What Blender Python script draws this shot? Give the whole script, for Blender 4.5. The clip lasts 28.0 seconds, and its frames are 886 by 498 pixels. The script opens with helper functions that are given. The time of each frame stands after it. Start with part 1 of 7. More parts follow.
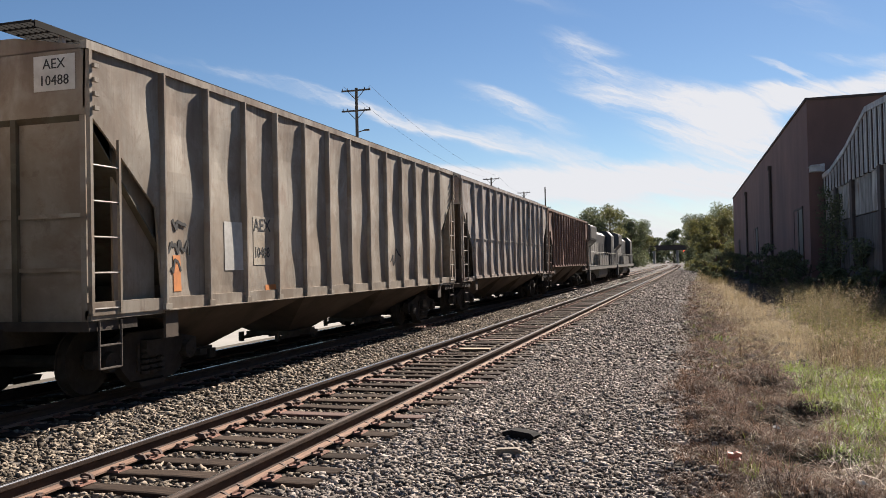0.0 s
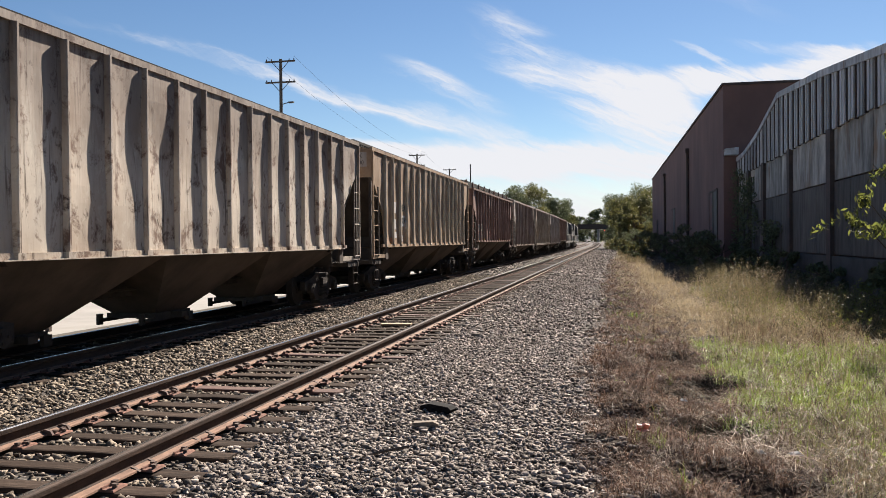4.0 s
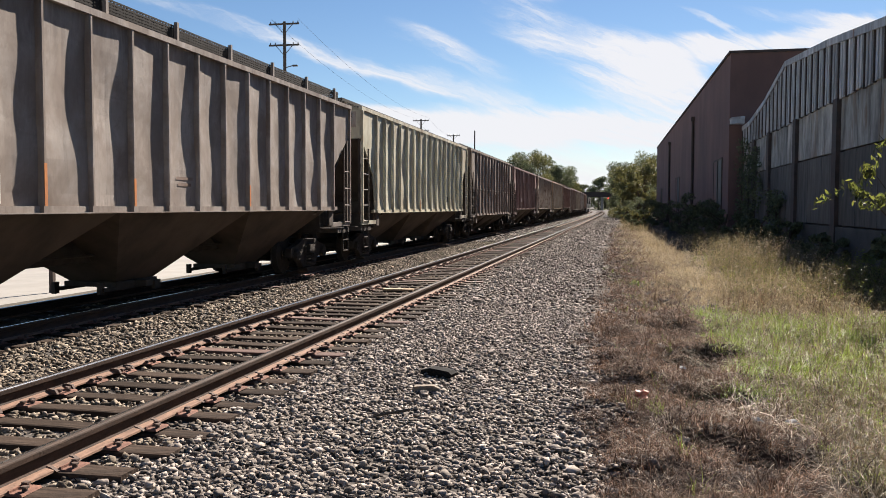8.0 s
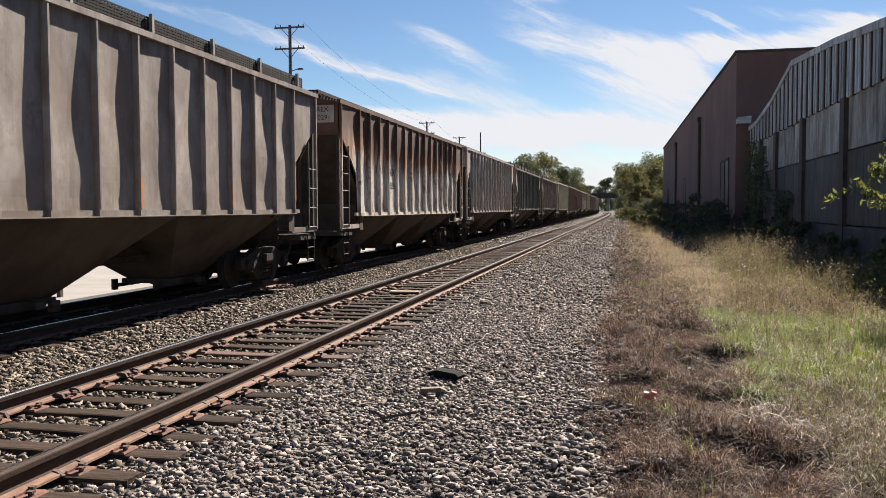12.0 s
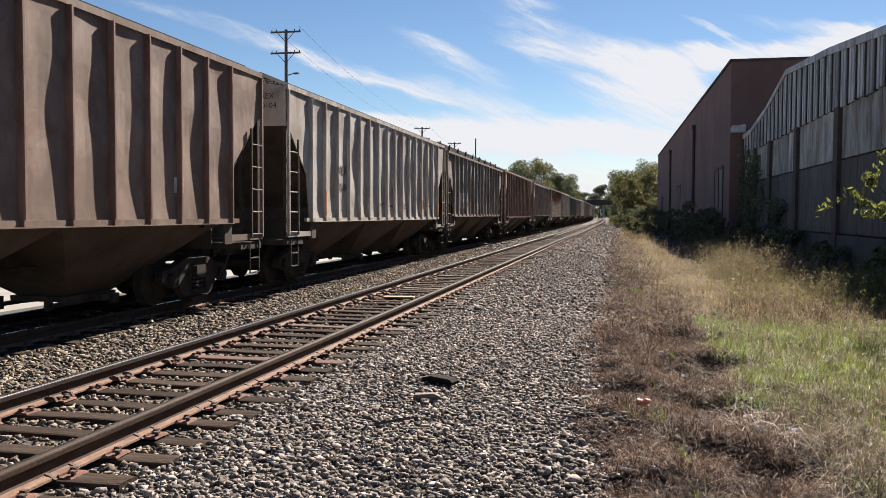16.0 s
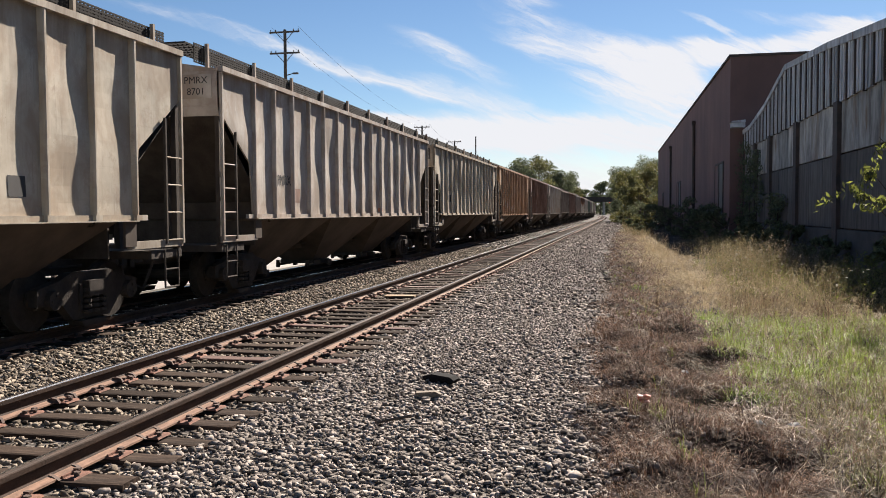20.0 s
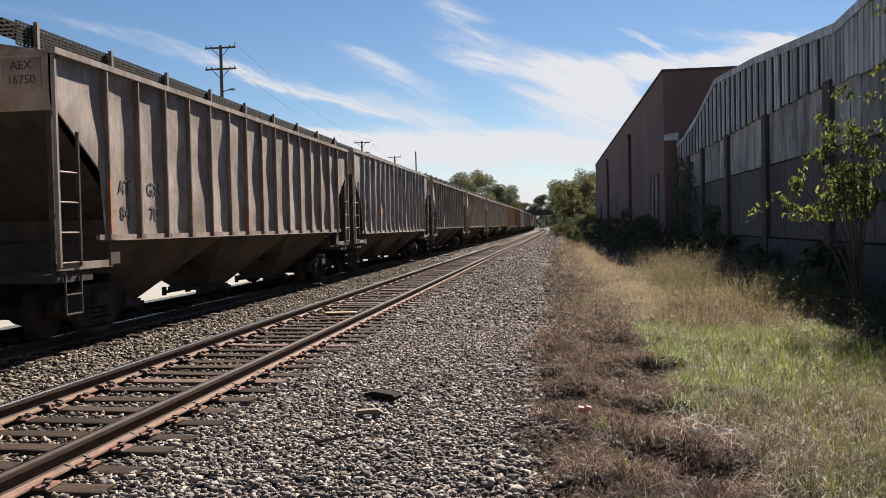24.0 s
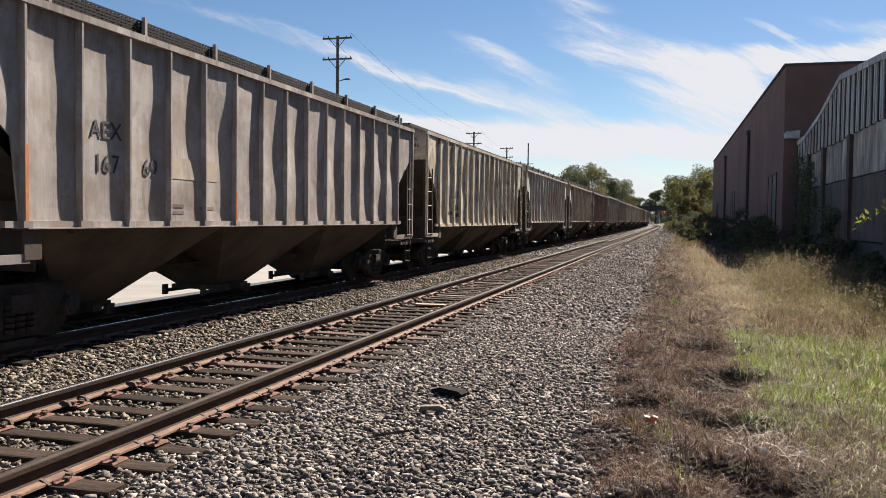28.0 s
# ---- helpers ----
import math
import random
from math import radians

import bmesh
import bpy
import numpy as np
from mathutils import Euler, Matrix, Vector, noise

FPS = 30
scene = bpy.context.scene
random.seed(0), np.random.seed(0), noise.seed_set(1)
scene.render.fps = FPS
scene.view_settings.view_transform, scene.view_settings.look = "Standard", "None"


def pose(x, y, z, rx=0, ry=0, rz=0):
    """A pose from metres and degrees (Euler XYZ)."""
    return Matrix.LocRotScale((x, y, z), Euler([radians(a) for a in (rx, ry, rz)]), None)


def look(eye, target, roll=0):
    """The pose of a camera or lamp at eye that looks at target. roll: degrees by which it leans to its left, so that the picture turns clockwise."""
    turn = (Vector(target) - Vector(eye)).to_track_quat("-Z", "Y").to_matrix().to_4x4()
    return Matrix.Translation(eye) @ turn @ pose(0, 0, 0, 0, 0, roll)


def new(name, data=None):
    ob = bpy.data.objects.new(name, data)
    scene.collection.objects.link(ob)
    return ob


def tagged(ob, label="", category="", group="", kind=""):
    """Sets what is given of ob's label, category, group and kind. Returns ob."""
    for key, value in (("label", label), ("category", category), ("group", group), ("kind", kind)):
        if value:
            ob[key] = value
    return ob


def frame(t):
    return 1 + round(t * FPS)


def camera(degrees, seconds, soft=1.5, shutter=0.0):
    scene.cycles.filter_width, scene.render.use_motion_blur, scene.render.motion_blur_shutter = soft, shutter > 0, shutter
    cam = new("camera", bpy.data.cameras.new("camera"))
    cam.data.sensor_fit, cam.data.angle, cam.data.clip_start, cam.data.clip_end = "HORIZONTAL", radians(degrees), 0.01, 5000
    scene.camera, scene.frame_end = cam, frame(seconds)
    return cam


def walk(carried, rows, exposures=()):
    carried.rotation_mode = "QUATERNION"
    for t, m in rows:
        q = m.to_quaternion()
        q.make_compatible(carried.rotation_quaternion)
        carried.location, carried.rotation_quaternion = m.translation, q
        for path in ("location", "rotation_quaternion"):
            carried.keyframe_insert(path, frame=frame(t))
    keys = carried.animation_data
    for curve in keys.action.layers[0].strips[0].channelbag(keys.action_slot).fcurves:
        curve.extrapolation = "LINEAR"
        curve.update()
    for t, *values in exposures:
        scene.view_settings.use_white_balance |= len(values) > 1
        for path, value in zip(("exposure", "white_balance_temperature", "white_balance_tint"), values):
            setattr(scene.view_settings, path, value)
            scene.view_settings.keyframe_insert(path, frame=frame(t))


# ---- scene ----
cam = camera(55.67, 28.0, soft=0.5)
PATH = [
    (0, 3.606, 0.000, 1.782, 91.10, 1.26, 16.66),
    (0.5, 3.600, -0.004, 1.767, 91.08, 1.12, 15.50),
    (1, 3.603, 0.000, 1.767, 90.87, 1.43, 15.32),
    (1.5, 3.604, -0.000, 1.758, 90.15, 1.85, 15.28),
    (2, 3.609, -0.004, 1.761, 89.65, 1.73, 14.93),
    (2.5, 3.616, -0.003, 1.758, 89.46, 1.79, 14.18),
    (3, 3.645, -0.017, 1.768, 89.72, 1.51, 12.94),
    (3.5, 3.661, -0.006, 1.767, 89.73, 0.98, 11.93),
    (5.5, 3.646, 0.013, 1.766, 87.67, 0.04, 11.52),
    (6, 3.657, 0.008, 1.765, 87.47, 0.29, 11.51),
    (6.5, 3.660, 0.007, 1.764, 87.23, 0.24, 11.20),
    (7, 3.663, 0.008, 1.760, 87.14, 0.13, 11.24),
    (7.5, 3.666, -0.011, 1.760, 87.17, -0.07, 11.39),
    (8, 3.668, -0.009, 1.760, 87.10, -0.17, 11.76),
    (8.5, 3.668, -0.001, 1.759, 86.89, -0.14, 12.01),
    (9, 3.664, -0.006, 1.759, 86.86, -0.07, 11.95),
    (9.5, 3.662, -0.010, 1.764, 87.08, 0.23, 11.79),
    (10, 3.666, -0.004, 1.761, 87.27, 0.24, 11.72),
    (10.5, 3.672, 0.010, 1.754, 87.35, 0.19, 11.79),
    (11, 3.668, 0.010, 1.752, 87.43, 0.24, 12.07),
    (11.5, 3.664, 0.012, 1.754, 87.35, 0.22, 12.21),
    (12, 3.667, 0.020, 1.753, 87.25, 0.23, 12.19),
    (12.5, 3.668, 0.009, 1.757, 87.23, 0.24, 12.00),
    (14.5, 3.664, 0.015, 1.757, 87.61, -0.18, 11.84),
    (15, 3.662, 0.017, 1.760, 87.56, -0.18, 11.82),
    (15.5, 3.662, 0.014, 1.761, 87.56, -0.20, 11.82),
    (16, 3.660, 0.016, 1.755, 87.63, -0.25, 11.82),
    (16.5, 3.662, 0.006, 1.757, 87.65, -0.37, 11.86),
    (17, 3.666, 0.006, 1.756, 87.57, -0.28, 11.91),
    (17.5, 3.668, 0.008, 1.752, 87.43, -0.24, 11.92),
    (18, 3.671, 0.000, 1.753, 87.36, -0.17, 11.97),
    (18.5, 3.676, -0.006, 1.756, 87.47, 0.00, 11.96),
    (19, 3.680, -0.018, 1.760, 87.49, 0.17, 12.03),
    (19.5, 3.683, -0.011, 1.757, 87.48, 0.27, 12.01),
    (20, 3.683, -0.011, 1.758, 87.52, 0.34, 11.88),
    (20.5, 3.684, -0.013, 1.758, 87.58, 0.33, 11.81),
    (22.5, 3.687, -0.003, 1.756, 87.48, 0.80, 11.86),
    (23, 3.684, 0.002, 1.750, 87.44, 0.72, 11.65),
    (23.5, 3.671, 0.001, 1.744, 87.73, 0.50, 10.44),
    (24, 3.704, 0.037, 1.759, 88.48, 1.22, 7.89),
    (24.5, 3.876, 0.088, 1.775, 89.28, 0.96, 6.27),
    (25, 4.035, 0.128, 1.813, 89.62, -0.03, 6.94),
    (25.5, 3.990, 0.058, 1.808, 89.27, -0.31, 7.51),
    (26, 3.968, 0.031, 1.787, 89.18, -0.54, 7.70),
    (26.5, 4.071, 0.090, 1.816, 89.32, -0.38, 8.51),
    (27, 4.185, 0.154, 1.855, 89.46, -0.63, 10.47),
    (27.5, 4.165, 0.156, 1.850, 88.71, -0.32, 12.38),
    (28, 4.106, 0.116, 1.840, 87.89, -0.66, 15.49),
]
walk(cam, [(t, pose(x, y, z, rx, ry, rz)) for t, x, y, z, rx, ry, rz in PATH],
     exposures=[(0, 1.37), (1, 1.31), (3, 1.41), (9, 1.48), (12, 1.43), (22.5, 1.46), (24, 1.32), (27, 1.30), (28, 1.38)])

# ---- world, sun, exposure ----
SUN_AZ, SUN_EL = 14.0, 36.0        # degrees right of the line of the track, degrees up
world = bpy.data.worlds.new("world")
scene.world = world
world.use_nodes = True


CIRRUS = (
    (-0.28, 0.220, 0.20, 0.010, 15, 0.42), (-0.12, 0.178, 0.15, 0.013, 16, 0.52), (0.04, 0.134, 0.17, 0.017, 13, 0.62),
    (0.01, 0.182, 0.085, 0.019, 24, 0.80), (0.10, 0.225, 0.10, 0.030, 30, 0.62), (0.15, 0.185, 0.09, 0.032, 25, 0.55),
    (0.10, 0.255, 0.06, 0.018, 20, 0.50), (0.235, 0.172, 0.080, 0.026, 24, 1.10), (0.31, 0.178, 0.10, 0.024, -6, 1.05),
    (0.26, 0.135, 0.13, 0.030, 6, 0.95), (0.40, 0.195, 0.13, 0.022, -8, 1.00), (0.50, 0.212, 0.12, 0.018, -8, 0.60),
    (0.325, 0.212, 0.055, 0.007, 24, 0.70), (0.43, 0.225, 0.10, 0.008, 8, 0.50), (0.08, 0.095, 0.28, 0.024, 2, 0.95),
    (-0.06, 0.110, 0.14, 0.012, 8, 0.60), (0.24, 0.095, 0.22, 0.028, 0, 0.85), (0.62, 0.150, 0.20, 0.050, -6, 0.8),
    (-0.62, 0.250, 0.22, 0.012, 12, 0.4), (0.25, 0.330, 0.20, 0.020, 22, 0.45), (-0.10, 0.360, 0.25, 0.016, 18, 0.35),
)


def build_sky():
    nt = world.node_tree
    nt.nodes.clear()
    N, K = nt.nodes.new, nt.links.new
    out, bg = N("ShaderNodeOutputWorld"), N("ShaderNodeBackground")
    sky = N("ShaderNodeTexSky")
    sky.sky_type, sky.sun_disc = "NISHITA", False
    sky.sun_elevation, sky.sun_rotation = radians(SUN_EL), radians(SUN_AZ)
    sky.altitude, sky.air_density, sky.dust_density, sky.ozone_density = 800, 1.0, 0.1, 1.9
    tc = N("ShaderNodeTexCoord")
    sep = N("ShaderNodeSeparateXYZ")
    K(tc.outputs["Generated"], sep.inputs[0])

    def math_node(op, a, b=None, clamp=False):
        n = N("ShaderNodeMath")
        n.operation, n.use_clamp = op, clamp
        for i, v in enumerate((a, b)):
            if v is None:
                continue
            if isinstance(v, (int, float)):
                n.inputs[i].default_value = v
            else:
                K(v, n.inputs[i])
        return n.outputs[0]

    def dot(v):
        n = N("ShaderNodeVectorMath")
        n.operation = "DOT_PRODUCT"
        n.inputs[1].default_value = v
        K(tc.outputs["Generated"], n.inputs[0])
        return n.outputs["Value"]

    def ramp(value, lo, hi):
        r = N("ShaderNodeMapRange")
        r.interpolation_type = "SMOOTHSTEP"
        r.inputs["From Min"].default_value, r.inputs["From Max"].default_value = lo, hi
        K(value, r.inputs["Value"])
        return r.outputs[0]

    # the part of the sky ahead as a flat sheet: p to the right, q up, about a heading 11.8 degrees left of the line
    turn = radians(11.8)
    ahead = dot((-math.sin(turn), math.cos(turn), 0))
    deep = math_node("MAXIMUM", ahead, 0.05)
    p = math_node("DIVIDE", dot((math.cos(turn), math.sin(turn), 0)), deep)
    q = math_node("DIVIDE", sep.outputs[2], deep)
    sheet = N("ShaderNodeCombineXYZ")
    K(p, sheet.inputs[0]), K(q, sheet.inputs[1])

    def noise_at(vec, angle, sx, sy, detail, seed, distort=0.0, rough=0.6):
        m, m2, n = N("ShaderNodeMapping"), N("ShaderNodeMapping"), N("ShaderNodeTexNoise")
        m.inputs["Rotation"].default_value = (0, 0, radians(angle))
        m2.inputs["Location"].default_value = (seed, seed * 0.7, seed * 0.3)
        m2.inputs["Scale"].default_value = (sx, sy, 1)
        n.inputs["Scale"].default_value, n.inputs["Detail"].default_value = 1.0, detail
        n.inputs["Roughness"].default_value, n.inputs["Distortion"].default_value = rough, distort
        K(vec, m.inputs[0]), K(m.outputs[0], m2.inputs[0]), K(m2.outputs[0], n.inputs["Vector"])
        return n

    # curl the sheet a little before the streaks are laid on it
    warp, off = N("ShaderNodeVectorMath"), N("ShaderNodeVectorMath")
    warp.operation = "MULTIPLY_ADD"
    warp.inputs[1].default_value, warp.inputs[2].default_value = (0.11, 0.055, 0), (-0.055, -0.0275, 0)
    K(noise_at(sheet.outputs[0], 18, 5.0, 15.0, 7, 2.3).outputs["Color"], warp.inputs[0])
    off.operation = "ADD"
    K(sheet.outputs[0], off.inputs[0]), K(warp.outputs[0], off.inputs[1])
    curled = off.outputs[0]

    # drifts of cirrus: place, half length and width, slope in degrees, thickness
    total = None
    for cp, cq, a, b, slope, thick in CIRRUS:
        m, l = N("ShaderNodeMapping"), N("ShaderNodeVectorMath")
        m.vector_type = "TEXTURE"
        m.inputs["Location"].default_value = (cp, cq, 0)
        m.inputs["Rotation"].default_value = (0, 0, radians(-slope))
        m.inputs["Scale"].default_value = (a, b, 1)
        l.operation = "LENGTH"
        K(curled, m.inputs[0]), K(m.outputs[0], l.inputs[0])
        soft = math_node("MULTIPLY", ramp(l.outputs["Value"], 1.25, 0.1), thick)
        total = soft if total is None else math_node("ADD", total, soft)
    # thicker to the horizon, combed into threads
    total = math_node("ADD", total, math_node("MULTIPLY", ramp(q, 0.155, 0.03), math_node("MULTIPLY", ramp(p, -0.45, 0.05), 0.45)))
    threads = noise_at(curled, 17, 5.0, 46.0, 8, 7.7, 0.5, 0.62).outputs["Fac"]
    broad = noise_at(curled, 12, 2.6, 12.0, 5, 3.1, 0.3, 0.55).outputs["Fac"]
    fine = noise_at(curled, 24, 9.0, 120.0, 6, 1.9, 0.8, 0.62).outputs["Fac"]
    comb = math_node("ADD", math_node("MULTIPLY", ramp(threads, 0.34, 0.66), 0.55), math_node("MULTIPLY", ramp(broad, 0.34, 0.64), 0.55))
    comb = math_node("ADD", comb, math_node("MULTIPLY", ramp(fine, 0.30, 0.70), 0.30))
    value = math_node("MULTIPLY", total, math_node("ADD", comb, 0.10))
    value = math_node("MULTIPLY", value, ramp(ahead, 0.1, 0.5))
    value = math_node("ADD", value, math_node("MULTIPLY", ramp(q, 0.10, 0.0), 0.5))
    amount = math_node("MULTIPLY", ramp(value, 0.02, 1.0), 0.97)
    mix = N("ShaderNodeMix")
    mix.data_type = "RGBA"
    K(amount, mix.inputs["Factor"])
    blue = N("ShaderNodeHueSaturation")
    blue.inputs["Saturation"].default_value, blue.inputs["Hue"].default_value = 1.14, 0.504
    K(sky.outputs[0], blue.inputs["Color"]), K(blue.outputs[0], mix.inputs["A"])
    mix.inputs["B"].default_value = (8.9, 8.9, 9.3, 1)
    K(mix.outputs["Result"], bg.inputs["Color"])
    bg.inputs["Strength"].default_value = 0.036
    K(bg.outputs[0], out.inputs[0])


build_sky()
sun = new("sun", bpy.data.lights.new("sun", "SUN"))
sun.data.energy, sun.data.angle, sun.data.color = 5.0, radians(0.53), (1.0, 0.895, 0.79)
sa, se = radians(SUN_AZ), radians(SUN_EL)
sun.matrix_world = look((0, 0, 60), (-math.sin(sa) * math.cos(se), -math.cos(sa) * math.cos(se), 60 - math.sin(se)))

# ---- helpers of the scene ----


class Build:
    """Collects simple solids into one mesh."""

    def __init__(self):
        self.v, self.f = [], []

    def add(self, verts, faces):
        n = len(self.v)
        self.v += [tuple(p) for p in verts]
        self.f += [tuple(i + n for i in f) for f in faces]
        return self

    def box(self, x0, x1, y0, y1, z0, z1):
        return self.add([(x, y, z) for z in (z0, z1) for y in (y0, y1) for x in (x0, x1)],
                        [(0, 2, 3, 1), (4, 5, 7, 6), (0, 1, 5, 4), (1, 3, 7, 5), (3, 2, 6, 7), (2, 0, 4, 6)])

    def prism(self, poly, axis, a, b):
        """poly in the two other axes (in the order y z, x z or x y), from a to b along axis."""
        k = "xyz".index(axis)

        def put(p, d):
            q = list(p)
            q.insert(k, d)
            return tuple(q)
        n = len(poly)
        area = sum(poly[i][0] * poly[(i + 1) % n][1] - poly[(i + 1) % n][0] * poly[i][1] for i in range(n))
        if (area < 0) == (k != 1):
            poly = poly[::-1]
        verts = [put(p, a) for p in poly] + [put(p, b) for p in poly]
        faces = [tuple(range(n))[::-1], tuple(range(n, 2 * n))]
        faces += [(i, (i + 1) % n, n + (i + 1) % n, n + i) for i in range(n)]
        return self.add(verts, faces)

    def frustum(self, lo, hi):
        """lo, hi: (x0, x1, y0, y1, z)."""
        v = [(x, y, r[4]) for r in (lo, hi) for y in (r[2], r[3]) for x in (r[0], r[1])]
        return self.add(v, [(0, 2, 3, 1), (4, 5, 7, 6), (0, 1, 5, 4), (1, 3, 7, 5), (3, 2, 6, 7), (2, 0, 4, 6)])

    def tube(self, p, q, r, n=8, r2=None):
        p, q = Vector(p), Vector(q)
        d = (q - p).normalized()
        a = d.orthogonal().normalized()
        b = d.cross(a)
        r2 = r if r2 is None else r2
        ring = lambda c, s: [c + s * (math.cos(t) * a + math.sin(t) * b) for t in (2 * math.pi * i / n for i in range(n))]
        v = ring(p, r) + ring(q, r2)
        return self.add(v, [tuple(range(n))[::-1], tuple(range(n, 2 * n))] + [(i, (i + 1) % n, n + (i + 1) % n, n + i) for i in range(n)])

    def mesh(self, name):
        me = bpy.data.meshes.new(name)
        me.from_pydata(self.v, [], self.f)
        me.update()
        return me


def part(name, b, material, parent=None, label="", kind=""):
    """A Build or a mesh as one object, under its parent where it has one."""
    me = b if isinstance(b, bpy.types.Mesh) else b.mesh(name)
    if material is not None and not me.materials:
        me.materials.append(material)
    ob = new(name, me)
    if parent is not None:
        ob.parent = parent
    return tagged(ob, label=label, kind=kind)


def soup(name, verts, faces, material, parent=None, label="", kind="stuff", smooth=False):
    """One mesh from numpy arrays: verts (n, 3), faces (m, k)."""
    verts, faces = np.asarray(verts, np.float32), np.asarray(faces, np.int32)
    me = bpy.data.meshes.new(name)
    me.vertices.add(len(verts))
    me.vertices.foreach_set("co", verts.ravel())
    m, k = faces.shape
    me.loops.add(m * k)
    me.loops.foreach_set("vertex_index", faces.ravel())
    me.polygons.add(m)
    me.polygons.foreach_set("loop_start", np.arange(m, dtype=np.int32) * k)
    if smooth:
        me.polygons.foreach_set("use_smooth", np.ones(m, bool))
    me.update()
    me.validate()
    return part(name, me, material, parent, label, kind)


def limb(points, r0, r1, n=6):
    """A tapering stem through the points, in one piece."""
    pts = [Vector(p) for p in points]
    v, f = [], []
    for i, p in enumerate(pts):
        d = (pts[min(i + 1, len(pts) - 1)] - pts[max(i - 1, 0)]).normalized()
        a = d.cross(Vector((0.3, 1, 0.1))).normalized()
        b = d.cross(a)
        r = r0 + (r1 - r0) * i / (len(pts) - 1)
        v += [p + r * (math.cos(t) * a + math.sin(t) * b) for t in (6.283 * k / n for k in range(n))]
    for i in range(len(pts) - 1):
        f += [(i * n + k, i * n + (k + 1) % n, (i + 1) * n + (k + 1) % n, (i + 1) * n + k) for k in range(n)]
    return Build().add(v, f + [tuple(range(n))[::-1], tuple(range((len(pts) - 1) * n, len(pts) * n))])


# ---- materials ----


def material(name, colour, rough=0.8, metal=0.0, colour2=None, scale=3.0, detail=6.0, stretch=(1, 1, 1), bump=0.0, bump_scale=40.0,
             random=0.0, island=0.0, spread=(0.35, 0.65), colour3=None, scale3=1.0, spread3=(0.5, 0.7), translucent=0.0, spec=0.5):
    """Two or three colours mixed by noise in the object's own space, with fine relief."""
    m = bpy.data.materials.new(name)
    m.use_nodes = True
    nt = m.node_tree
    N, K = nt.nodes.new, nt.links.new
    bsdf = nt.nodes["Principled BSDF"]
    bsdf.inputs["Roughness"].default_value, bsdf.inputs["Metallic"].default_value = rough, metal
    bsdf.inputs["Specular IOR Level"].default_value = spec
    tc = N("ShaderNodeTexCoord")
    mp = N("ShaderNodeMapping")
    mp.inputs["Scale"].default_value = stretch
    K(tc.outputs["Object"], mp.inputs[0])

    def noise_mask(scale, detail, lo, hi, vec):
        n = N("ShaderNodeTexNoise")
        n.inputs["Scale"].default_value, n.inputs["Detail"].default_value, n.inputs["Roughness"].default_value = scale, detail, 0.62
        K(vec, n.inputs["Vector"])
        r = N("ShaderNodeMapRange")
        r.inputs["From Min"].default_value, r.inputs["From Max"].default_value = lo, hi
        K(n.outputs["Fac"], r.inputs["Value"])
        return r.outputs[0]

    def mixed(fac, a, b):
        x = N("ShaderNodeMix")
        x.data_type = "RGBA"
        if isinstance(fac, float):
            x.inputs["Factor"].default_value = fac
        else:
            K(fac, x.inputs["Factor"])
        for key, c in (("A", a), ("B", b)):
            if isinstance(c, tuple):
                x.inputs[key].default_value = (*c, 1)
            else:
                K(c, x.inputs[key])
        return x.outputs["Result"]

    c2 = colour2 or tuple(v * 0.72 for v in colour)
    col = mixed(noise_mask(scale, detail, *spread, mp.outputs[0]), colour, c2)
    if colour3:
        col = mixed(noise_mask(scale3, 5, *spread3, mp.outputs[0]), col, colour3)
    if random or island:
        info = N("ShaderNodeObjectInfo") if random else N("ShaderNodeNewGeometry")
        val = info.outputs["Random"] if random else info.outputs["Random Per Island"]
        amt = random or island
        hsv = N("ShaderNodeHueSaturation")
        r = N("ShaderNodeMapRange")
        r.inputs["To Min"].default_value, r.inputs["To Max"].default_value = 1 - amt, 1 + amt
        K(val, r.inputs["Value"]), K(r.outputs[0], hsv.inputs["Value"]), K(col, hsv.inputs["Color"])
        col = hsv.outputs[0]
    K(col, bsdf.inputs["Base Color"])
    if bump:
        n = N("ShaderNodeTexNoise")
        n.inputs["Scale"].default_value, n.inputs["Detail"].default_value = bump_scale, 6
        K(tc.outputs["Object"], n.inputs["Vector"])
        b = N("ShaderNodeBump")
        b.inputs["Strength"].default_value, b.inputs["Distance"].default_value = bump, 0.02
        K(n.outputs["Fac"], b.inputs["Height"]), K(b.outputs[0], bsdf.inputs["Normal"])
    if translucent:
        tr = N("ShaderNodeBsdfTranslucent")
        K(col, tr.inputs["Color"])
        ms = N("ShaderNodeMixShader")
        ms.inputs[0].default_value = translucent
        K(bsdf.outputs[0], ms.inputs[1]), K(tr.outputs[0], ms.inputs[2])
        K(ms.outputs[0], nt.nodes["Material Output"].inputs["Surface"])
    return m


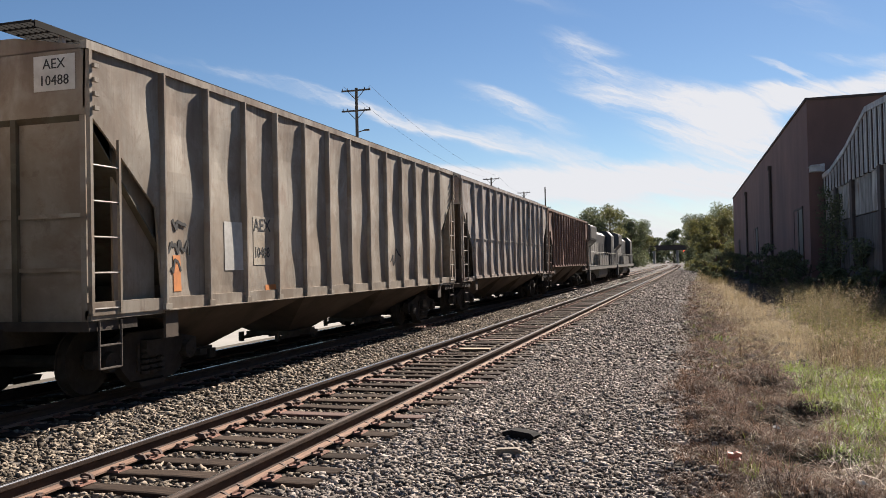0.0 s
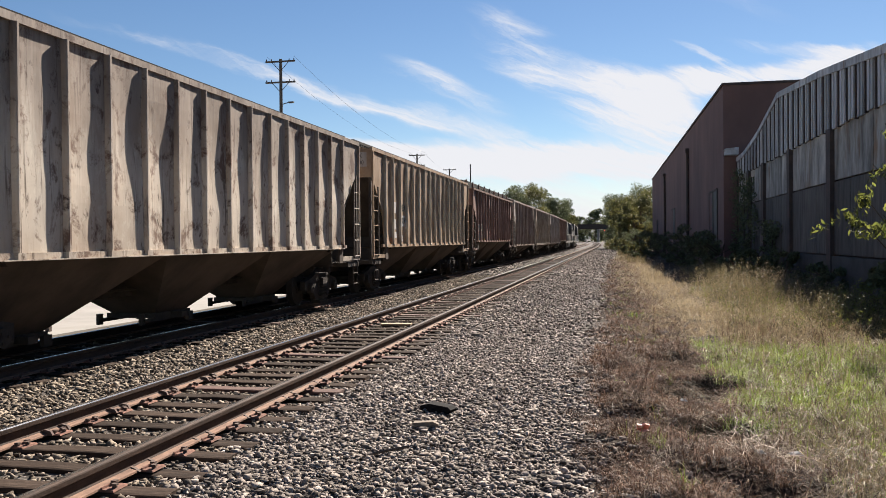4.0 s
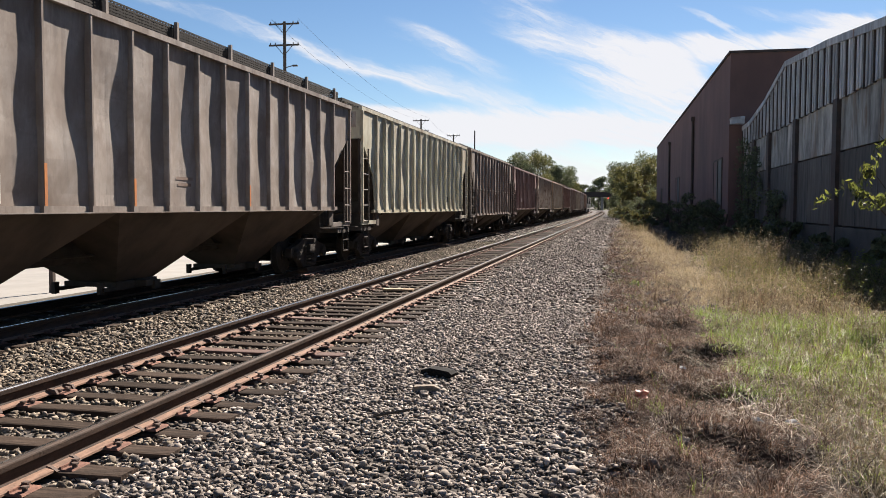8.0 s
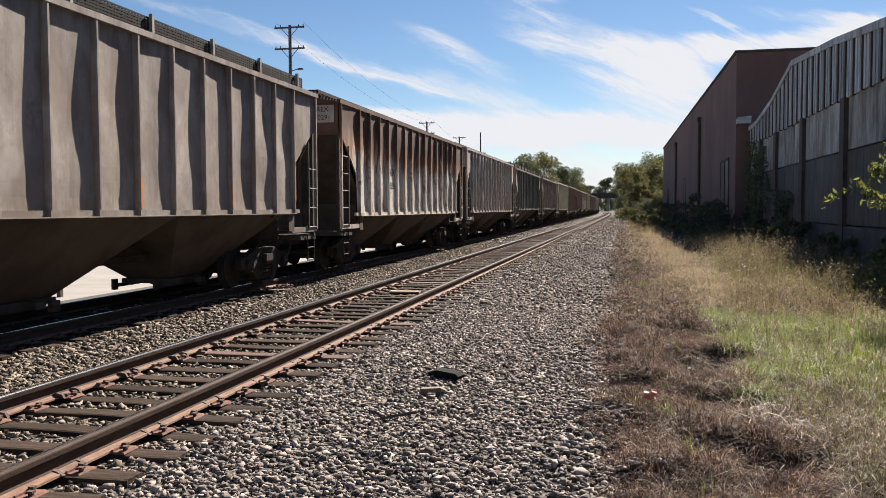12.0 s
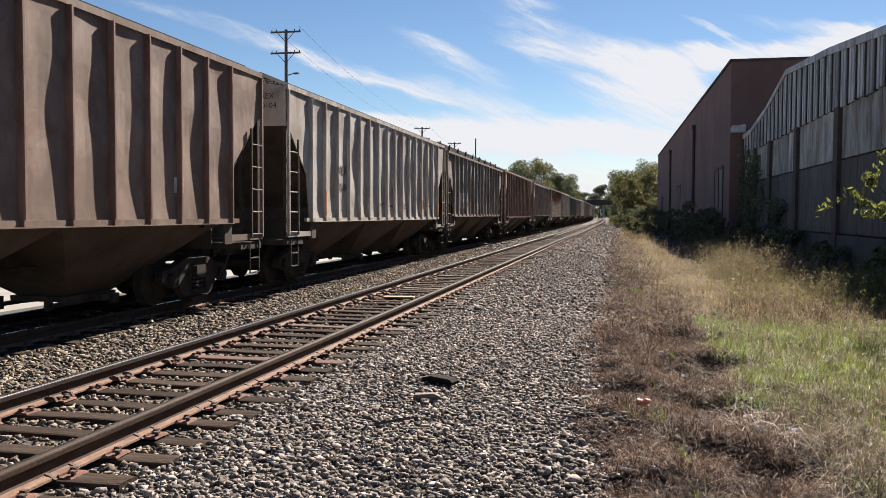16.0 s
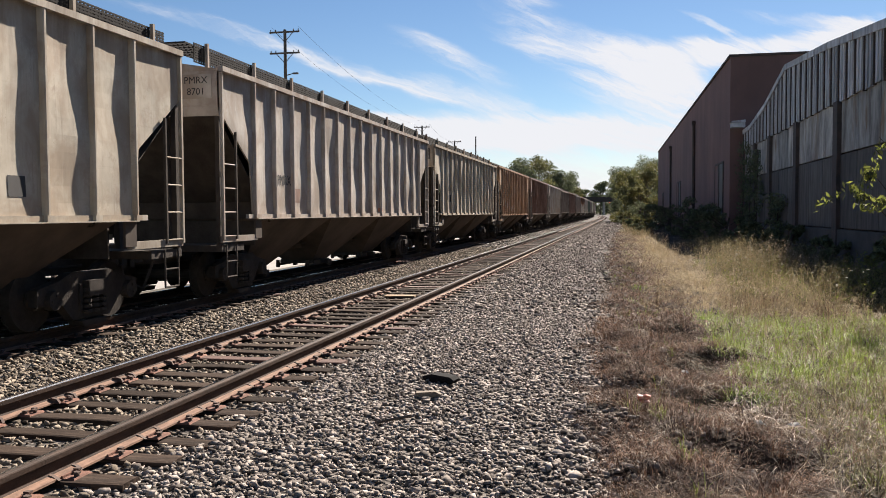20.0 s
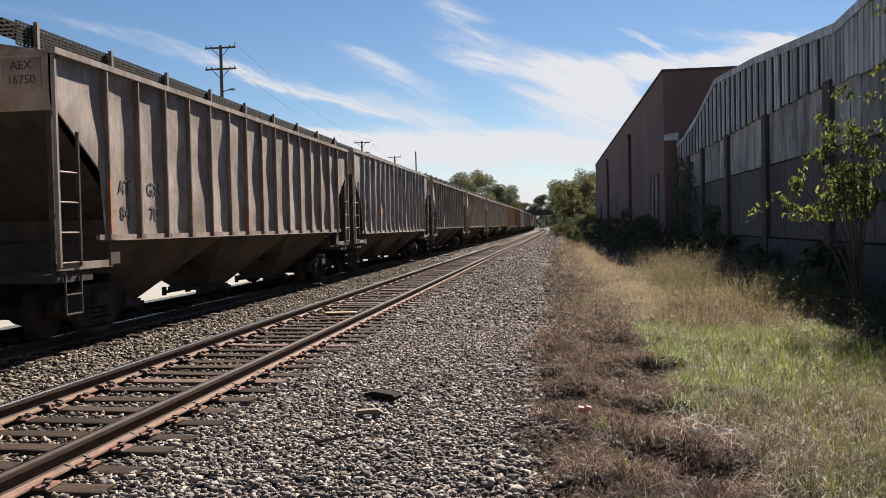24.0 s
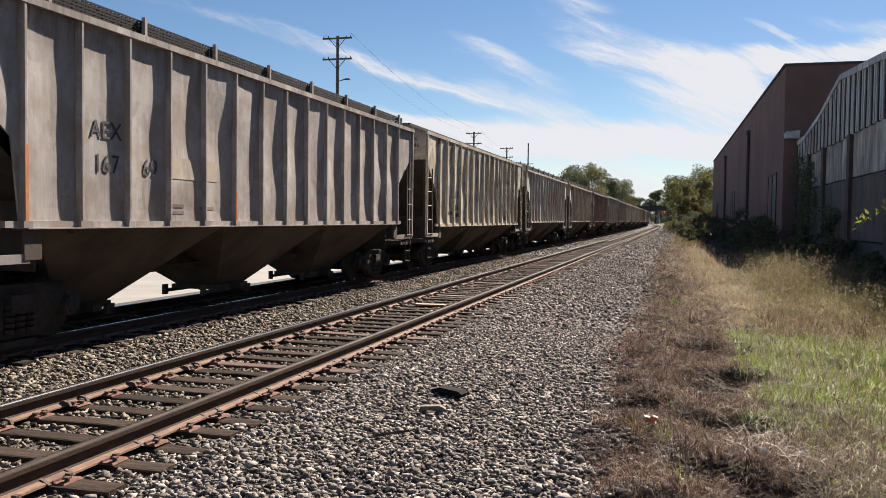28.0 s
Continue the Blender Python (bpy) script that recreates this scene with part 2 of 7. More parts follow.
def car_paint(name, base, dark, rust, streak=0.5, top_rust=0.0, rust_amount=0.4, low_rust=0.0):
    """Weathered paint of a hopper car: streaks that run down, patches of rust, darker brown towards the bottom."""
    m = bpy.data.materials.new(name)
    m.use_nodes = True
    nt = m.node_tree
    N, K = nt.nodes.new, nt.links.new
    bsdf = nt.nodes["Principled BSDF"]
    bsdf.inputs["Roughness"].default_value = 0.72
    bsdf.inputs["Specular IOR Level"].default_value = 0.3
    tc, info = N("ShaderNodeTexCoord"), N("ShaderNodeObjectInfo")
    shift = N("ShaderNodeVectorMath")
    shift.operation = "MULTIPLY_ADD"
    shift.inputs[1].default_value, shift.inputs[2].default_value = (31.0, 57.0, 13.0), (0, 0, 0)
    K(info.outputs["Random"], shift.inputs[0])
    moved = N("ShaderNodeVectorMath")
    moved.operation = "ADD"
    K(tc.outputs["Object"], moved.inputs[0]), K(shift.outputs[0], moved.inputs[1])

    def noise_of(stretch, scale, lo, hi, detail=7.0, rough=0.65):
        mp = N("ShaderNodeMapping")
        mp.inputs["Scale"].default_value = stretch
        K(moved.outputs[0], mp.inputs[0])
        n = N("ShaderNodeTexNoise")
        n.inputs["Scale"].default_value, n.inputs["Detail"].default_value, n.inputs["Roughness"].default_value = scale, detail, rough
        n.inputs["Distortion"].default_value = 0.4
        K(mp.outputs[0], n.inputs["Vector"])
        r = N("ShaderNodeMapRange")
        r.inputs["From Min"].default_value, r.inputs["From Max"].default_value = lo, hi
        K(n.outputs["Fac"], r.inputs["Value"])
        return r.outputs[0]

    def times(a, b):
        x = N("ShaderNodeMath")
        x.operation, x.use_clamp = "MULTIPLY", True
        for i, s in enumerate((a, b)):
            if isinstance(s, float):
                x.inputs[i].default_value = s
            else:
                K(s, x.inputs[i])
        return x.outputs[0]

    def over(fac, a, b):
        x = N("ShaderNodeMix")
        x.data_type = "RGBA"
        K(fac, x.inputs["Factor"])
        for key, c in (("A", a), ("B", b)):
            if isinstance(c, tuple):
                x.inputs[key].default_value = (*c, 1)
            else:
                K(c, x.inputs[key])
        return x.outputs["Result"]

    sep = N("ShaderNodeSeparateXYZ")
    K(tc.outputs["Object"], sep.inputs[0])

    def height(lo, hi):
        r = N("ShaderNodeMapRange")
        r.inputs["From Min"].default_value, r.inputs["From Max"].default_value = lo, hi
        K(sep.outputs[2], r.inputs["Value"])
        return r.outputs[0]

    deep = tuple(v * 0.45 for v in rust)
    col = over(times(noise_of((0.6, 1.0, 0.35), 0.9, 0.34, 0.62), 0.95), base, dark)                 # broad tone
    col = over(times(noise_of((0.6, 2.6, 0.40), 1.0, 0.45, 0.75), streak * 0.7), col, dark)               # runs of dirt
    col = over(times(noise_of((1, 3.0, 2.2), 2.2, 0.56, 0.62, 9.0, 0.72), 0.35 * streak), col, tuple(min(0.75, v * 1.35) for v in base))   # chalky wear
    col = over(times(noise_of((1, 1.5, 1.1), 1.5, 0.54, 0.62, 9.0, 0.72), rust_amount), col, rust)   # rust patches
    col = over(times(noise_of((1, 1.7, 1.1), 2.3, 0.58, 0.66, 9.0, 0.72), rust_amount), col, deep)
    col = over(times(noise_of((1, 14.0, 0.6), 1.0, 0.58, 0.68), min(1.0, rust_amount)), col, deep)            # drips
    col = over(times(noise_of((1, 30.0, 1.1), 1.0, 0.56, 0.72), 0.20 + 0.3 * streak), col, tuple(v * 0.5 for v in dark))      # thin dark runs
    col = over(times(noise_of((1, 1.1, 9.0), 1.0, 0.60, 0.72), 0.22), col, tuple(v * 0.55 for v in dark))      # scuffs along the side
    if top_rust:
        wob = N("ShaderNodeMath")
        wob.operation = "ADD"
        K(height(2.6, 4.1), wob.inputs[0])
        K(noise_of((1, 3.2, 0.5), 1.3, 0.75, 0.25, 9.0, 0.7), wob.inputs[1])
        r = N("ShaderNodeMapRange")
        r.inputs["From Min"].default_value, r.inputs["From Max"].default_value = 0.66, 0.98
        K(wob.outputs[0], r.inputs["Value"])
        col = over(times(r.outputs[0], top_rust), col, rust)
        r = N("ShaderNodeMapRange")
        r.inputs["From Min"].default_value, r.inputs["From Max"].default_value = 0.92, 1.25
        K(wob.outputs[0], r.inputs["Value"])
        col = over(times(r.outputs[0], 0.95 * top_rust), col, (0.078, 0.043, 0.030))
    if low_rust:
        col = over(times(times(height(2.6, 1.2), noise_of((1, 2.5, 0.6), 1.4, 0.35, 0.65)), low_rust), col, rust)
    col = over(times(noise_of((1, 1.2, 0.9), 1.3, 0.42, 0.60, 5.0, 0.6), 0.12 if top_rust else 0.7), col, tuple(v * f for v, f in zip(dark, (0.74, 0.65, 0.57))))   # clouds of brown dirt
    col = over(times(times(height(3.6, 4.4), noise_of((1, 3.0, 0.3), 1.2, 0.40, 0.65)), 0.6), col, deep)       # rust run down from the roof edge
    # darker brown towards the bottom, and single dark specks
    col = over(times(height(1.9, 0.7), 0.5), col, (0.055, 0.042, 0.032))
    col = over(times(noise_of((1, 1, 1), 7.0, 0.70, 0.76), 0.7), col, tuple(v * 0.35 for v in dark))
    K(col, bsdf.inputs["Base Color"])
    n = N("ShaderNodeTexNoise")
    n.inputs["Scale"].default_value, n.inputs["Detail"].default_value = 1.1, 3
    mp = N("ShaderNodeMapping")
    mp.inputs["Scale"].default_value = (1, 1.0, 0.8)
    K(tc.outputs["Object"], mp.inputs[0]), K(mp.outputs[0], n.inputs["Vector"])
    b = N("ShaderNodeBump")
    b.inputs["Strength"].default_value, b.inputs["Distance"].default_value = 0.5, 0.06
    K(n.outputs["Fac"], b.inputs["Height"]), K(b.outputs[0], bsdf.inputs["Normal"])
    return m


# grime of the underframe; on the car ends it also paints in their shade
M_GRIME_SHADE = material("under_grime_shade", (0.075, 0.062, 0.052), 0.9, spec=0.2, colour2=(0.045, 0.037, 0.031), bump=0.3, bump_scale=30)
M_TRUCK = material("truck_iron", (0.050, 0.041, 0.035), 0.9, spec=0.2, colour2=(0.030, 0.025, 0.021), scale=6, bump=0.3)
M_GRATE = material("grating_steel", (0.020, 0.018, 0.017), 0.9, colour2=(0.012, 0.011, 0.010), spec=0.2)
M_BARE = material("worn_steel", (0.30, 0.285, 0.265), 0.55, 0.3, colour2=(0.17, 0.14, 0.115), scale=8)
M_RAIL_HEAD = material("polished_rail", (0.55, 0.54, 0.53), 0.22, 1.0, colour2=(0.42, 0.41, 0.40), stretch=(20, 1, 20), scale=2)
M_RAIL = material("dark_rusty_rail", (0.072, 0.045, 0.032), 0.75, colour2=(0.038, 0.026, 0.020), spec=0.2, scale=5, bump=0.2, stretch=(6, 1, 6))
M_RAIL_FOOT = material("dusty_rail_foot", (0.25, 0.145, 0.095), 0.9, colour2=(0.125, 0.07, 0.047), scale=5, bump=0.2, stretch=(6, 1, 6))
M_PLATE = material("rusty_plate", (0.25, 0.115, 0.075), 0.9, colour2=(0.14, 0.066, 0.045), scale=9, bump=0.3, random=0.2)
M_SPIKE = material("spike_iron", (0.07, 0.05, 0.042), 0.85, colour2=(0.12, 0.07, 0.05), scale=20)
M_TIE = material("creosoted_wood", (0.052, 0.036, 0.027), 0.95, spec=0.1, colour2=(0.027, 0.02, 0.016), scale=4, stretch=(0.6, 9, 9), bump=0.6,
                 bump_scale=14, random=0.35, colour3=(0.08, 0.057, 0.043), scale3=3)
M_TIE_RED = material("red_brown_wood", (0.12, 0.06, 0.045), 0.92, colour2=(0.07, 0.038, 0.03), scale=4, stretch=(0.6, 9, 9), bump=0.5, bump_scale=14)
M_PLANK = material("pale_new_wood", (0.42, 0.30, 0.18), 0.85, colour2=(0.33, 0.22, 0.13), scale=4, stretch=(0.6, 9, 9))
M_STONE = material("ballast_stone", (0.285, 0.248, 0.218), 0.95, spec=0.15, colour2=(0.145, 0.124, 0.109), scale=14, island=0.7, bump=0.3, bump_scale=60)
M_STONE_TAN = material("tan_ballast_stone", (0.25, 0.208, 0.162), 0.95, spec=0.15, colour2=(0.115, 0.094, 0.073), scale=14, island=0.7, bump=0.3, bump_scale=60)
M_CONC = material("pale_concrete", (0.30, 0.28, 0.25), 0.85, colour2=(0.24, 0.225, 0.20), scale=0.8, bump=0.1)
M_BRICK = material("painted_brick", (0.20, 0.112, 0.094), 0.9, colour2=(0.135, 0.08, 0.07), scale=0.35, bump=0.2, bump_scale=20, stretch=(1, 1, 0.5))
M_DARK = material("dark_opening", (0.03, 0.03, 0.032), 0.6)
M_STEEL_W = material("weathered_steel_panel", (0.55, 0.54, 0.54), 0.7, colour2=(0.30, 0.29, 0.285), scale=1.5, stretch=(1, 3, 0.4), colour3=(0.24, 0.13, 0.08),
                     scale3=1.3, spread3=(0.60, 0.70), random=0.22)
M_WALLPANEL = material("dirty_wall_panel", (0.46, 0.43, 0.385), 0.8, colour2=(0.14, 0.124, 0.108), scale=1.3, stretch=(1, 1.5, 0.5), colour3=(0.2, 0.13, 0.08),
                       scale3=0.9, spread3=(0.56, 0.68), random=0.3)
M_COLUMN = material("rusted_column", (0.09, 0.06, 0.05), 0.85, colour2=(0.05, 0.04, 0.035))
M_ROOF = material("dark_roofing", (0.10, 0.09, 0.085), 0.9)
M_WHITE = material("dull_white_paint", (0.62, 0.60, 0.56), 0.7, colour2=(0.48, 0.46, 0.42), scale=5)
M_BLACK = material("black_lettering", (0.035, 0.033, 0.032), 0.7)
M_ORANGE = material("orange_reflector", (0.62, 0.22, 0.05), 0.6, colour2=(0.45, 0.16, 0.05), scale=6)
M_YELLOW = material("yellow_reflector", (0.75, 0.48, 0.03), 0.6)
M_RED = material("red_spray_paint", (0.42, 0.07, 0.05), 0.7, colour2=(0.33, 0.08, 0.06), scale=4)
M_SPRAY_BLUE = material("pale_blue_spray_paint", (0.35, 0.43, 0.52), 0.7, colour2=(0.45, 0.48, 0.5), scale=4)
M_POLE = material("weathered_pole_wood", (0.10, 0.085, 0.07), 0.9, colour2=(0.06, 0.05, 0.045), stretch=(8, 8, 0.6))
M_WIRE = material("dark_wire", (0.03, 0.03, 0.03), 0.6)
M_BARK = material("bark", (0.10, 0.075, 0.055), 0.95, colour2=(0.06, 0.045, 0.035), stretch=(4, 4, 0.8), bump=0.6, bump_scale=12)
M_LEAF = material("dark_green_leaf", (0.135, 0.148, 0.075), 0.75, colour2=(0.08, 0.095, 0.05), scale=0.5, island=0.45, translucent=0.3)
M_LEAF_AUT = material("yellowing_leaf", (0.18, 0.165, 0.055), 0.7, colour2=(0.12, 0.125, 0.048), scale=0.4, island=0.4, translucent=0.3)
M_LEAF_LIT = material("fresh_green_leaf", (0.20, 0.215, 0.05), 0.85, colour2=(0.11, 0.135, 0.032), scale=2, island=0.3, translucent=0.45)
M_GREEN = material("green_grass", (0.225, 0.325, 0.045), 0.6, colour2=(0.25, 0.265, 0.07), scale=0.9, island=0.5, translucent=0.4)
M_STRAW = material("straw_grass", (0.43, 0.345, 0.21), 0.8, colour2=(0.25, 0.185, 0.105), scale=0.6, island=0.35, translucent=0.35)
M_WEED = material("olive_weed", (0.15, 0.125, 0.06), 0.8, colour2=(0.20, 0.145, 0.08), scale=0.5, island=0.4, translucent=0.35)
M_DEAD = material("dead_brown_grass", (0.225, 0.135, 0.086), 0.9, colour2=(0.06, 0.038, 0.028), scale=1.6, island=0.7, translucent=0.15)
M_THATCH = material("pale_thatch", (0.40, 0.32, 0.235), 0.7, colour2=(0.19, 0.135, 0.09), scale=1.5, island=0.5, translucent=0.2)
# dark leaf colour that stands in for leaves in shade
M_SHADE_LEAF = material("shaded_leaf", (0.062, 0.068, 0.028), 0.7, colour2=(0.035, 0.04, 0.018), scale=1.2, island=0.5, translucent=0.25)
M_OLIVE = material("olive_leaf", (0.26, 0.21, 0.115), 0.6, colour2=(0.12, 0.105, 0.05), scale=0.9, island=0.6, translucent=0.35)
# grime brown for the lower bodies, with the shade on their undersides painted in
M_LOW_SHADE = material("hopper_brown_shade", (0.105, 0.081, 0.063), 0.85, colour2=(0.055, 0.043, 0.034), scale=1.1, stretch=(1, 1, 0.8), bump=0.2, bump_scale=8, spec=0.25)
M_LOCO = material("black_loco_paint", (0.03, 0.03, 0.032), 0.5, colour2=(0.05, 0.048, 0.045), scale=2)
# end paint darkened by soot and by the painted-in shade between two cars
M_SOOT_SHADE = car_paint("sooty_shaded_end_paint", (0.175, 0.158, 0.118), (0.10, 0.09, 0.067), (0.11, 0.055, 0.035), 0.7, 0.0, 0.4)
M_LOCO_L = material("grey_loco_paint", (0.24, 0.225, 0.20), 0.6, colour2=(0.15, 0.14, 0.125), scale=2)
M_SCRAP = material("greyed_wood", (0.22, 0.18, 0.135), 0.9, colour2=(0.14, 0.11, 0.085), scale=6, stretch=(0.8, 6, 6))
M_LITTER = material("pale_litter", (0.62, 0.60, 0.55), 0.7, colour2=(0.5, 0.47, 0.42), scale=9)
M_REDLITTER = material("red_wrapper", (0.62, 0.13, 0.08), 0.5, colour2=(0.7, 0.35, 0.27), scale=14)
M_RUBBER = material("black_rubber", (0.018, 0.017, 0.017), 0.9, spec=0.1)

# ---- ground and tracks ----
NEAR, FAR_TRACK = -0.7525, -4.84          # centre lines of the two tracks


def bend(y):
    """How far the line swings to the left, far ahead."""
    return -((y - 170.0) / 100.0) ** 2 * 0.9 if y > 170 else 0.0


def fbm(x, y, s):
    return noise.fractal(Vector((x * s, y * s, 0.3)), 1.0, 2.0, 3)


# hollows in the dead grass: place, radius, depth
HOLLOWS = ((4.55, 10.6, 0.40, 0.17), (4.85, 11.2, 0.33, 0.15), (4.72, 8.9, 0.36, 0.14), (4.35, 7.0, 0.30, 0.12), (3.85, 9.3, 0.25, 0.09), (4.85, 6.6, 0.32, 0.12), (4.4, 13.4, 0.35, 0.12), (3.7, 6.1, 0.25, 0.09))


def level(x, y):
    """The height of the ground."""
    x0 = x - bend(y)
    if x0 < -8.2:
        z = -0.32
    elif x0 < -6.4:
        z = -0.04 - 0.28 * (-6.4 - x0) / 1.8
    elif x0 < 1.1:
        z = -0.04
    elif x0 < 3.2:
        z = -0.04 - 0.14 * (x0 - 1.1) / 2.1
    else:
        z = -0.18
    if x0 > 2.6 and y < 140:
        z += 0.09 * fbm(x, y, 0.75) * min(1, (x0 - 2.6) / 1.0) - 0.06 * math.exp(-((x0 - 4.9) / 0.8) ** 2 - ((y - 9.0) / 1.2) ** 2)
    if 2.9 < x0 < 10 and 1 < y < 34:
        # tussocks, and the hollows in the dead grass
        z += min(1.0, (x0 - 2.9) / 0.6) * (0.075 * noise.noise(Vector((x * 2.1, y * 2.1, 5.0))) + 0.05 * noise.noise(Vector((x * 4.7, y * 4.7, 9.0))))
        for hx, hy, r, depth in HOLLOWS:
            z += -depth * math.exp(-((x - hx) / r) ** 2 - ((y - hy) / (r * 0.8)) ** 2) + 0.7 * depth * math.exp(-((x - hx - 0.1) / (r * 1.3)) ** 2 - ((y - hy - 1.5 * r) / (r * 0.8)) ** 2)
    return z


def ground_material():
    m = bpy.data.materials.new("ground_soil_and_gravel")
    m.use_nodes = True
    nt = m.node_tree
    N, K = nt.nodes.new, nt.links.new
    bsdf = nt.nodes["Principled BSDF"]
    bsdf.inputs["Roughness"].default_value = 0.95
    bsdf.inputs["Specular IOR Level"].default_value = 0.2
    tc = N("ShaderNodeTexCoord")
    sep = N("ShaderNodeSeparateXYZ")
    K(tc.outputs["Object"], sep.inputs[0])

    def tex(scale, detail, lo, hi):
        n = N("ShaderNodeTexNoise")
        n.inputs["Scale"].default_value, n.inputs["Detail"].default_value = scale, detail
        K(tc.outputs["Object"], n.inputs["Vector"])
        r = N("ShaderNodeMapRange")
        r.inputs["From Min"].default_value, r.inputs["From Max"].default_value = lo, hi
        K(n.outputs["Fac"], r.inputs["Value"])
        return r.outputs[0]

    def over(fac, a, b):
        x = N("ShaderNodeMix")
        x.data_type = "RGBA"
        K(fac, x.inputs["Factor"])
        for key, c in (("A", a), ("B", b)):
            if isinstance(c, tuple):
                x.inputs[key].default_value = (*c, 1)
            else:
                K(c, x.inputs[key])
        return x.outputs["Result"]

    vor = N("ShaderNodeTexVoronoi")
    vor.inputs["Scale"].default_value = 16
    K(tc.outputs["Object"], vor.inputs["Vector"])
    ramp = N("ShaderNodeValToRGB")
    ramp.color_ramp.elements[0].color, ramp.color_ramp.elements[1].color = (0.025, 0.022, 0.019, 1), (0.15, 0.13, 0.115, 1)
    bw = N("ShaderNodeRGBToBW")
    K(vor.outputs["Color"], bw.inputs[0]), K(bw.outputs[0], ramp.inputs[0])
    soil = over(tex(1.6, 8, 0.35, 0.65), (0.026, 0.017, 0.012), (0.05, 0.034, 0.022))
    soil = over(tex(0.25, 5, 0.5, 0.65), soil, (0.06, 0.058, 0.026))
    wob = N("ShaderNodeMath")
    wob.operation = "MULTIPLY_ADD"
    K(tex(0.7, 4, 0.0, 1.0), wob.inputs[0])
    wob.inputs[1].default_value = 1.4
    K(sep.outputs[0], wob.inputs[2])
    edge = N("ShaderNodeMapRange")
    edge.inputs["From Min"].default_value, edge.inputs["From Max"].default_value = 3.7, 4.3
    K(wob.outputs[0], edge.inputs["Value"])
    K(over(edge.outputs[0], ramp.outputs[0], soil), bsdf.inputs["Base Color"])
    b = N("ShaderNodeBump")
    b.inputs["Strength"].default_value, b.inputs["Distance"].default_value = 0.8, 0.05
    K(vor.outputs["Distance"], b.inputs["Height"]), K(b.outputs[0], bsdf.inputs["Normal"])
    return m


def make_ground():
    xs = np.concatenate([[-1500, -500, -200, -100, -60, -30, -15], np.arange(-10, 2.9, 0.3), np.arange(3.0, 7.5, 0.11), np.arange(7.5, 14.01, 0.3), [16, 20, 30, 60, 120, 300, 700, 1500]])
    ys = np.concatenate([[-400, -100, -40], np.arange(-12, 2.9, 0.3), np.arange(3.0, 16.0, 0.11), np.arange(16.2, 30, 0.3), np.arange(30, 140, 2.0), np.arange(140, 520, 10.0), [600, 800, 1200, 2000, 3000]])
    v = [(x, y, level(x, y)) for y in ys for x in xs]
    n = len(xs)
    f = [(j * n + i, j * n + i + 1, (j + 1) * n + i + 1, (j + 1) * n + i) for j in range(len(ys) - 1) for i in range(n - 1)]
    ob = soup("ground", v, f, ground_material(), kind="structure", smooth=True)
    tagged(ob, label="brown soil and grey crushed stone beside the tracks", category="ground")


make_ground()


def track_line(y0, y1, step):
    ys = list(np.arange(y0, min(y1, 170), step * 4)) + list(np.arange(max(y0, 170), y1, step))
    return ys + [y1] if ys[-1] < y1 else ys


def rail_mesh(name, profile, y0, y1):
    """A profile in x and z, swept along the line of the track."""
    ys = track_line(y0, y1, 8)
    n = len(profile)
    v = [(px + bend(y), y, pz) for y in ys for px, pz in profile]
    f = [(j * n + i, j * n + (i + 1) % n, (j + 1) * n + (i + 1) % n, (j + 1) * n + i) for j in range(len(ys) - 1) for i in range(n)]
    b = Build().add(v, f)
    return b.mesh(name)


RAIL_FOOT = [(-0.075, 0.012), (0.075, 0.012), (0.073, 0.026), (0.020, 0.042), (-0.020, 0.042), (-0.073, 0.026)]
RAIL_BODY = [(-0.018, 0.040), (0.018, 0.040), (0.010, 0.056), (0.010, 0.122), (0.036, 0.136), (0.0375, 0.168), (0.034, 0.177), (0.022, 0.182),
             (-0.022, 0.182), (-0.034, 0.177), (-0.0375, 0.168), (-0.036, 0.136), (-0.010, 0.122), (-0.010, 0.056)]
# the polished band lies towards the middle of the track
RAIL_BAND = [(-0.0368, 0.174), (-0.0335, 0.1795), (-0.0215, 0.1840), (0.004, 0.1840), (0.004, 0.1815), (-0.0215, 0.1815), (-0.034, 0.1755)]
foot_me = rail_mesh("rail_foot", RAIL_FOOT, -520, 520)
body_me, head_me = rail_mesh("rail", RAIL_BODY, -520, 520), {1: rail_mesh("rail_head", RAIL_BAND, -520, 520), -1: rail_mesh("rail_head", [(-x, z) for x, z in RAIL_BAND[::-1]], -520, 520)}
foot_me.materials.append(M_RAIL_FOOT), body_me.materials.append(M_RAIL), head_me[1].materials.append(M_RAIL_HEAD), head_me[-1].materials.append(M_RAIL_HEAD)


def make_track(centre, label):
    track = tagged(new("railway_track"), label=label, category="railway track", kind="structure")
    for s in (-0.7525, 0.7525):
        rail = part("rail", body_me, None, track)
        rail.location = (centre + s, 0, 0)
        part("rail_head", head_me[1 if s > 0 else -1], None, rail, "worn shiny running surface")
        part("rail_foot", foot_me, None, rail, "rail foot coated with orange dust")
    return track


track_near = make_track(NEAR, "rusty railway track on wooden ties in grey ballast")
track_far = make_track(FAR_TRACK, "railway track under the passing train, in its shadow")


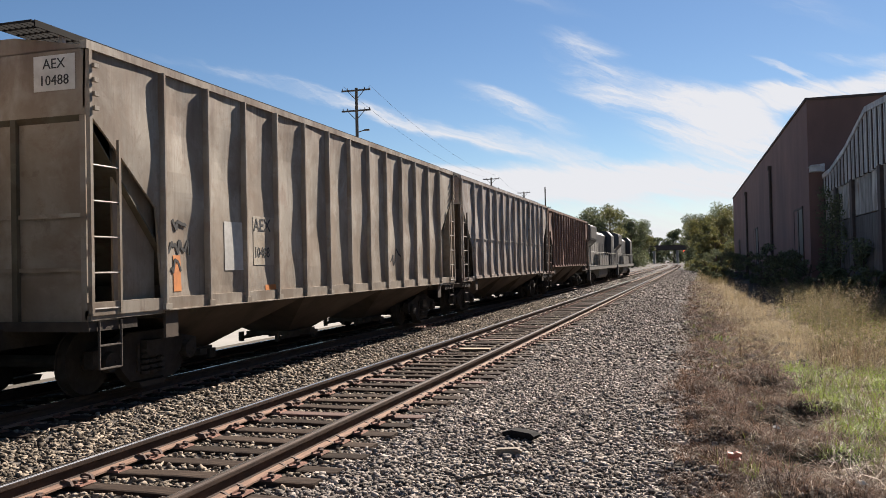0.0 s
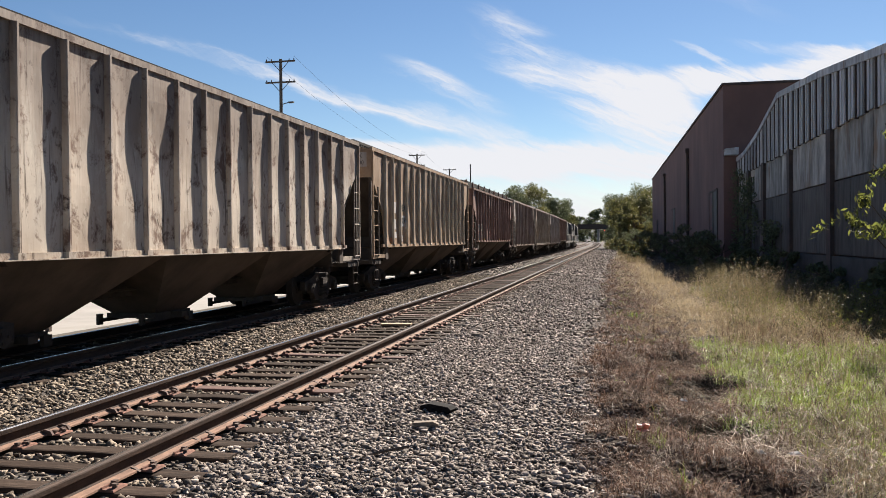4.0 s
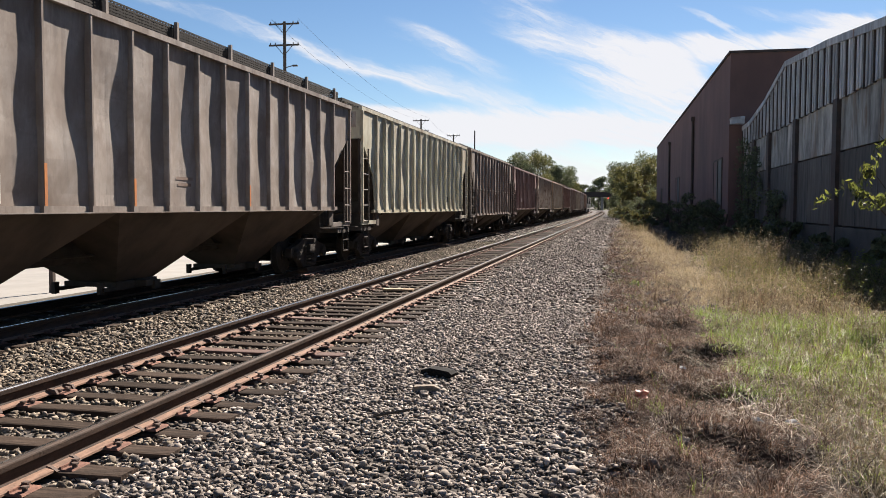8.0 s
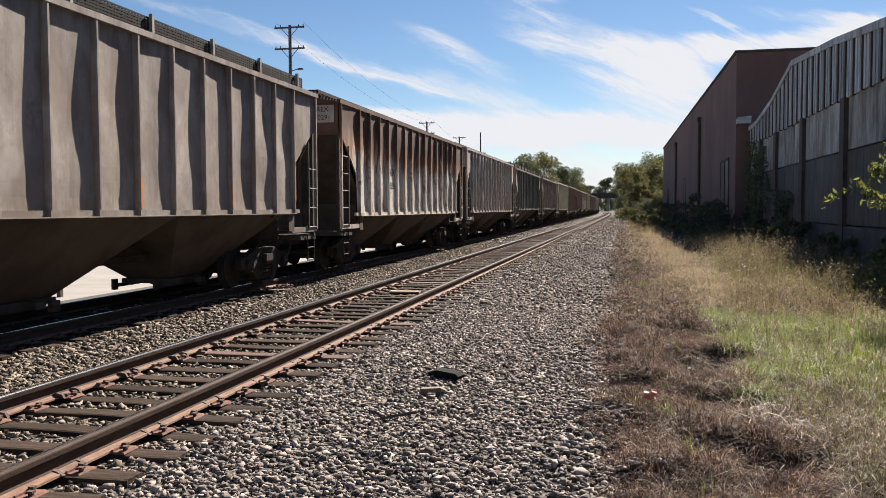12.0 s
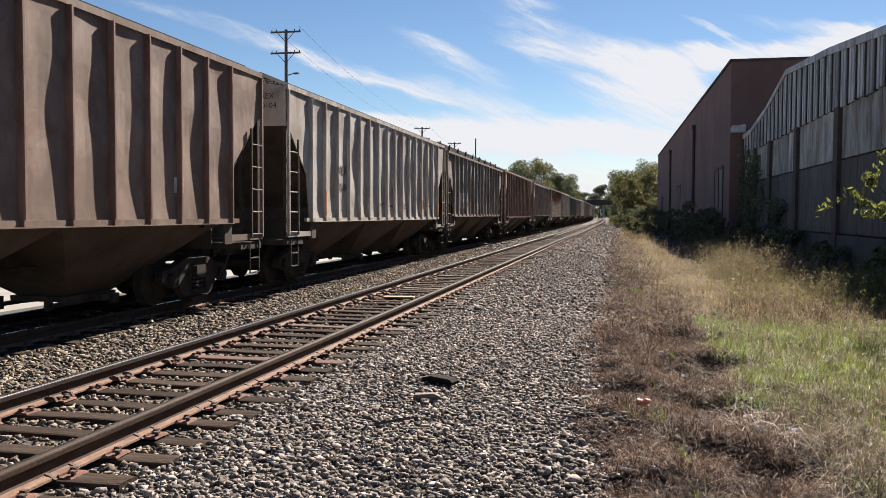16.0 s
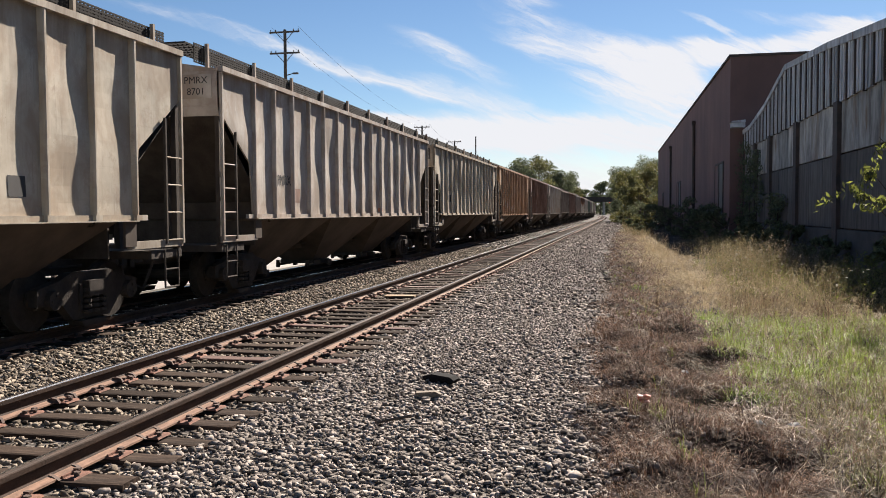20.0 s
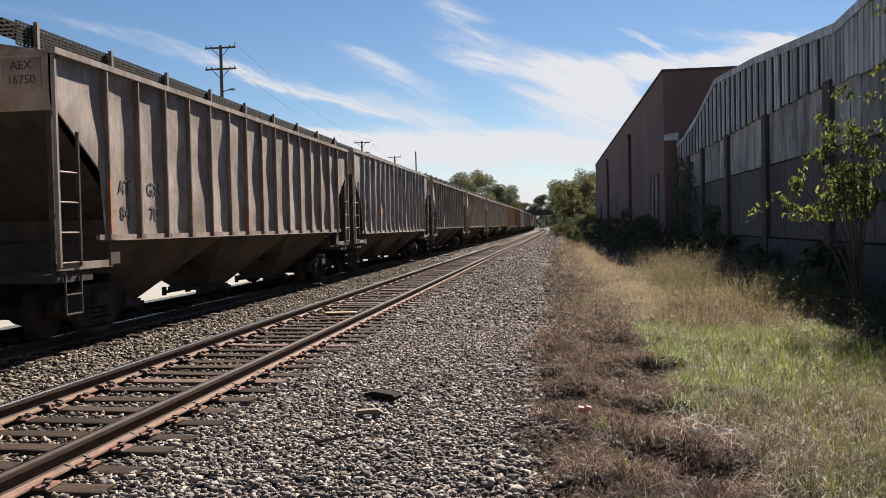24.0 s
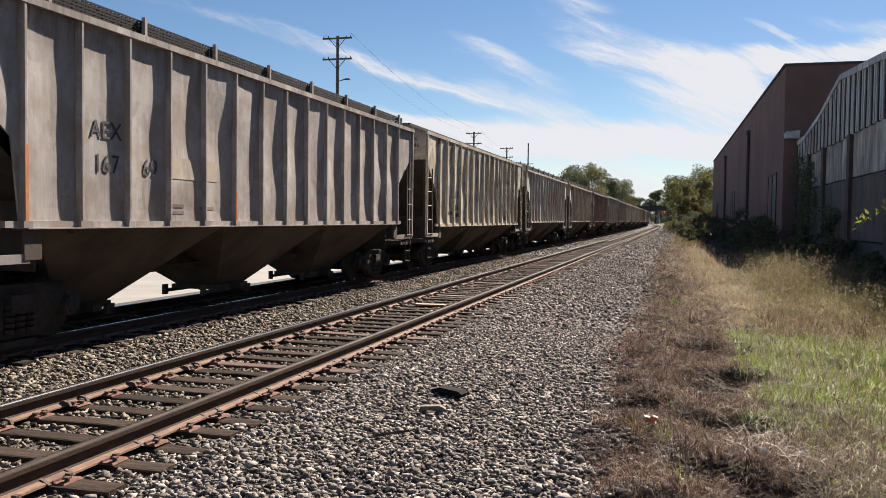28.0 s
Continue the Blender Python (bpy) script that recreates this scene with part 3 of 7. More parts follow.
def tie_mesh(seed):
    r = random.Random(seed)
    b = Build()
    n, pts = 6, []
    for i in range(n + 1):
        x = -1.3 + 2.6 * i / n
        w = 0.112 + r.uniform(-0.008, 0.008)
        t = r.uniform(-0.008, 0.006)
        pts += [(x, -w, -0.16), (x, w, -0.16), (x, w - 0.012, t - 0.002), (x, w - 0.03, t + 0.004), (x, -w + 0.03, t + 0.004), (x, -w + 0.012, t - 0.002)]
    f = [(i * 6 + j, i * 6 + (j + 1) % 6, (i + 1) * 6 + (j + 1) % 6, (i + 1) * 6 + j) for i in range(n) for j in range(6)]
    f += [(5, 4, 3, 2, 1, 0), tuple(n * 6 + j for j in range(6))]
    b.add(pts, [q[::-1] for q in f])
    return b.mesh("tie")


def plate_mesh():
    b = Build()
    b.frustum((-0.18, 0.18, -0.098, 0.098, 0.0), (-0.17, 0.17, -0.09, 0.09, 0.014))
    b.box(-0.088, -0.074, -0.09, 0.09, 0.013, 0.03)
    b.box(0.074, 0.088, -0.09, 0.09, 0.013, 0.03)
    return b.mesh("tie_plate")


def spike_mesh():
    b = Build()
    for x, y in ((-0.1, -0.05), (0.1, 0.055), (0.1, -0.06), (0.15, 0.0), (-0.15, 0.03)):
        b.frustum((x - 0.014, x + 0.014, y - 0.014, y + 0.014, 0.01), (x - 0.011, x + 0.011, y - 0.011, y + 0.011, 0.035))
        b.box(x - 0.02, x + 0.02, y - 0.018, y + 0.018, 0.033, 0.046)
    return b.mesh("spikes")


def anchor_mesh():
    b = Build()
    b.prism([(-0.11, 0.012), (0.11, 0.012), (0.085, 0.05), (0.03, 0.062), (-0.06, 0.04)], "y", 0.105, 0.135)
    b.prism([(-0.11, 0.012), (0.11, 0.012), (0.085, 0.05), (0.03, 0.062), (-0.06, 0.04)], "y", -0.135, -0.105)
    return b.mesh("rail_anchor")


tie_meshes = [tie_mesh(i) for i in range(6)]
for me in tie_meshes[:5]:
    me.materials.append(M_TIE)
tie_meshes[5].materials.append(M_TIE_RED)
plate_me, spike_me, anchor_me = plate_mesh(), spike_mesh(), anchor_mesh()
plate_me.materials.append(M_PLATE), spike_me.materials.append(M_SPIKE), anchor_me.materials.append(M_SPIKE)
TIE_STEP, TIE_FIRST = 0.5, 4.92 - 0.5 * 16


def make_ties():
    r = random.Random(5)
    for track, centre, count in ((track_near, NEAR, 150), (track_far, FAR_TRACK, 90)):
        for k in range(count):
            y = TIE_FIRST + TIE_STEP * k + r.uniform(-0.02, 0.02) + (0.23 if centre == FAR_TRACK else 0)
            red = r.random() < 0.07
            ob = part("tie", tie_meshes[5 if red else r.randrange(5)], None, track)
            ob.matrix_basis = pose(centre + r.uniform(-0.06, 0.06), y, r.uniform(-0.012, 0.006), r.uniform(-1.2, 1.2), r.uniform(-0.4, 0.4), r.uniform(-1.6, 1.6))
            for s in (-0.7525, 0.7525):
                if centre == FAR_TRACK and s < 0:
                    continue
                pl = part("tie_plate", plate_me, None, track)
                pl.matrix_basis = pose(centre + s, y, 0.004, 0, 0, r.uniform(-2, 2))
                sp = part("spikes", spike_me, None, pl)
                sp.matrix_basis = pose(0, 0, 0, 0, 0, 180 if s > 0 else 0)
                if k % 2 == 0 and centre == NEAR:
                    an = part("rail_anchor", anchor_me, None, pl)
                    an.matrix_basis = pose(0.02 if s < 0 else -0.02, 0, 0, 0, 0, 0 if s < 0 else 180)
        # the rest of the line, joined
        b = Build()
        y = TIE_FIRST + TIE_STEP * count
        while y < 330:
            c = centre + bend(y)
            b.box(c - 1.3, c + 1.3, y - 0.11, y + 0.11, -0.15, 0.0)
            for s in (-0.7525, 0.7525):
                b.box(c + s - 0.17, c + s + 0.17, y - 0.09, y + 0.09, 0.0, 0.012)
            y += TIE_STEP
        part("distant_ties", b, M_TIE, track, kind="stuff")


def rock_batch(n, seed, size_lo, size_hi, place):
    """n crushed stones as arrays; place(rng, n) gives x and y."""
    rng = np.random.default_rng(seed)
    # angular chips: a box with every corner pushed about and one end pinched
    cube = np.array([(x, y, z) for z in (-1, 1) for y in (-1, 1) for x in (-1, 1)], float)
    tri = np.array([(0, 2, 3), (0, 3, 1), (4, 5, 7), (4, 7, 6), (0, 1, 5), (0, 5, 4), (1, 3, 7), (1, 7, 5), (3, 2, 6), (3, 6, 7), (2, 0, 4), (2, 4, 6)])
    x, y = place(rng, n)
    n = len(x)
    v = cube[None] * 0.8 + rng.uniform(-0.5, 0.5, (n, 8, 3))
    v[:, 4:, :2] *= rng.uniform(0.25, 0.95, (n, 1, 2))
    v = v * rng.uniform((0.85, 0.55, 0.32), (1.5, 1.0, 0.62), (n, 3))[:, None]
    a, t = rng.uniform(0, 6.283, n), rng.normal(0, 0.75, n)
    ca, sa_, ct, st = np.cos(a), np.sin(a), np.cos(t), np.sin(t)
    y1, z1 = v[..., 1] * ct[:, None] - v[..., 2] * st[:, None], v[..., 1] * st[:, None] + v[..., 2] * ct[:, None]
    x2, y2 = v[..., 0] * ca[:, None] - y1 * sa_[:, None], v[..., 0] * sa_[:, None] + y1 * ca[:, None]
    s = rng.uniform(size_lo, size_hi, n) * rng.choice((0.7, 1.0, 1.35), n, p=(0.3, 0.55, 0.15))
    z0 = np.array([level(float(i), float(j)) for i, j in zip(x, y)])
    out = np.stack([x2, y2, z1], -1) * s[:, None, None] + np.stack([x, y, z0 + s * rng.uniform(0.0, 0.7, n)], -1)[:, None]
    faces = tri[None] + 8 * np.arange(n)[:, None, None]
    return out.reshape(-1, 3), faces.reshape(-1, 3)


def clear_of_ties(x, y, centre, offset):
    """Where a stone lies in a crib, not on a tie or under a rail."""
    d = np.abs(((y - TIE_FIRST - offset) / TIE_STEP + 0.5) % 1.0 - 0.5) * TIE_STEP
    on_tie = (np.abs(x - centre) < 1.28) & (d < 0.125)
    on_rail = (np.abs(np.abs(x - centre) - 0.7525) < 0.10)
    return ~(on_tie | on_rail)


def make_ballast():
    def near_bank(rng, n):
        y = 2.6 + 13.0 * rng.random(n)
        x = rng.uniform(0.3, 4.6, n)
        rough = np.array([noise.noise(Vector((i * 0.9, j * 0.8, 2.0))) + 0.5 * noise.noise(Vector((i * 2.6, j * 2.6, 6.0))) for i, j in zip(x, y)])
        keep = (x < 3.55 + 0.75 * rough + rng.normal(0, 0.22, n)) & clear_of_ties(x, y, NEAR, 0)
        return x[keep], y[keep]

    def far_bank(rng, n):
        y = 15.4 + 45 * rng.random(n) ** 1.6
        x = rng.uniform(0.3, 4.2, n)
        keep = (x < 3.2 + 0.4 * np.sin(y * 0.9) + rng.normal(0, 0.3, n)) & clear_of_ties(x, y, NEAR, 0)
        return x[keep], y[keep]

    def distant(rng, n):
        y = 42 + 110 * rng.random(n) ** 1.5
        x = rng.uniform(-4.0, 4.2, n)
        keep = (np.abs(x - NEAR) > 1.35) & (x < 3.3 + 0.4 * np.sin(y * 0.3) + rng.normal(0, 0.5, n)) & (x > FAR_TRACK + 1.4)
        return x[keep], y[keep]

    def cribs(rng, n):
        y, x = 3.0 + 27 * rng.random(n) ** 1.3, rng.uniform(-1.95, 0.4, n)
        keep = clear_of_ties(x, y, NEAR, 0)
        return x[keep], y[keep]

    def between(rng, n):
        y, x = 4.0 + 40 * rng.random(n) ** 1.5, rng.uniform(-4.0, -1.9, n)
        keep = clear_of_ties(x, y, NEAR, 0) & clear_of_ties(x, y, FAR_TRACK, 0.23)
        return x[keep], y[keep]

    def under_train(rng, n):
        y, x = 5.0 + 30 * rng.random(n) ** 1.5, rng.uniform(-7.2, -4.0, n)
        keep = clear_of_ties(x, y, FAR_TRACK, 0.23)
        return x[keep], y[keep]

    def verge(rng, n):
        y, x = 3.5 + 60 * rng.random(n) ** 1.5, rng.uniform(3.2, 5.2, n)
        bare = np.array([noise.noise(Vector((i * 1.9, j * 0.9, 11.0))) + 0.5 * noise.noise(Vector((i * 3.9, j * 3.1, 1.0))) for i, j in zip(x, y)])
        keep = bare + 0.5 * (4.0 - x) > 0.05 + rng.normal(0, 0.12, n)
        return x[keep], y[keep]

    for name, args, mat, label in (("ballast_stones", (11000, 12, 0.018, 0.038, verge), M_STONE, "loose grey stones strewn over the verge"),
                                   ("ballast_stones", (46000, 1, 0.017, 0.029, near_bank), M_STONE, "grey crushed stone on the track shoulder"),
                                   ("ballast_stones", (26000, 2, 0.026, 0.042, far_bank), M_STONE, "grey crushed stone along the shoulder"),
                                   ("ballast_stones", (17000, 8, 0.045, 0.085, distant), M_STONE, "grey crushed stone far along the line"),
                                   ("ballast_stones", (22000, 3, 0.019, 0.030, cribs), M_STONE_TAN, "tan crushed stone between the ties"),
                                   ("ballast_stones", (20000, 4, 0.022, 0.036, between), M_STONE_TAN, "tan crushed stone between the two tracks"),
                                   ("ballast_stones", (5000, 6, 0.03, 0.045, under_train), M_STONE_TAN, "crushed stone under the train")):
        v, f = rock_batch(*args)
        tagged(soup(name, v, f, mat), label=label, category="gravel")


def make_pavement():
    b = Build()
    b.box(-60, -8.6, -30, 150, -0.34, -0.27)
    tagged(part("pavement", b, M_CONC, kind="structure"), label="pale sunlit concrete yard beyond the train", category="pavement")


make_pavement()

# ---- the train ----
SPEED = 16.85


def letters(text, size):
    cu = bpy.data.curves.new("letters", "FONT")
    cu.body, cu.size, cu.align_x, cu.align_y, cu.extrude, cu.resolution_u = text, size, "CENTER", "CENTER", 0.002, 2
    ob = bpy.data.objects.new("letters", cu)
    scene.collection.objects.link(ob)
    bpy.context.view_layer.update()
    me = bpy.data.meshes.new_from_object(ob.evaluated_get(bpy.context.evaluated_depsgraph_get()))
    bpy.data.objects.remove(ob)
    me.name = "letters"
    me.materials.clear()
    return me


def wheelset_mesh():
    b = Build()
    for s in (-1, 1):
        b.tube((s * 0.70, 0, 0), (s * 0.72, 0, 0), 0.455, 28)
        b.tube((s * 0.72, 0, 0), (s * 0.84, 0, 0), 0.43, 28, 0.42)
        b.tube((s * 0.80, 0, 0), (s * 0.86, 0, 0), 0.15, 12)
    b.tube((-1.12, 0, 0), (1.12, 0, 0), 0.085, 10)
    for s in (-1, 1):
        b.tube((s * 1.10, 0, 0), (s * 1.22, 0, 0), 0.13, 12)
        for k in range(3):
            a = k * 2.094
            b.box(s * 1.22 - 0.012, s * 1.22 + 0.012, math.cos(a) * 0.07 - 0.016, math.cos(a) * 0.07 + 0.016, math.sin(a) * 0.07 - 0.016, math.sin(a) * 0.07 + 0.016)
    return b.mesh("wheelset")


def side_frame_mesh(s):
    b = Build()
    x0, x1 = (1.00, 1.14) if s > 0 else (-1.14, -1.00)
    b.prism([(-1.15, 0.56), (-1.15, 0.78), (-0.72, 0.86), (-0.45, 0.96), (0.45, 0.96), (0.72, 0.86), (1.15, 0.78), (1.15, 0.56),
             (0.98, 0.56), (0.96, 0.70), (0.80, 0.70), (0.74, 0.62), (0.52, 0.40), (0.42, 0.30), (-0.42, 0.30), (-0.52, 0.40), (-0.74, 0.62), (-0.80, 0.70), (-0.96, 0.70), (-0.98, 0.56)],
            "x", x0, x1)
    b.prism([(-0.30, 0.28), (0.30, 0.28), (0.24, 0.20), (-0.24, 0.20)], "x", x0 - 0.05, x1 + 0.05)
    for y in (-0.17, 0.0, 0.17):
        for k in range(5):
            z = 0.38 + 0.075 * k
            b.tube((x1 + 0.045 if s > 0 else x0 - 0.045, y, z), (x1 + 0.045 if s > 0 else x0 - 0.045, y, z + 0.045), 0.065, 8)
    b.box(x0 - 0.03, x1 + 0.03, -0.30, -0.24, 0.42, 0.80)
    b.box(x0 - 0.03, x1 + 0.03, 0.24, 0.30, 0.42, 0.80)
    return b.mesh("side_frame")


def bolster_mesh():
    b = Build()
    b.box(-1.25, 1.25, -0.2, 0.2, 0.62, 0.84)
    b.box(-0.95, 0.95, -0.62, -0.5, 0.45, 0.6)
    b.box(-0.95, 0.95, 0.5, 0.62, 0.45, 0.6)
    return b.mesh("bolster")


wheel_me, bolster_me = wheelset_mesh(), bolster_mesh()
frame_me = {s: side_frame_mesh(s) for s in (-1, 1)}
for me in (wheel_me, bolster_me, *frame_me.values()):
    me.materials.append(M_TRUCK)


WHEELSETS = []


def add_truck(thing, y):
    truck = part("truck", bolster_me, None, thing, "dark grimy four-wheel truck")
    truck.location = (0, y, 0)
    for s in (-1, 1):
        part("side_frame", frame_me[s], None, truck)
    for a in (-0.88, 0.88):
        w = part("wheelset", wheel_me, None, truck)
        w.location = (0, a, 0.62)
        WHEELSETS.append(w)


CAR_MESHES = {}


def dish_of(y, z, share, phase, flat, ribs):
    """How far the side sheet is pressed in at a place between two ribs."""
    dish = 0.0 if flat else math.sin(math.pi * phase) ** 2 * (0.6 + 0.6 * noise.noise(Vector((y * 0.35, z * 0.9, ribs))))
    return 0.03 * dish * math.sin(math.pi * share) ** 0.5 + 0.03 * noise.noise(Vector((y * 0.8, z * 1.1, 4 + ribs)))


def hopper_meshes(L, ribs, zs, zt, chord, filled, seam):
    """The parts of a covered hopper car of body length L: sill at zs, top of the side at zt."""
    key = (L, ribs, zs, zt, chord, filled, seam)
    if key in CAR_MESHES:
        return CAR_MESHES[key]
    h, W = L / 2, 1.585
    inset = 1.45 if L < 16 else 1.35
    step = (L - 2 * inset) / (ribs - 1)
    kink = zs + (1.28 if filled else 0.95)
    out = []

    def side(s):
        b = Build()
        hi = zt - 0.72
        poly = [(-h, zt), (-h, hi), (-h + inset - 0.06, kink), (-h + inset - 0.06, zs), (h - inset + 0.06, zs), (h - inset + 0.06, kink), (h, hi), (h, zt)]
        # two sheets, slightly dished between the ribs, as one wavy wall
        ys = np.unique(np.round(np.concatenate([np.linspace(-h, h, int(L / (0.13 if s > 0 else 0.5))), [-h + inset, h - inset]]), 3))
        zn = 12 if s > 0 else 5
        grid, idx = [], {}
        for j, y in enumerate(ys):
            e = h - abs(y)
            lo = zs if e >= inset - 0.06 else hi - (hi - kink) * e / (inset - 0.06)
            for i in range(zn + 1):
                z = lo + (zt - lo) * i / zn
                phase = ((y + h - inset) / step) % 1.0
                bulge = dish_of(y, z, i / zn, phase, e < inset, ribs)
                grid.append((s * (W - bulge), y, z))
        m = zn + 1
        f = []
        for j in range(len(ys) - 1):
            for i in range(zn):
                q = (j * m + i, (j + 1) * m + i, (j + 1) * m + i + 1, j * m + i + 1)
                f.append(q if s > 0 else q[::-1])
        n = len(grid)
        back = [(x - s * 0.03, y, z) for x, y, z in grid]
        f += [tuple(k + n for k in q[::-1]) for q in f]
        # rims
        J = len(ys) - 1
        for j in range(J):
            for i, flip in ((0, False), (zn, True)):
                q = (j * m + i, n + j * m + i, n + (j + 1) * m + i, (j + 1) * m + i)
                f.append(q if flip == (s > 0) else q[::-1])
        for i in range(zn):
            for j, flip in ((0, True), (J, False)):
                q = (j * m + i, n + j * m + i, n + j * m + i + 1, j * m + i + 1)
                f.append(q if flip == (s > 0) else q[::-1])
        b.add(grid + back, f)
        if filled:
            for e in (-1, 1):
                a0, a1 = sorted((e * (h - 0.62), e * (h - inset)))
                b.box(*sorted((s * 1.42, s * 1.45)), a0, a1, zs, hi)
        if seam:
            b.box(*sorted((s * W, s * (W + 0.018))), -h + inset, h - inset, zs + 1.28, zs + 1.31)
        return b.mesh("side_sheet")

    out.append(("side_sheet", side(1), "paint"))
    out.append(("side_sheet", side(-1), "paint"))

    def rib(s):
        b = Build()
        d = 0.078
        b.prism([(s * (W - 0.005), -0.046), (s * (W + 0.045), -0.042), (s * (W + d - 0.012), -0.034), (s * (W + d), -0.018), (s * (W + d), 0.018), (s * (W + d - 0.012), 0.034), (s * (W + 0.045), 0.042), (s * (W - 0.005), 0.046)], "z", zs + 0.04, zt - 0.02)
        b.box(*sorted((s * (W - 0.005), s * (W + d + 0.02))), -0.07, 0.07, zs - 0.02, zs + 0.06)
        return b.mesh("rib")
    rib_me = {1: rib(1), -1: rib(-1)}
    for s in (-1, 1):
        w = (0.085, 0.09) if chord else (0.035, 0.10)
        b = Build().box(*sorted((s * (W - 0.06), s * (W + w[0]))), -h - 0.02, h + 0.02, zt - 0.02, zt - 0.02 + w[1])
        out.append(("top_chord", b.mesh("top_chord"), "paint"))
    # sill, with its pressed edge
        b = Build()
        b.box(*sorted((s * (W - 0.02), s * (W + 0.045))), -h + (0 if filled else inset - 0.3), h - (0 if filled else inset - 0.3), zs - 0.02, zs + 0.14 if filled else zs + 0.06)
        out.append(("side_sill", b.mesh("side_sill"), "paint"))
        b = Build().box(*sorted((s * (W - 0.12), s * (W + 0.10))), -h + inset, h - inset, zs - 0.035, zs - 0.02)
        out.append(("sill_flange", b.mesh("sill_flange"), "paint"))
        for e in (-1, 1):
            b = Build().box(*sorted((s * (W - 0.05), s * (W + 0.03))), *sorted((e * h, e * (h - inset - 0.1))), min(zs, 1.32) - 0.07, min(zs, 1.32) + 0.04)
            out.append(("end_beam", b.mesh("end_beam"), "paint"))
    # ends: a top sheet, the slope sheet below it, posts
    for e in (-1, 1):
        out.append(("end_sheet", Build().box(-W, W, *sorted((e * h, e * (h - 0.03))), zt - 0.80, zt).mesh("end_sheet"), "paint"))
        # recessed end parts: dark with dirt, and with the shade between cars painted in
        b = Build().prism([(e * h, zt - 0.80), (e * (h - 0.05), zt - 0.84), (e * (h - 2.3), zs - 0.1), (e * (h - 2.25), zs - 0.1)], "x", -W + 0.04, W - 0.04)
        out.append(("slope_sheet", b.mesh("slope_sheet"), "soot_shade" if filled else "grime_shade"))
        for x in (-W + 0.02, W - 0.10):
            out.append(("corner_post", Build().box(x, x + 0.08, *sorted((e * h, e * (h - 0.10))), 1.202, zt - 0.803).mesh("corner_post"), "paint" if filled else "grime_shade"))
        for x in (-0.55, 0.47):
            out.append(("end_post", Build().box(x, x + 0.08, *sorted((e * h, e * (h - 0.12))), 1.202, zt - 0.803).mesh("end_post"), "soot_shade" if filled else "grime_shade"))
        out.append(("end_sill", Build().box(-W, W, *sorted((e * h, e * (h - 0.9))), 1.08, 1.20).mesh("end_sill"), "grime_shade"))
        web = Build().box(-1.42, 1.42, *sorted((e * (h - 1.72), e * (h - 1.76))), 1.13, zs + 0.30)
        out.append(("end_web", web.mesh("end_web"), "grime_shade"))
        if filled:
            out.append(("end_panel", Build().box(-W + 0.05, W - 0.05, *sorted((e * (h - 0.06), e * (h - 0.10))), 1.15, zt - 0.7).mesh("end_panel"), "paint"))
            for z in (1.8, 2.45):
                out.append(("end_rail", Build().box(-W + 0.05, W - 0.05, *sorted((e * (h - 0.03), e * (h - 0.07))), z, z + 0.05).mesh("end_rail"), "paint"))
    # roof: shallow ridge with ribs, hatches along the middle
    b = Build()
    b.prism([(-W, zt + 0.02), (-0.55, zt + 0.20), (0.55, zt + 0.20), (W, zt + 0.02), (W, zt - 0.01), (-W, zt - 0.01)], "y", -h, h)
    out.append(("roof", b.mesh("roof"), "paint"))
    hatch = Build().box(-0.32, 0.32, -h + 0.6, h - 0.6, zt + 0.19, zt + 0.30)
    out.append(("hatch_cover", hatch.mesh("hatch_cover"), "paint"))
    # running boards of open grating
    for s in (-1, 1):
        b = Build()
        zb = zt + (0.46 if chord == 2 else 0.42 if chord else 0.28)
        xa, xb = sorted((s * 0.52, s * 1.12))
        for x in np.linspace(xa, xb, 8):
            b.box(x - 0.008, x + 0.008, -h - 0.35, h + 0.35, zb - 0.03, zb)
        for y in np.arange(-h - 0.35, h + 0.36, 0.22):
            b.box(xa, xb, y - 0.008, y + 0.008, zb - 0.028, zb - 0.004)
        if not chord:
            b.box(*sorted((s * 1.12, s * 1.14)), -h - 0.3, h + 0.3, zb - 0.07, zb + 0.01)
        else:
            xo = s * 1.22
            for k in range(8):
                z = zb - 0.015 - 0.045 * k
                b.box(*sorted((xo, xo + s * 0.012)), -h - 0.2, h + 0.2, z - 0.013, z + 0.013)
            for y in np.arange(-h - 0.2, h + 0.21, 0.085) if s > 0 else ():
                b.box(*sorted((xo, xo + s * 0.01)), y - 0.020, y + 0.020, zb - 0.34, zb)
        out.append(("running_board", b.mesh("running_board"), "grate"))
        for y in np.linspace(-h + 0.2, h - 0.2, 9):
            b = Build().box(*sorted((s * 1.23, s * 1.29)), y - 0.03, y + 0.03, zt + 0.05, zb + 0.05) if chord else Build().box(*sorted((s * 1.05, s * 1.11)), y - 0.03, y + 0.03, zt + 0.05, zb - 0.02)
            out.append(("board_bracket", b.mesh("board_bracket"), "bare"))
    # the sloping lower body, and the bays that narrow to their gates
    bays = 3
    y_in = h - inset - 0.30
    run = 2 * y_in / bays
    for k in range(bays):
        y0, y1 = -y_in + run * k, -y_in + run * (k + 1)
        c = (y0 + y1) / 2
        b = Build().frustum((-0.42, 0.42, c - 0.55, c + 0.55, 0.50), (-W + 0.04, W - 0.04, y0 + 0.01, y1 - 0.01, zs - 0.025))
        out.append(("hopper_bay", b.mesh("hopper_bay"), "low_shade"))
        # the gate under the bay: its frame, with the rack and the drive ends that stick out at the sides
        b = Build().box(-0.48, 0.48, c - 0.64, c + 0.60, 0.42, 0.505)
        for s in (-1, 1):
            b.box(*sorted((s * 0.45, s * 0.70)), c - 0.10, c + 0.10, 0.40, 0.50)
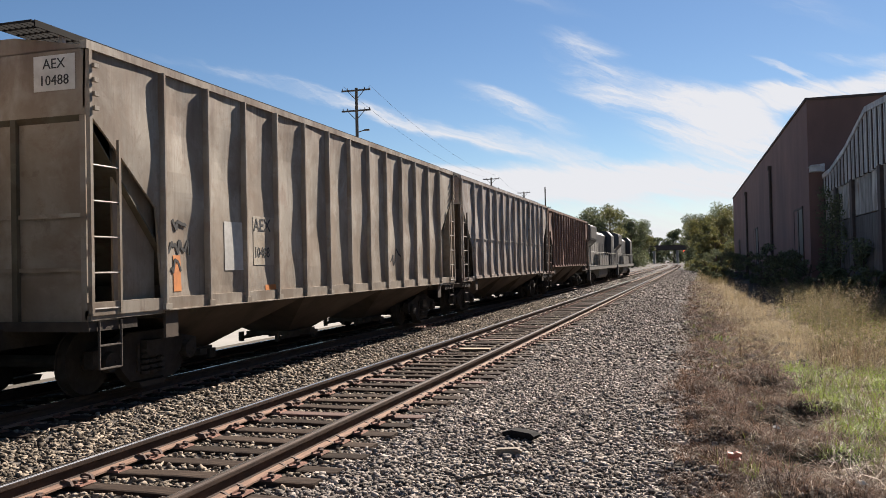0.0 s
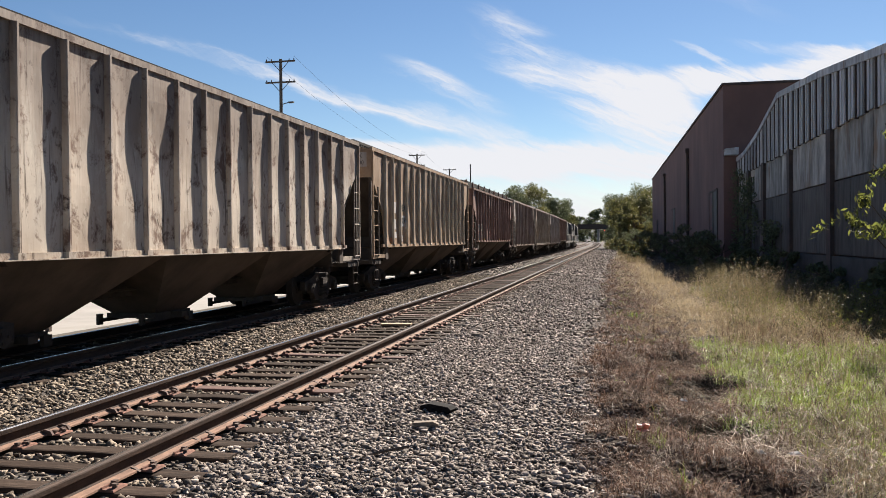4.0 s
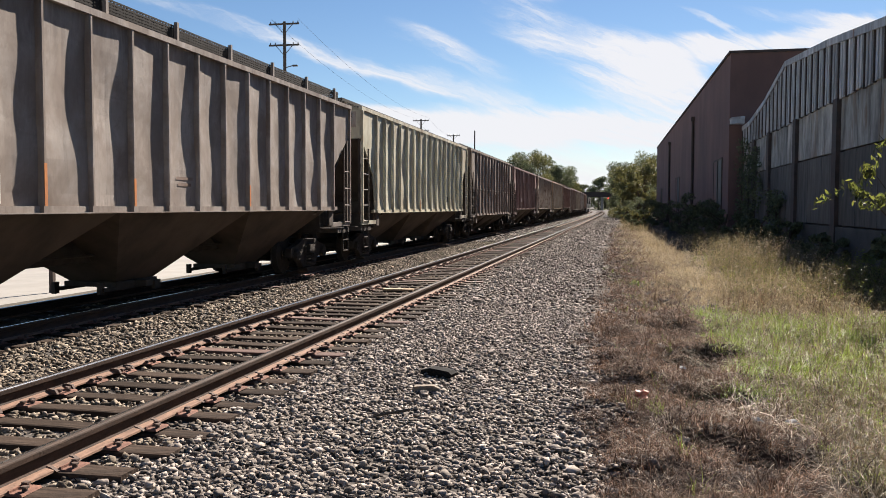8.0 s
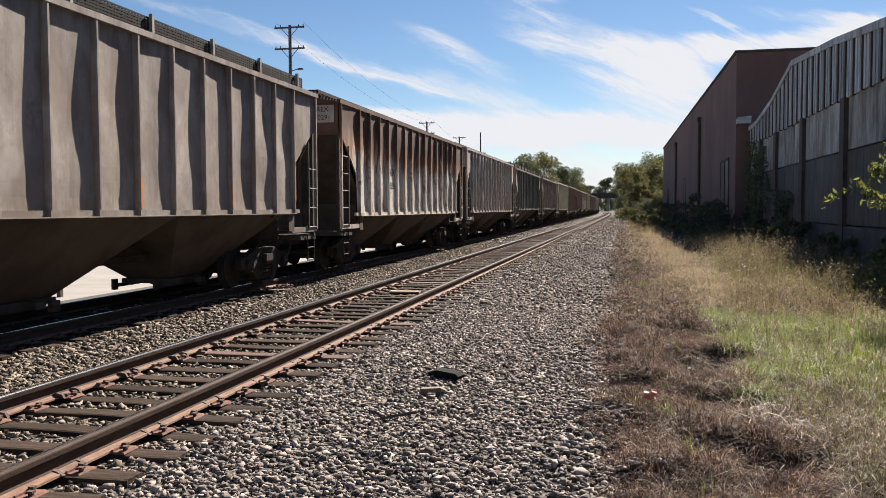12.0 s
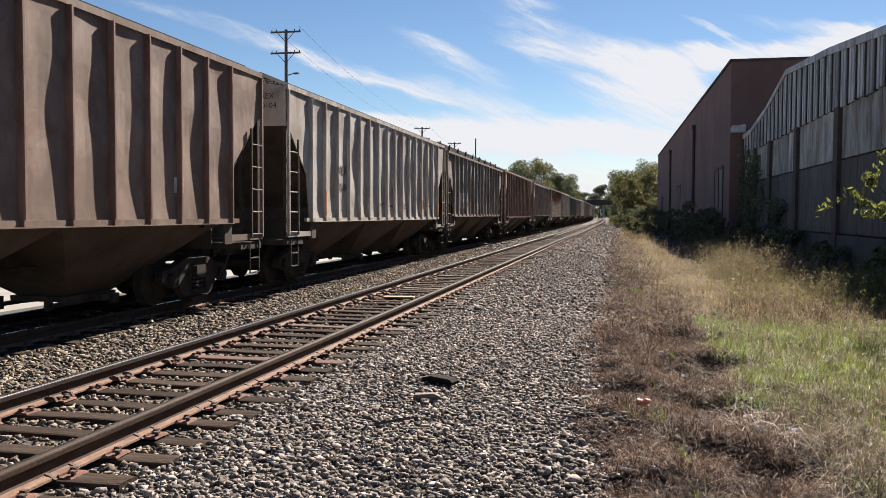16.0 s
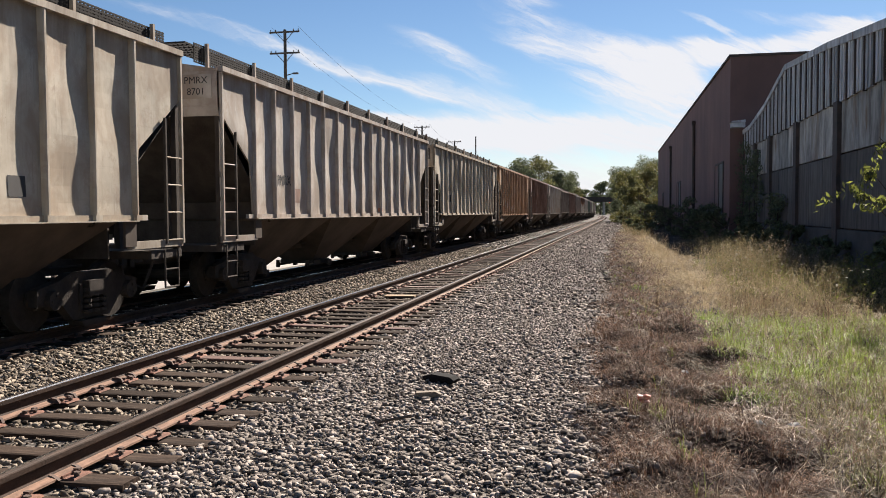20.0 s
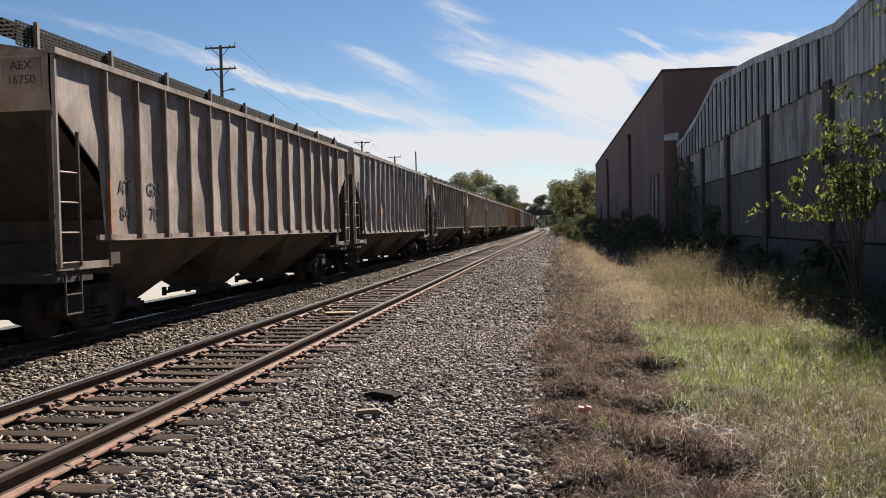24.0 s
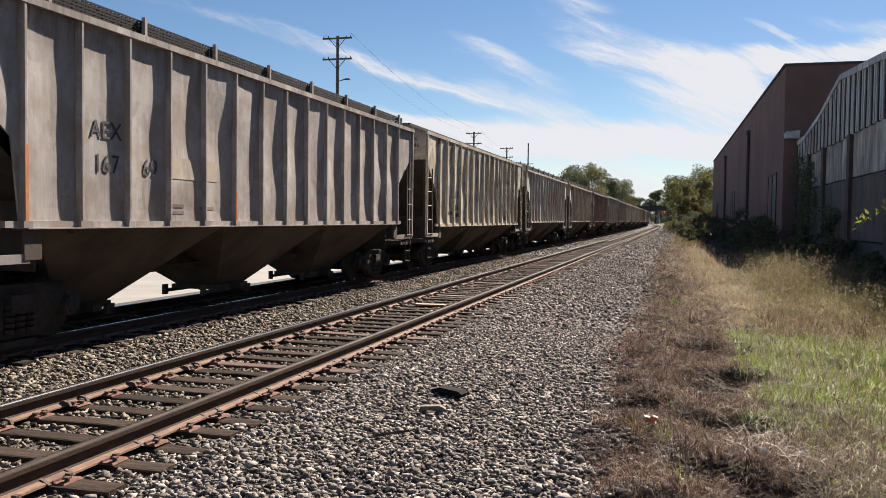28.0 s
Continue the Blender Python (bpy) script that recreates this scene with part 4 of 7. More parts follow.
            b.box(*sorted((s * 0.40, s * 0.47)), c - 0.95, c + 0.30, 0.37, 0.43)
            b.box(*sorted((s * 0.48, s * 0.55)), c + 0.42, c + 0.60, 0.30, 0.46)
            b.box(*sorted((s * 0.38, s * 0.44)), c - 1.02, c - 0.90, 0.33, 0.52)
        out.append(("outlet_gate", b.mesh("outlet_gate"), "grime_shade"))
        if k:
            b = Build().prism([(y0 - 0.75, 1.10), (y0 + 0.75, 1.10), (y0 + 0.05, zs - 0.03), (y0 - 0.05, zs - 0.03)], "x", -0.30, 0.30)
            out.append(("saddle_sheet", b.mesh("saddle_sheet"), "grime_shade"))
    # brake pipe and rods slung below the sill
    b = Build().tube((0.46, -h + 1.0, 0.98), (0.46, h - 1.0, 0.98), 0.022, 6)
    out.append(("brake_pipe", b.mesh("brake_pipe"), "grime_shade"))
    b = Build().tube((-0.30, -y_in, 0.80), (-0.34, y_in, 0.84), 0.016, 6)
    out.append(("brake_rod", b.mesh("brake_rod"), "grime_shade"))
    b = Build()
    b.box(-0.32, 0.32, -h - 0.15, h + 0.15, 0.86, 1.12)
    out.append(("centre_sill", b.mesh("centre_sill"), "grime_shade"))
    for e in (-1, 1):
        b = Build()
        b.box(-0.12, 0.12, *sorted((e * (h + 0.15), e * (h + 0.60))), 0.90, 1.08)
        b.box(-0.18, 0.18, *sorted((e * (h + 0.50), e * (h + 0.74))), 0.84, 1.12)
        b.tube((0.35, e * (h + 0.2), 0.92), (0.30, e * (h + 0.45), 0.45), 0.025, 6)
        b.tube((0.30, e * (h + 0.45), 0.45), (0.22, e * (h + 0.68), 0.55), 0.025, 6)
        out.append(("coupler", b.mesh("coupler"), "grime_shade"))
        for s in (-1, 1):
            for side_in in (0, 1):
                b, rungs = Build(), []
                ya, yb = e * (h - 0.04), e * (h - 0.50)
                x = s * (W + 0.045)
                if side_in:
                    b.box(*sorted((x - s * 0.02, x + s * 0.02)), *sorted((yb, yb - e * 0.04)), min(zs, 1.3), zt - 1.05)
                    for z in np.arange(min(zs, 1.3) + 0.06, zt - 1.25, 0.43):
                        rungs.append(("rung", Build().tube((x, ya, z), (x, yb, z), 0.013, 6).mesh("rung"), "bare"))
                else:
                    b.box(*sorted((x - s * 0.040, x + s * 0.015)), *sorted((e * (h + 0.008), ya)), min(zs, 1.3), zt - 0.03)
                    for z in np.arange(zt - 0.75, zt - 0.15, 0.17) if filled else ():
                        b.box(*sorted((x, x + s * 0.05)), *sorted((ya, ya - e * 0.08)), z, z + 0.05)
                out.append(("ladder", b.mesh("ladder"), ("paint" if filled else "grime_shade") if side_in else "paint"))
                out += rungs
            b = Build()
            x = s * (W + 0.02)
            for y in (e * (h - 0.15), e * (h - 0.55)):
                b.tube((x, y, 1.2), (x, y, 0.62), 0.016, 6)
            for z in (0.62, 0.9):
                b.tube((x, e * (h - 0.15), z), (x, e * (h - 0.55), z), 0.016, 6)
            out.append(("sill_step", b.mesh("sill_step"), "grime_shade"))
            b = Build().box(*sorted((x - s * 0.02, x + s * 0.02)), *sorted((e * (h - inset + 0.0), e * (h - inset - 0.28))), min(zs, 1.7) - 0.40, zs - 0.04)
            out.append(("route_board", b.mesh("route_board"), "low_shade"))
    CAR_MESHES[key] = (out, rib_me, inset, step)
    return CAR_MESHES[key]


def hopper_car(spec):
    L, ribs, zs, zt, chord, filled, seam = spec["body"]
    out, rib_me, inset, step = hopper_meshes(*spec["body"])
    car = tagged(new("hopper_car"), label=spec["label"], category="hopper car", group="hopper cars of the freight train")
    paint = spec["paint"]
    mats = {"paint": paint, "low_shade": M_LOW_SHADE, "grate": M_GRATE, "soot_shade": M_SOOT_SHADE, "bare": M_BARE if spec.get("bright") else paint, "grime_shade": M_GRIME_SHADE}
    h = L / 2

    def put(name, me, mat, parent=car, label=""):
        ob = new(name, me)
        if not me.materials:
            me.materials.append(mat)
        ob.material_slots[0].link = "OBJECT"
        ob.material_slots[0].material = mat
        ob.parent = parent
        return tagged(ob, label=label)
    sides = []
    for name, me, role in out:
        ob = put(name, me, mats[role], ladder if name == "rung" else car)
        if name == "ladder":
            ladder = ob
        if name == "side_sheet":
            sides.append(ob)
    for s, side in zip((1, -1), sides):
        for k in range(ribs):
            ob = put("rib", rib_me[s], spec.get("rib", paint), side)
            ob.location = (0, -h + inset + step * k, 0)
    add_truck(car, -h + 1.75), add_truck(car, h - 1.75)
    # painted marks
    def skin(y, z):
        """Just outside the side sheet."""
        return 1.590 - dish_of(y, z, min(1.0, max(0.0, (z - zs) / (zt - zs))), ((y + h - inset) / step) % 1.0, h - abs(y) < inset, ribs)
    bay = lambda y: -h + inset + step * (math.floor((y + h - inset) / step) + 0.5)
    for name, y, z, w, t, mat in spec.get("marks", ()):
        if w <= 0.12 and name in ("orange_mark", "yellow_strip") and abs(y) < h - inset + 0.4:
            # reflector strips sit on the faces of the ribs
            y = -h + inset + step * round((y + h - inset) / step)
            b = Build().box(1.662, 1.667, y - 0.026, y + 0.027, z - t / 2, z + t / 2)
        else:
            # a coat of paint that follows the dished sheet
            ny, nz = max(1, math.ceil(w / 0.12)), max(1, math.ceil(t / 0.25))
            grid = [(y - w / 2 + w * i / ny, z - t / 2 + t * j / nz) for i in range(ny + 1) for j in range(nz + 1)]
            b = Build().add([(skin(p, q) + 0.001, p, q) for p, q in grid],
                            [(i * (nz + 1) + j, (i + 1) * (nz + 1) + j, (i + 1) * (nz + 1) + j + 1, i * (nz + 1) + j + 1) for i in range(ny) for j in range(nz)])
        part(name, b, mat, car)
    words = []
    for text, y, z, size, mat in spec.get("words", ()):
        if len(text) > 3 and size >= 0.32:      # large marks run on across a rib
            cut = (len(text) + 1) // 2
            words += [(text[:cut], y, z, size, mat), (text[cut:], y + step, z, size, mat)]
        else:
            words.append((text, y, z, size, mat))
    for text, y, z, size, mat in words:
        me = letters(text, size)
        ob = part("lettering", me, mat, car)
        yc, narrow = bay(y) + 0.07, min(1.0, 0.64 / (0.62 * size * len(text)))
        for p in me.vertices:
            p.co = (p.co.x * narrow, p.co.y, p.co.z + skin(yc + p.co.x * narrow, z + p.co.y) + 0.004)
        ob.matrix_basis = pose(0, yc, z, 90, 0, 90)
    if "end" in spec:
        e = -h - 0.002
        b = Build().box(0.84, 1.44, e - 0.006, e, zt - 0.49, zt - 0.06)
        part("end_placard", b, spec.get("plate", P["light_grey"]), car)
        for i, text in enumerate(spec["end"]):
            ob = part("lettering", letters(text, 0.175 if len(text) < 6 else 0.15), spec.get("ink", M_BLACK), car)
            ob.matrix_basis = pose(1.14, e - 0.010, zt - 0.17 - 0.20 * i, 90, 0, 0)
    for pts, mat, size in spec.get("sprays", ()):
        b = Build()
        for (ya, za), (yb, zb) in zip(pts, pts[1:]):
            x = skin((ya + yb) / 2, (za + zb) / 2) - 0.002
            dy, dz = yb - ya, zb - za
            n = size / max(1e-3, math.hypot(dy, dz)) / 2
            ny, nz = -dz * n, dy * n
            b.prism([(ya + ny, za + nz), (yb + ny, zb + nz), (yb - ny, zb - nz), (ya - ny, za - nz)], "x", x + 0.002, x + 0.008)
        part("spray_mark", b, mat, car, "sprayed graffiti strokes")
    return car


def scribble(seed, y, z, w, h, n, mat, size):
    r = random.Random(seed)
    pts, cy = [], y - w / 2
    for i in range(n):
        pts.append((cy, z + r.uniform(-h / 2, h / 2)))
        cy += w / n * r.uniform(0.2, 1.8)
    return (pts, mat, size)


RUST, RUST_D, RUST_O = (0.19, 0.085, 0.045), (0.11, 0.055, 0.035), (0.30, 0.13, 0.05)
A_TYPE = (15.7, 13, 1.29, 4.47, False, True, False)
A_SEAM = (15.7, 13, 1.35, 4.47, False, False, True)
B_TYPE = (15.9, 15, 1.60, 4.40, False, False, False)
B_LONG = (16.3, 16, 1.60, 4.42, False, False, False)
C_LONG = (16.3, 15, 1.69, 4.30, True, False, False)
C_TALL = (16.3, 15, 1.69, 4.30, 2, False, False)


def paints():
    P = {}
    for name, *args in (
        ("grey_tan", (0.43, 0.385, 0.32), (0.29, 0.245, 0.195), RUST, 0.5, 0.0, 0.3),
        ("brown_grey", (0.32, 0.275, 0.24), (0.22, 0.185, 0.155), RUST_D, 0.5, 0.0, 0.3),
        ("rust_red", (0.28, 0.182, 0.142), (0.18, 0.115, 0.09), RUST_O, 0.5, 0.0, 0.3),
        ("dusty_red", (0.30, 0.19, 0.152), (0.20, 0.12, 0.096), RUST_D, 0.5, 0.0, 0.3),
        ("tan_brown", (0.50, 0.365, 0.235), (0.34, 0.24, 0.155), RUST, 0.6, 0.0, 0.4),
        ("white_rust", (0.60, 0.55, 0.47), (0.45, 0.37, 0.29), RUST_D, 0.6, 0.3, 0.9),
        ("pink_red", (0.29, 0.195, 0.17), (0.22, 0.14, 0.13), (0.15, 0.08, 0.07), 0.6, 0.0, 0.35),
        ("cream", (0.60, 0.585, 0.45), (0.50, 0.48, 0.37), RUST, 0.3, 0.0, 0.06),
        ("warm_grey", (0.36, 0.32, 0.285), (0.245, 0.21, 0.185), RUST_D, 0.5, 0.0, 0.25),
        ("dark_green", (0.28, 0.265, 0.21), (0.19, 0.175, 0.14), (0.20, 0.13, 0.09), 0.6, 0.0, 0.3),
        ("green_rib", (0.15, 0.18, 0.15), (0.10, 0.12, 0.10), (0.20, 0.13, 0.09), 0.5, 0.0, 0.2),
        ("pale_grey", (0.52, 0.485, 0.435), (0.39, 0.35, 0.305), RUST_O, 0.5, 0.0, 0.2, 0.35),
        ("white_top_rust", (0.66, 0.63, 0.57), (0.52, 0.46, 0.38), (0.27, 0.112, 0.046), 0.5, 1.0, 0.8),
        ("light_grey", (0.52, 0.495, 0.445), (0.42, 0.39, 0.35), RUST, 0.35, 0.0, 0.08),
        ("dark_brown", (0.29, 0.215, 0.175), (0.19, 0.14, 0.115), RUST_O, 0.5, 0.0, 0.2),
        ("rust_rib", (0.28, 0.175, 0.13), (0.19, 0.115, 0.085), RUST_O, 0.5, 0.0, 0.3),
        ("ochre", (0.50, 0.33, 0.195), (0.36, 0.235, 0.145), RUST_O, 0.5, 0.0, 0.3),
        ("bone", (0.52, 0.475, 0.385), (0.40, 0.35, 0.28), RUST, 0.5, 0.0, 0.2),
        ("bone_chipped", (0.66, 0.60, 0.475), (0.53, 0.47, 0.36), RUST_D, 0.5, 0.0, 0.8),
        ("blotchy_grey", (0.44, 0.41, 0.375), (0.32, 0.285, 0.26), RUST, 0.7, 0.0, 0.45, 0.6),
        ("seamed_grey", (0.52, 0.485, 0.435), (0.38, 0.335, 0.285), RUST, 0.8, 0.0, 0.6, 0.5),
        ("umber_grey", (0.43, 0.365, 0.32), (0.28, 0.232, 0.20), RUST_D, 0.7, 0.0, 0.35),
        ("lilac_grey", (0.47, 0.43, 0.395), (0.32, 0.285, 0.26), RUST_D, 0.6, 0.0, 0.3),
    ):
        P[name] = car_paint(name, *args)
    return P


P = paints()


def specs():
    """The cars from the head of the train to its tail: the place of the front end at 0 s, and what each is."""
    w, bl, o, ye = M_WHITE, M_BLACK, M_ORANGE, M_YELLOW
    S = []

    def car(front, body, paint, label, **more):
        S.append((front, dict(body=body, paint=P[paint], label=label, **more)))

    car(57.0, B_TYPE, "rust_red", "rust-red covered hopper car behind the locomotives")
    car(40.7, A_SEAM, "blotchy_grey", "blotchy grey covered hopper car with rusty patches")
    car(24.0, A_TYPE, "grey_tan", "dirty beige covered hopper car with sprayed marks by its ladder", end=("AEX", "10488"), plate=M_WHITE, bright=1,
        marks=[("painted_panel", -4.55, 2.15, 0.55, 0.75, w), ("painted_panel", -3.6, 2.25, 0.7, 0.8, P["bone"]), ("orange_mark", -6.05, 1.75, 0.2, 0.5, o), ("orange_mark", -3.35, 1.45, 0.5, 0.14, o)],
        words=[("AEX", -3.6, 2.50, 0.30, bl), ("10488", -3.6, 2.05, 0.25, bl)],
        sprays=[scribble(1, -5.95, 2.12, 0.62, 0.24, 11, bl, 0.045), scribble(2, -5.95, 2.42, 0.4, 0.16, 7, bl, 0.05), scribble(4, -6.0, 1.85, 0.4, 0.22, 7, bl, 0.04), scribble(3, 2.9, 2.0, 0.8, 0.4, 10, bl, 0.035)])
    car(6.9, A_SEAM, "seamed_grey", "grey-brown covered hopper car with a welded seam along its side", end=("AEX", "16849"), rib=P["dark_brown"], plate=P["brown_grey"],
        words=[("AEX", -2.6, 2.2, 0.3, bl)], sprays=[scribble(5, 3.6, 2.0, 0.9, 0.5, 9, bl, 0.03)])
    car(-9.85, C_TALL, "dusty_red", "dusty red-brown covered hopper car with faded white lettering panels", end=("AEX", "10164"), plate=P["bone"],
        marks=[("painted_panel", -5.96, 2.40, 0.55, 0.40, P["bone"]), ("painted_panel", -5.04, 2.42, 0.45, 0.40, P["bone"]), ("painted_panel", -5.85, 1.94, 0.5, 0.34, P["bone"]), ("painted_panel", -4.98, 1.94, 0.45, 0.34, P["bone"]), ("yellow_strip", -6.55, 1.82, 0.55, 0.24, ye), ("yellow_strip", -4.27, 1.78, 0.4, 0.13, ye), ("yellow_strip", -1.65, 1.78, 0.4, 0.12, ye), ("yellow_strip", 1.85, 1.78, 0.4, 0.12, ye)],
        words=[("PM", -5.96, 2.40, 0.32, bl), ("RX", -5.04, 2.42, 0.32, bl), ("87", -5.85, 1.94, 0.30, bl), ("88", -4.98, 1.94, 0.30, bl)])
    car(-27.55, B_LONG, "tan_brown", "tan covered hopper car streaked with rust", end=("AEX", "10200"), rib=P["bone"],
        marks=[("painted_panel", -5.55, 2.83, 0.42, 0.36, w), ("painted_panel", -5.55, 2.30, 0.42, 0.34, w), ("painted_panel", -5.55, 1.95, 0.42, 0.2, w), ("painted_panel", -4.0, 2.30, 0.40, 0.30, w), ("painted_panel", -4.75, 1.85, 0.5, 0.2, w),
               ("painted_panel", -4.62, 2.42, 0.66, 0.36, w), ("orange_mark", -5.9, 1.75, 0.6, 0.22, o), ("orange_mark", 5.3, 2.0, 0.3, 0.3, M_BLACK)],
        words=[("AEX", -4.6, 2.85, 0.32, bl), ("10200", -4.6, 2.42, 0.30, bl)])
    car(-45.2, B_TYPE, "white_rust", "whitish covered hopper car blotched with brown rust", end=("AEX", "10211"))
    car(-62.3, B_TYPE, "pink_red", "faded pinkish-red covered hopper car", end=("AEX", "16701"), plate=M_BLACK, ink=w,
        marks=[("lettering_bar", -3.4, 3.3, 0.9, 0.5, bl), ("lettering_bar", -2.2, 3.3, 0.8, 0.5, bl), ("lettering_bar", -1.0, 3.3, 0.9, 0.5, bl), ("lettering_bar", 0.3, 3.3, 0.8, 0.5, bl), ("lettering_bar", 1.6, 3.3, 0.9, 0.5, bl), ("painted_panel", -3.0, 2.25, 0.8, 0.3, w)])
    car(-79.45, A_SEAM, "brown_grey", "grey-brown covered hopper car with a seam line on its side", rib=P["dark_brown"], end=("AEX", "10163"), marks=[("lettering_bar", -2.5, 2.2, 0.7, 0.5, P["grey_tan"])])
    car(-96.3, B_LONG, "cream", "clean cream-coloured covered hopper car", end=("UELX", "108"), bright=1,
        marks=[("lettering_bar", 3.6, 2.05, 0.16, 0.22, bl), ("lettering_bar", 3.9, 2.05, 0.16, 0.22, bl), ("lettering_bar", 4.2, 2.05, 0.16, 0.22, bl), ("orange_mark", -1.0, 1.8, 0.08, 0.4, o)])
    car(-113.7, C_TALL, "warm_grey", "grey-brown covered hopper car with a tall roof walkway", end=("AEX", "09922"),
        marks=[("orange_mark", -4.01, 2.0, 0.10, 0.55, o), ("orange_mark", -1.81, 1.95, 0.08, 0.4, o), ("painted_panel", -4.75, 1.95, 0.4, 0.35, w), ("orange_mark", 1.9, 1.95, 0.08, 0.4, o), ("lettering_bar", -0.4, 2.2, 0.5, 0.05, P["dark_brown"]), ("lettering_bar", -0.4, 2.1, 0.4, 0.05, P["dark_brown"])])
    car(-131.65, C_TALL, "dark_green", "dark green covered hopper car with worn paint", rib=P["green_rib"], end=("ATGX", "834770"), plate=M_BLACK, ink=w,
        marks=[("lettering_bar", 3.0, 2.1, 0.35, 0.25, w)])
    car(-148.9, B_LONG, "pale_grey", "pale grey covered hopper car with rust spots low on its side", end=("SKRX", "180014"), bright=1,
        marks=[("painted_panel", 0.3, 2.0, 0.5, 0.4, P["light_grey"]), ("painted_panel", 1.3, 2.0, 0.5, 0.5, w), ("painted_panel", 2.2, 2.0, 0.5, 0.45, P["light_grey"])], sprays=[scribble(41, 1.8, 2.0, 2.4, 0.45, 18, M_SPRAY_BLUE, 0.05), scribble(42, -2.4, 1.95, 0.8, 0.5, 9, w, 0.05)])
    car(-166.35, B_TYPE, "white_top_rust", "white covered hopper car rusted brown along its top", end=("AEX", "10291"), words=[("AEX", -3.6, 2.85, 0.30, bl), ("10291", -3.5, 2.45, 0.30, bl)], bright=1)
    car(-184.0, C_TALL, "warm_grey", "grey covered hopper car with yellow reflector strips", end=("SKRX", "180022"), bright=1,
        words=[("SKRX", -4.3, 2.90, 0.34, bl), ("180022", -4.0, 2.48, 0.34, bl)], marks=[("orange_mark", -6.75, 2.25, 0.10, 0.75, o), ("orange_mark", 0.76, 2.0, 0.10, 0.45, o), ("orange_mark", 4.22, 2.0, 0.10, 0.45, o), ("orange_mark", 7.1, 2.3, 0.08, 0.7, o)])
    car(-201.7, B_LONG, "rust_red", "brown covered hopper car with a rusty side")
    car(-219.5, C_LONG, "brown_grey", "grey-brown covered hopper car with a white number panel", end=("AEX", "16747"),
        words=[("AEX", -4.7, 2.55, 0.30, bl), ("16747", -4.5, 2.20, 0.32, bl)], marks=[("painted_panel", -4.5, 2.37, 1.5, 0.72, P["light_grey"])])
    car(-236.45, B_LONG, "light_grey", "light grey covered hopper car with stencilled numbers", end=("AEX", "10104"), bright=1,
        words=[("AEX", -4.3, 2.85, 0.32, bl), ("10104", -4.2, 2.42, 0.30, bl)], marks=[("lettering_bar", 0.2, 2.0, 0.6, 0.05, P["dark_brown"]), ("lettering_bar", -0.8, 2.05, 0.5, 0.05, P["dark_brown"]), ("orange_mark", -6.3, 2.0, 0.08, 0.6, o), ("orange_mark", 1.0, 1.95, 0.08, 0.45, o), ("orange_mark", 4.1, 1.95, 0.08, 0.45, o), ("orange_mark", 6.6, 1.95, 0.08, 0.45, o), ("lettering_bar", 4.5, 2.1, 0.35, 0.3, bl), ("lettering_bar", 1.8, 2.05, 0.6, 0.05, P["dark_brown"]), ("lettering_bar", 1.8, 1.95, 0.6, 0.05, P["dark_brown"]), ("lettering_bar", 5.6, 2.05, 0.5, 0.05, P["dark_brown"])])
    car(-254.1, B_LONG, "dark_brown", "dark rusty-brown covered hopper car", rib=P["rust_rib"], end=("TFX", "765970"), plate=P["dark_brown"], ink=w,
        marks=[("painted_panel", -5.2, 2.6, 0.7, 0.35, P["bone"]), ("painted_panel", -3.2, 2.6, 0.6, 0.3, P["bone"]), ("painted_panel", 5.0, 2.2, 0.3, 0.25, w)])
    car(-271.8, B_LONG, "ochre", "orange-tan covered hopper car with graffiti along its side", end=("AEX", "10682"),
        marks=[("painted_panel", -6.0, 2.35, 1.8, 0.40, P["bone"]), ("painted_panel", -4.4, 2.2, 0.8, 0.35, P["light_grey"])], sprays=[scribble(11, -1.6, 2.0, 2.6, 0.5, 16, w, 0.06), scribble(12, -1.4, 2.0, 2.2, 0.45, 12, P["light_grey"], 0.10)])
    car(-289.4, C_LONG, "bone", "bone-grey covered hopper car with black stencilled initials", end=("SKRX", "50013"), plate=M_BLACK, ink=w,
        words=[("SKRX", -5.6, 2.75, 0.34, bl)], marks=[("lettering_bar", -4.8, 2.35, 1.0, 0.28, bl), ("lettering_bar", 5.2, 2.1, 0.4, 0.3, bl)])
    car(-306.9, C_TALL, "pale_grey", "grey-white covered hopper car with sprayed scrawl and patches", end=("PMRX", "8701"), words=[("PMRX", -5.8, 2.45, 0.30, bl)],
        marks=[("painted_panel", -4.6, 2.15, 0.5, 0.3, P["rust_red"]), ("painted_panel", 1.0, 2.1, 0.4, 0.6, P["bone"]), ("orange_mark", 2.0, 1.85, 0.5, 0.10, o)])
    car(-324.6, C_LONG, "bone", "beige covered hopper car with two yellow reflectors", end=("AEX", "10022"),
        marks=[("yellow_strip", 0.4, 2.1, 0.12, 0.45, ye), ("orange_mark", -3.4, 2.1, 0.08, 0.6, o), ("lettering_bar", 4.4, 2.1, 0.3, 0.25, bl)])
    car(-342.1, C_LONG, "warm_grey", "weathered grey covered hopper car")
    car(-360.0, B_LONG, "lilac_grey", "grey covered hopper car with peeling orange patches", end=("AEX", "16552"), bright=1,
        words=[("AEX", -6.3, 2.55, 0.30, bl), ("16552", -6.3, 2.15, 0.33, bl)], marks=[("orange_panel", -6.7, 2.3, 0.22, 1.0, P["ochre"]), ("orange_panel", -4.5, 2.5, 0.7, 0.26, P["ochre"]), ("orange_panel", -3.6, 2.45, 0.5, 0.26, P["ochre"])])
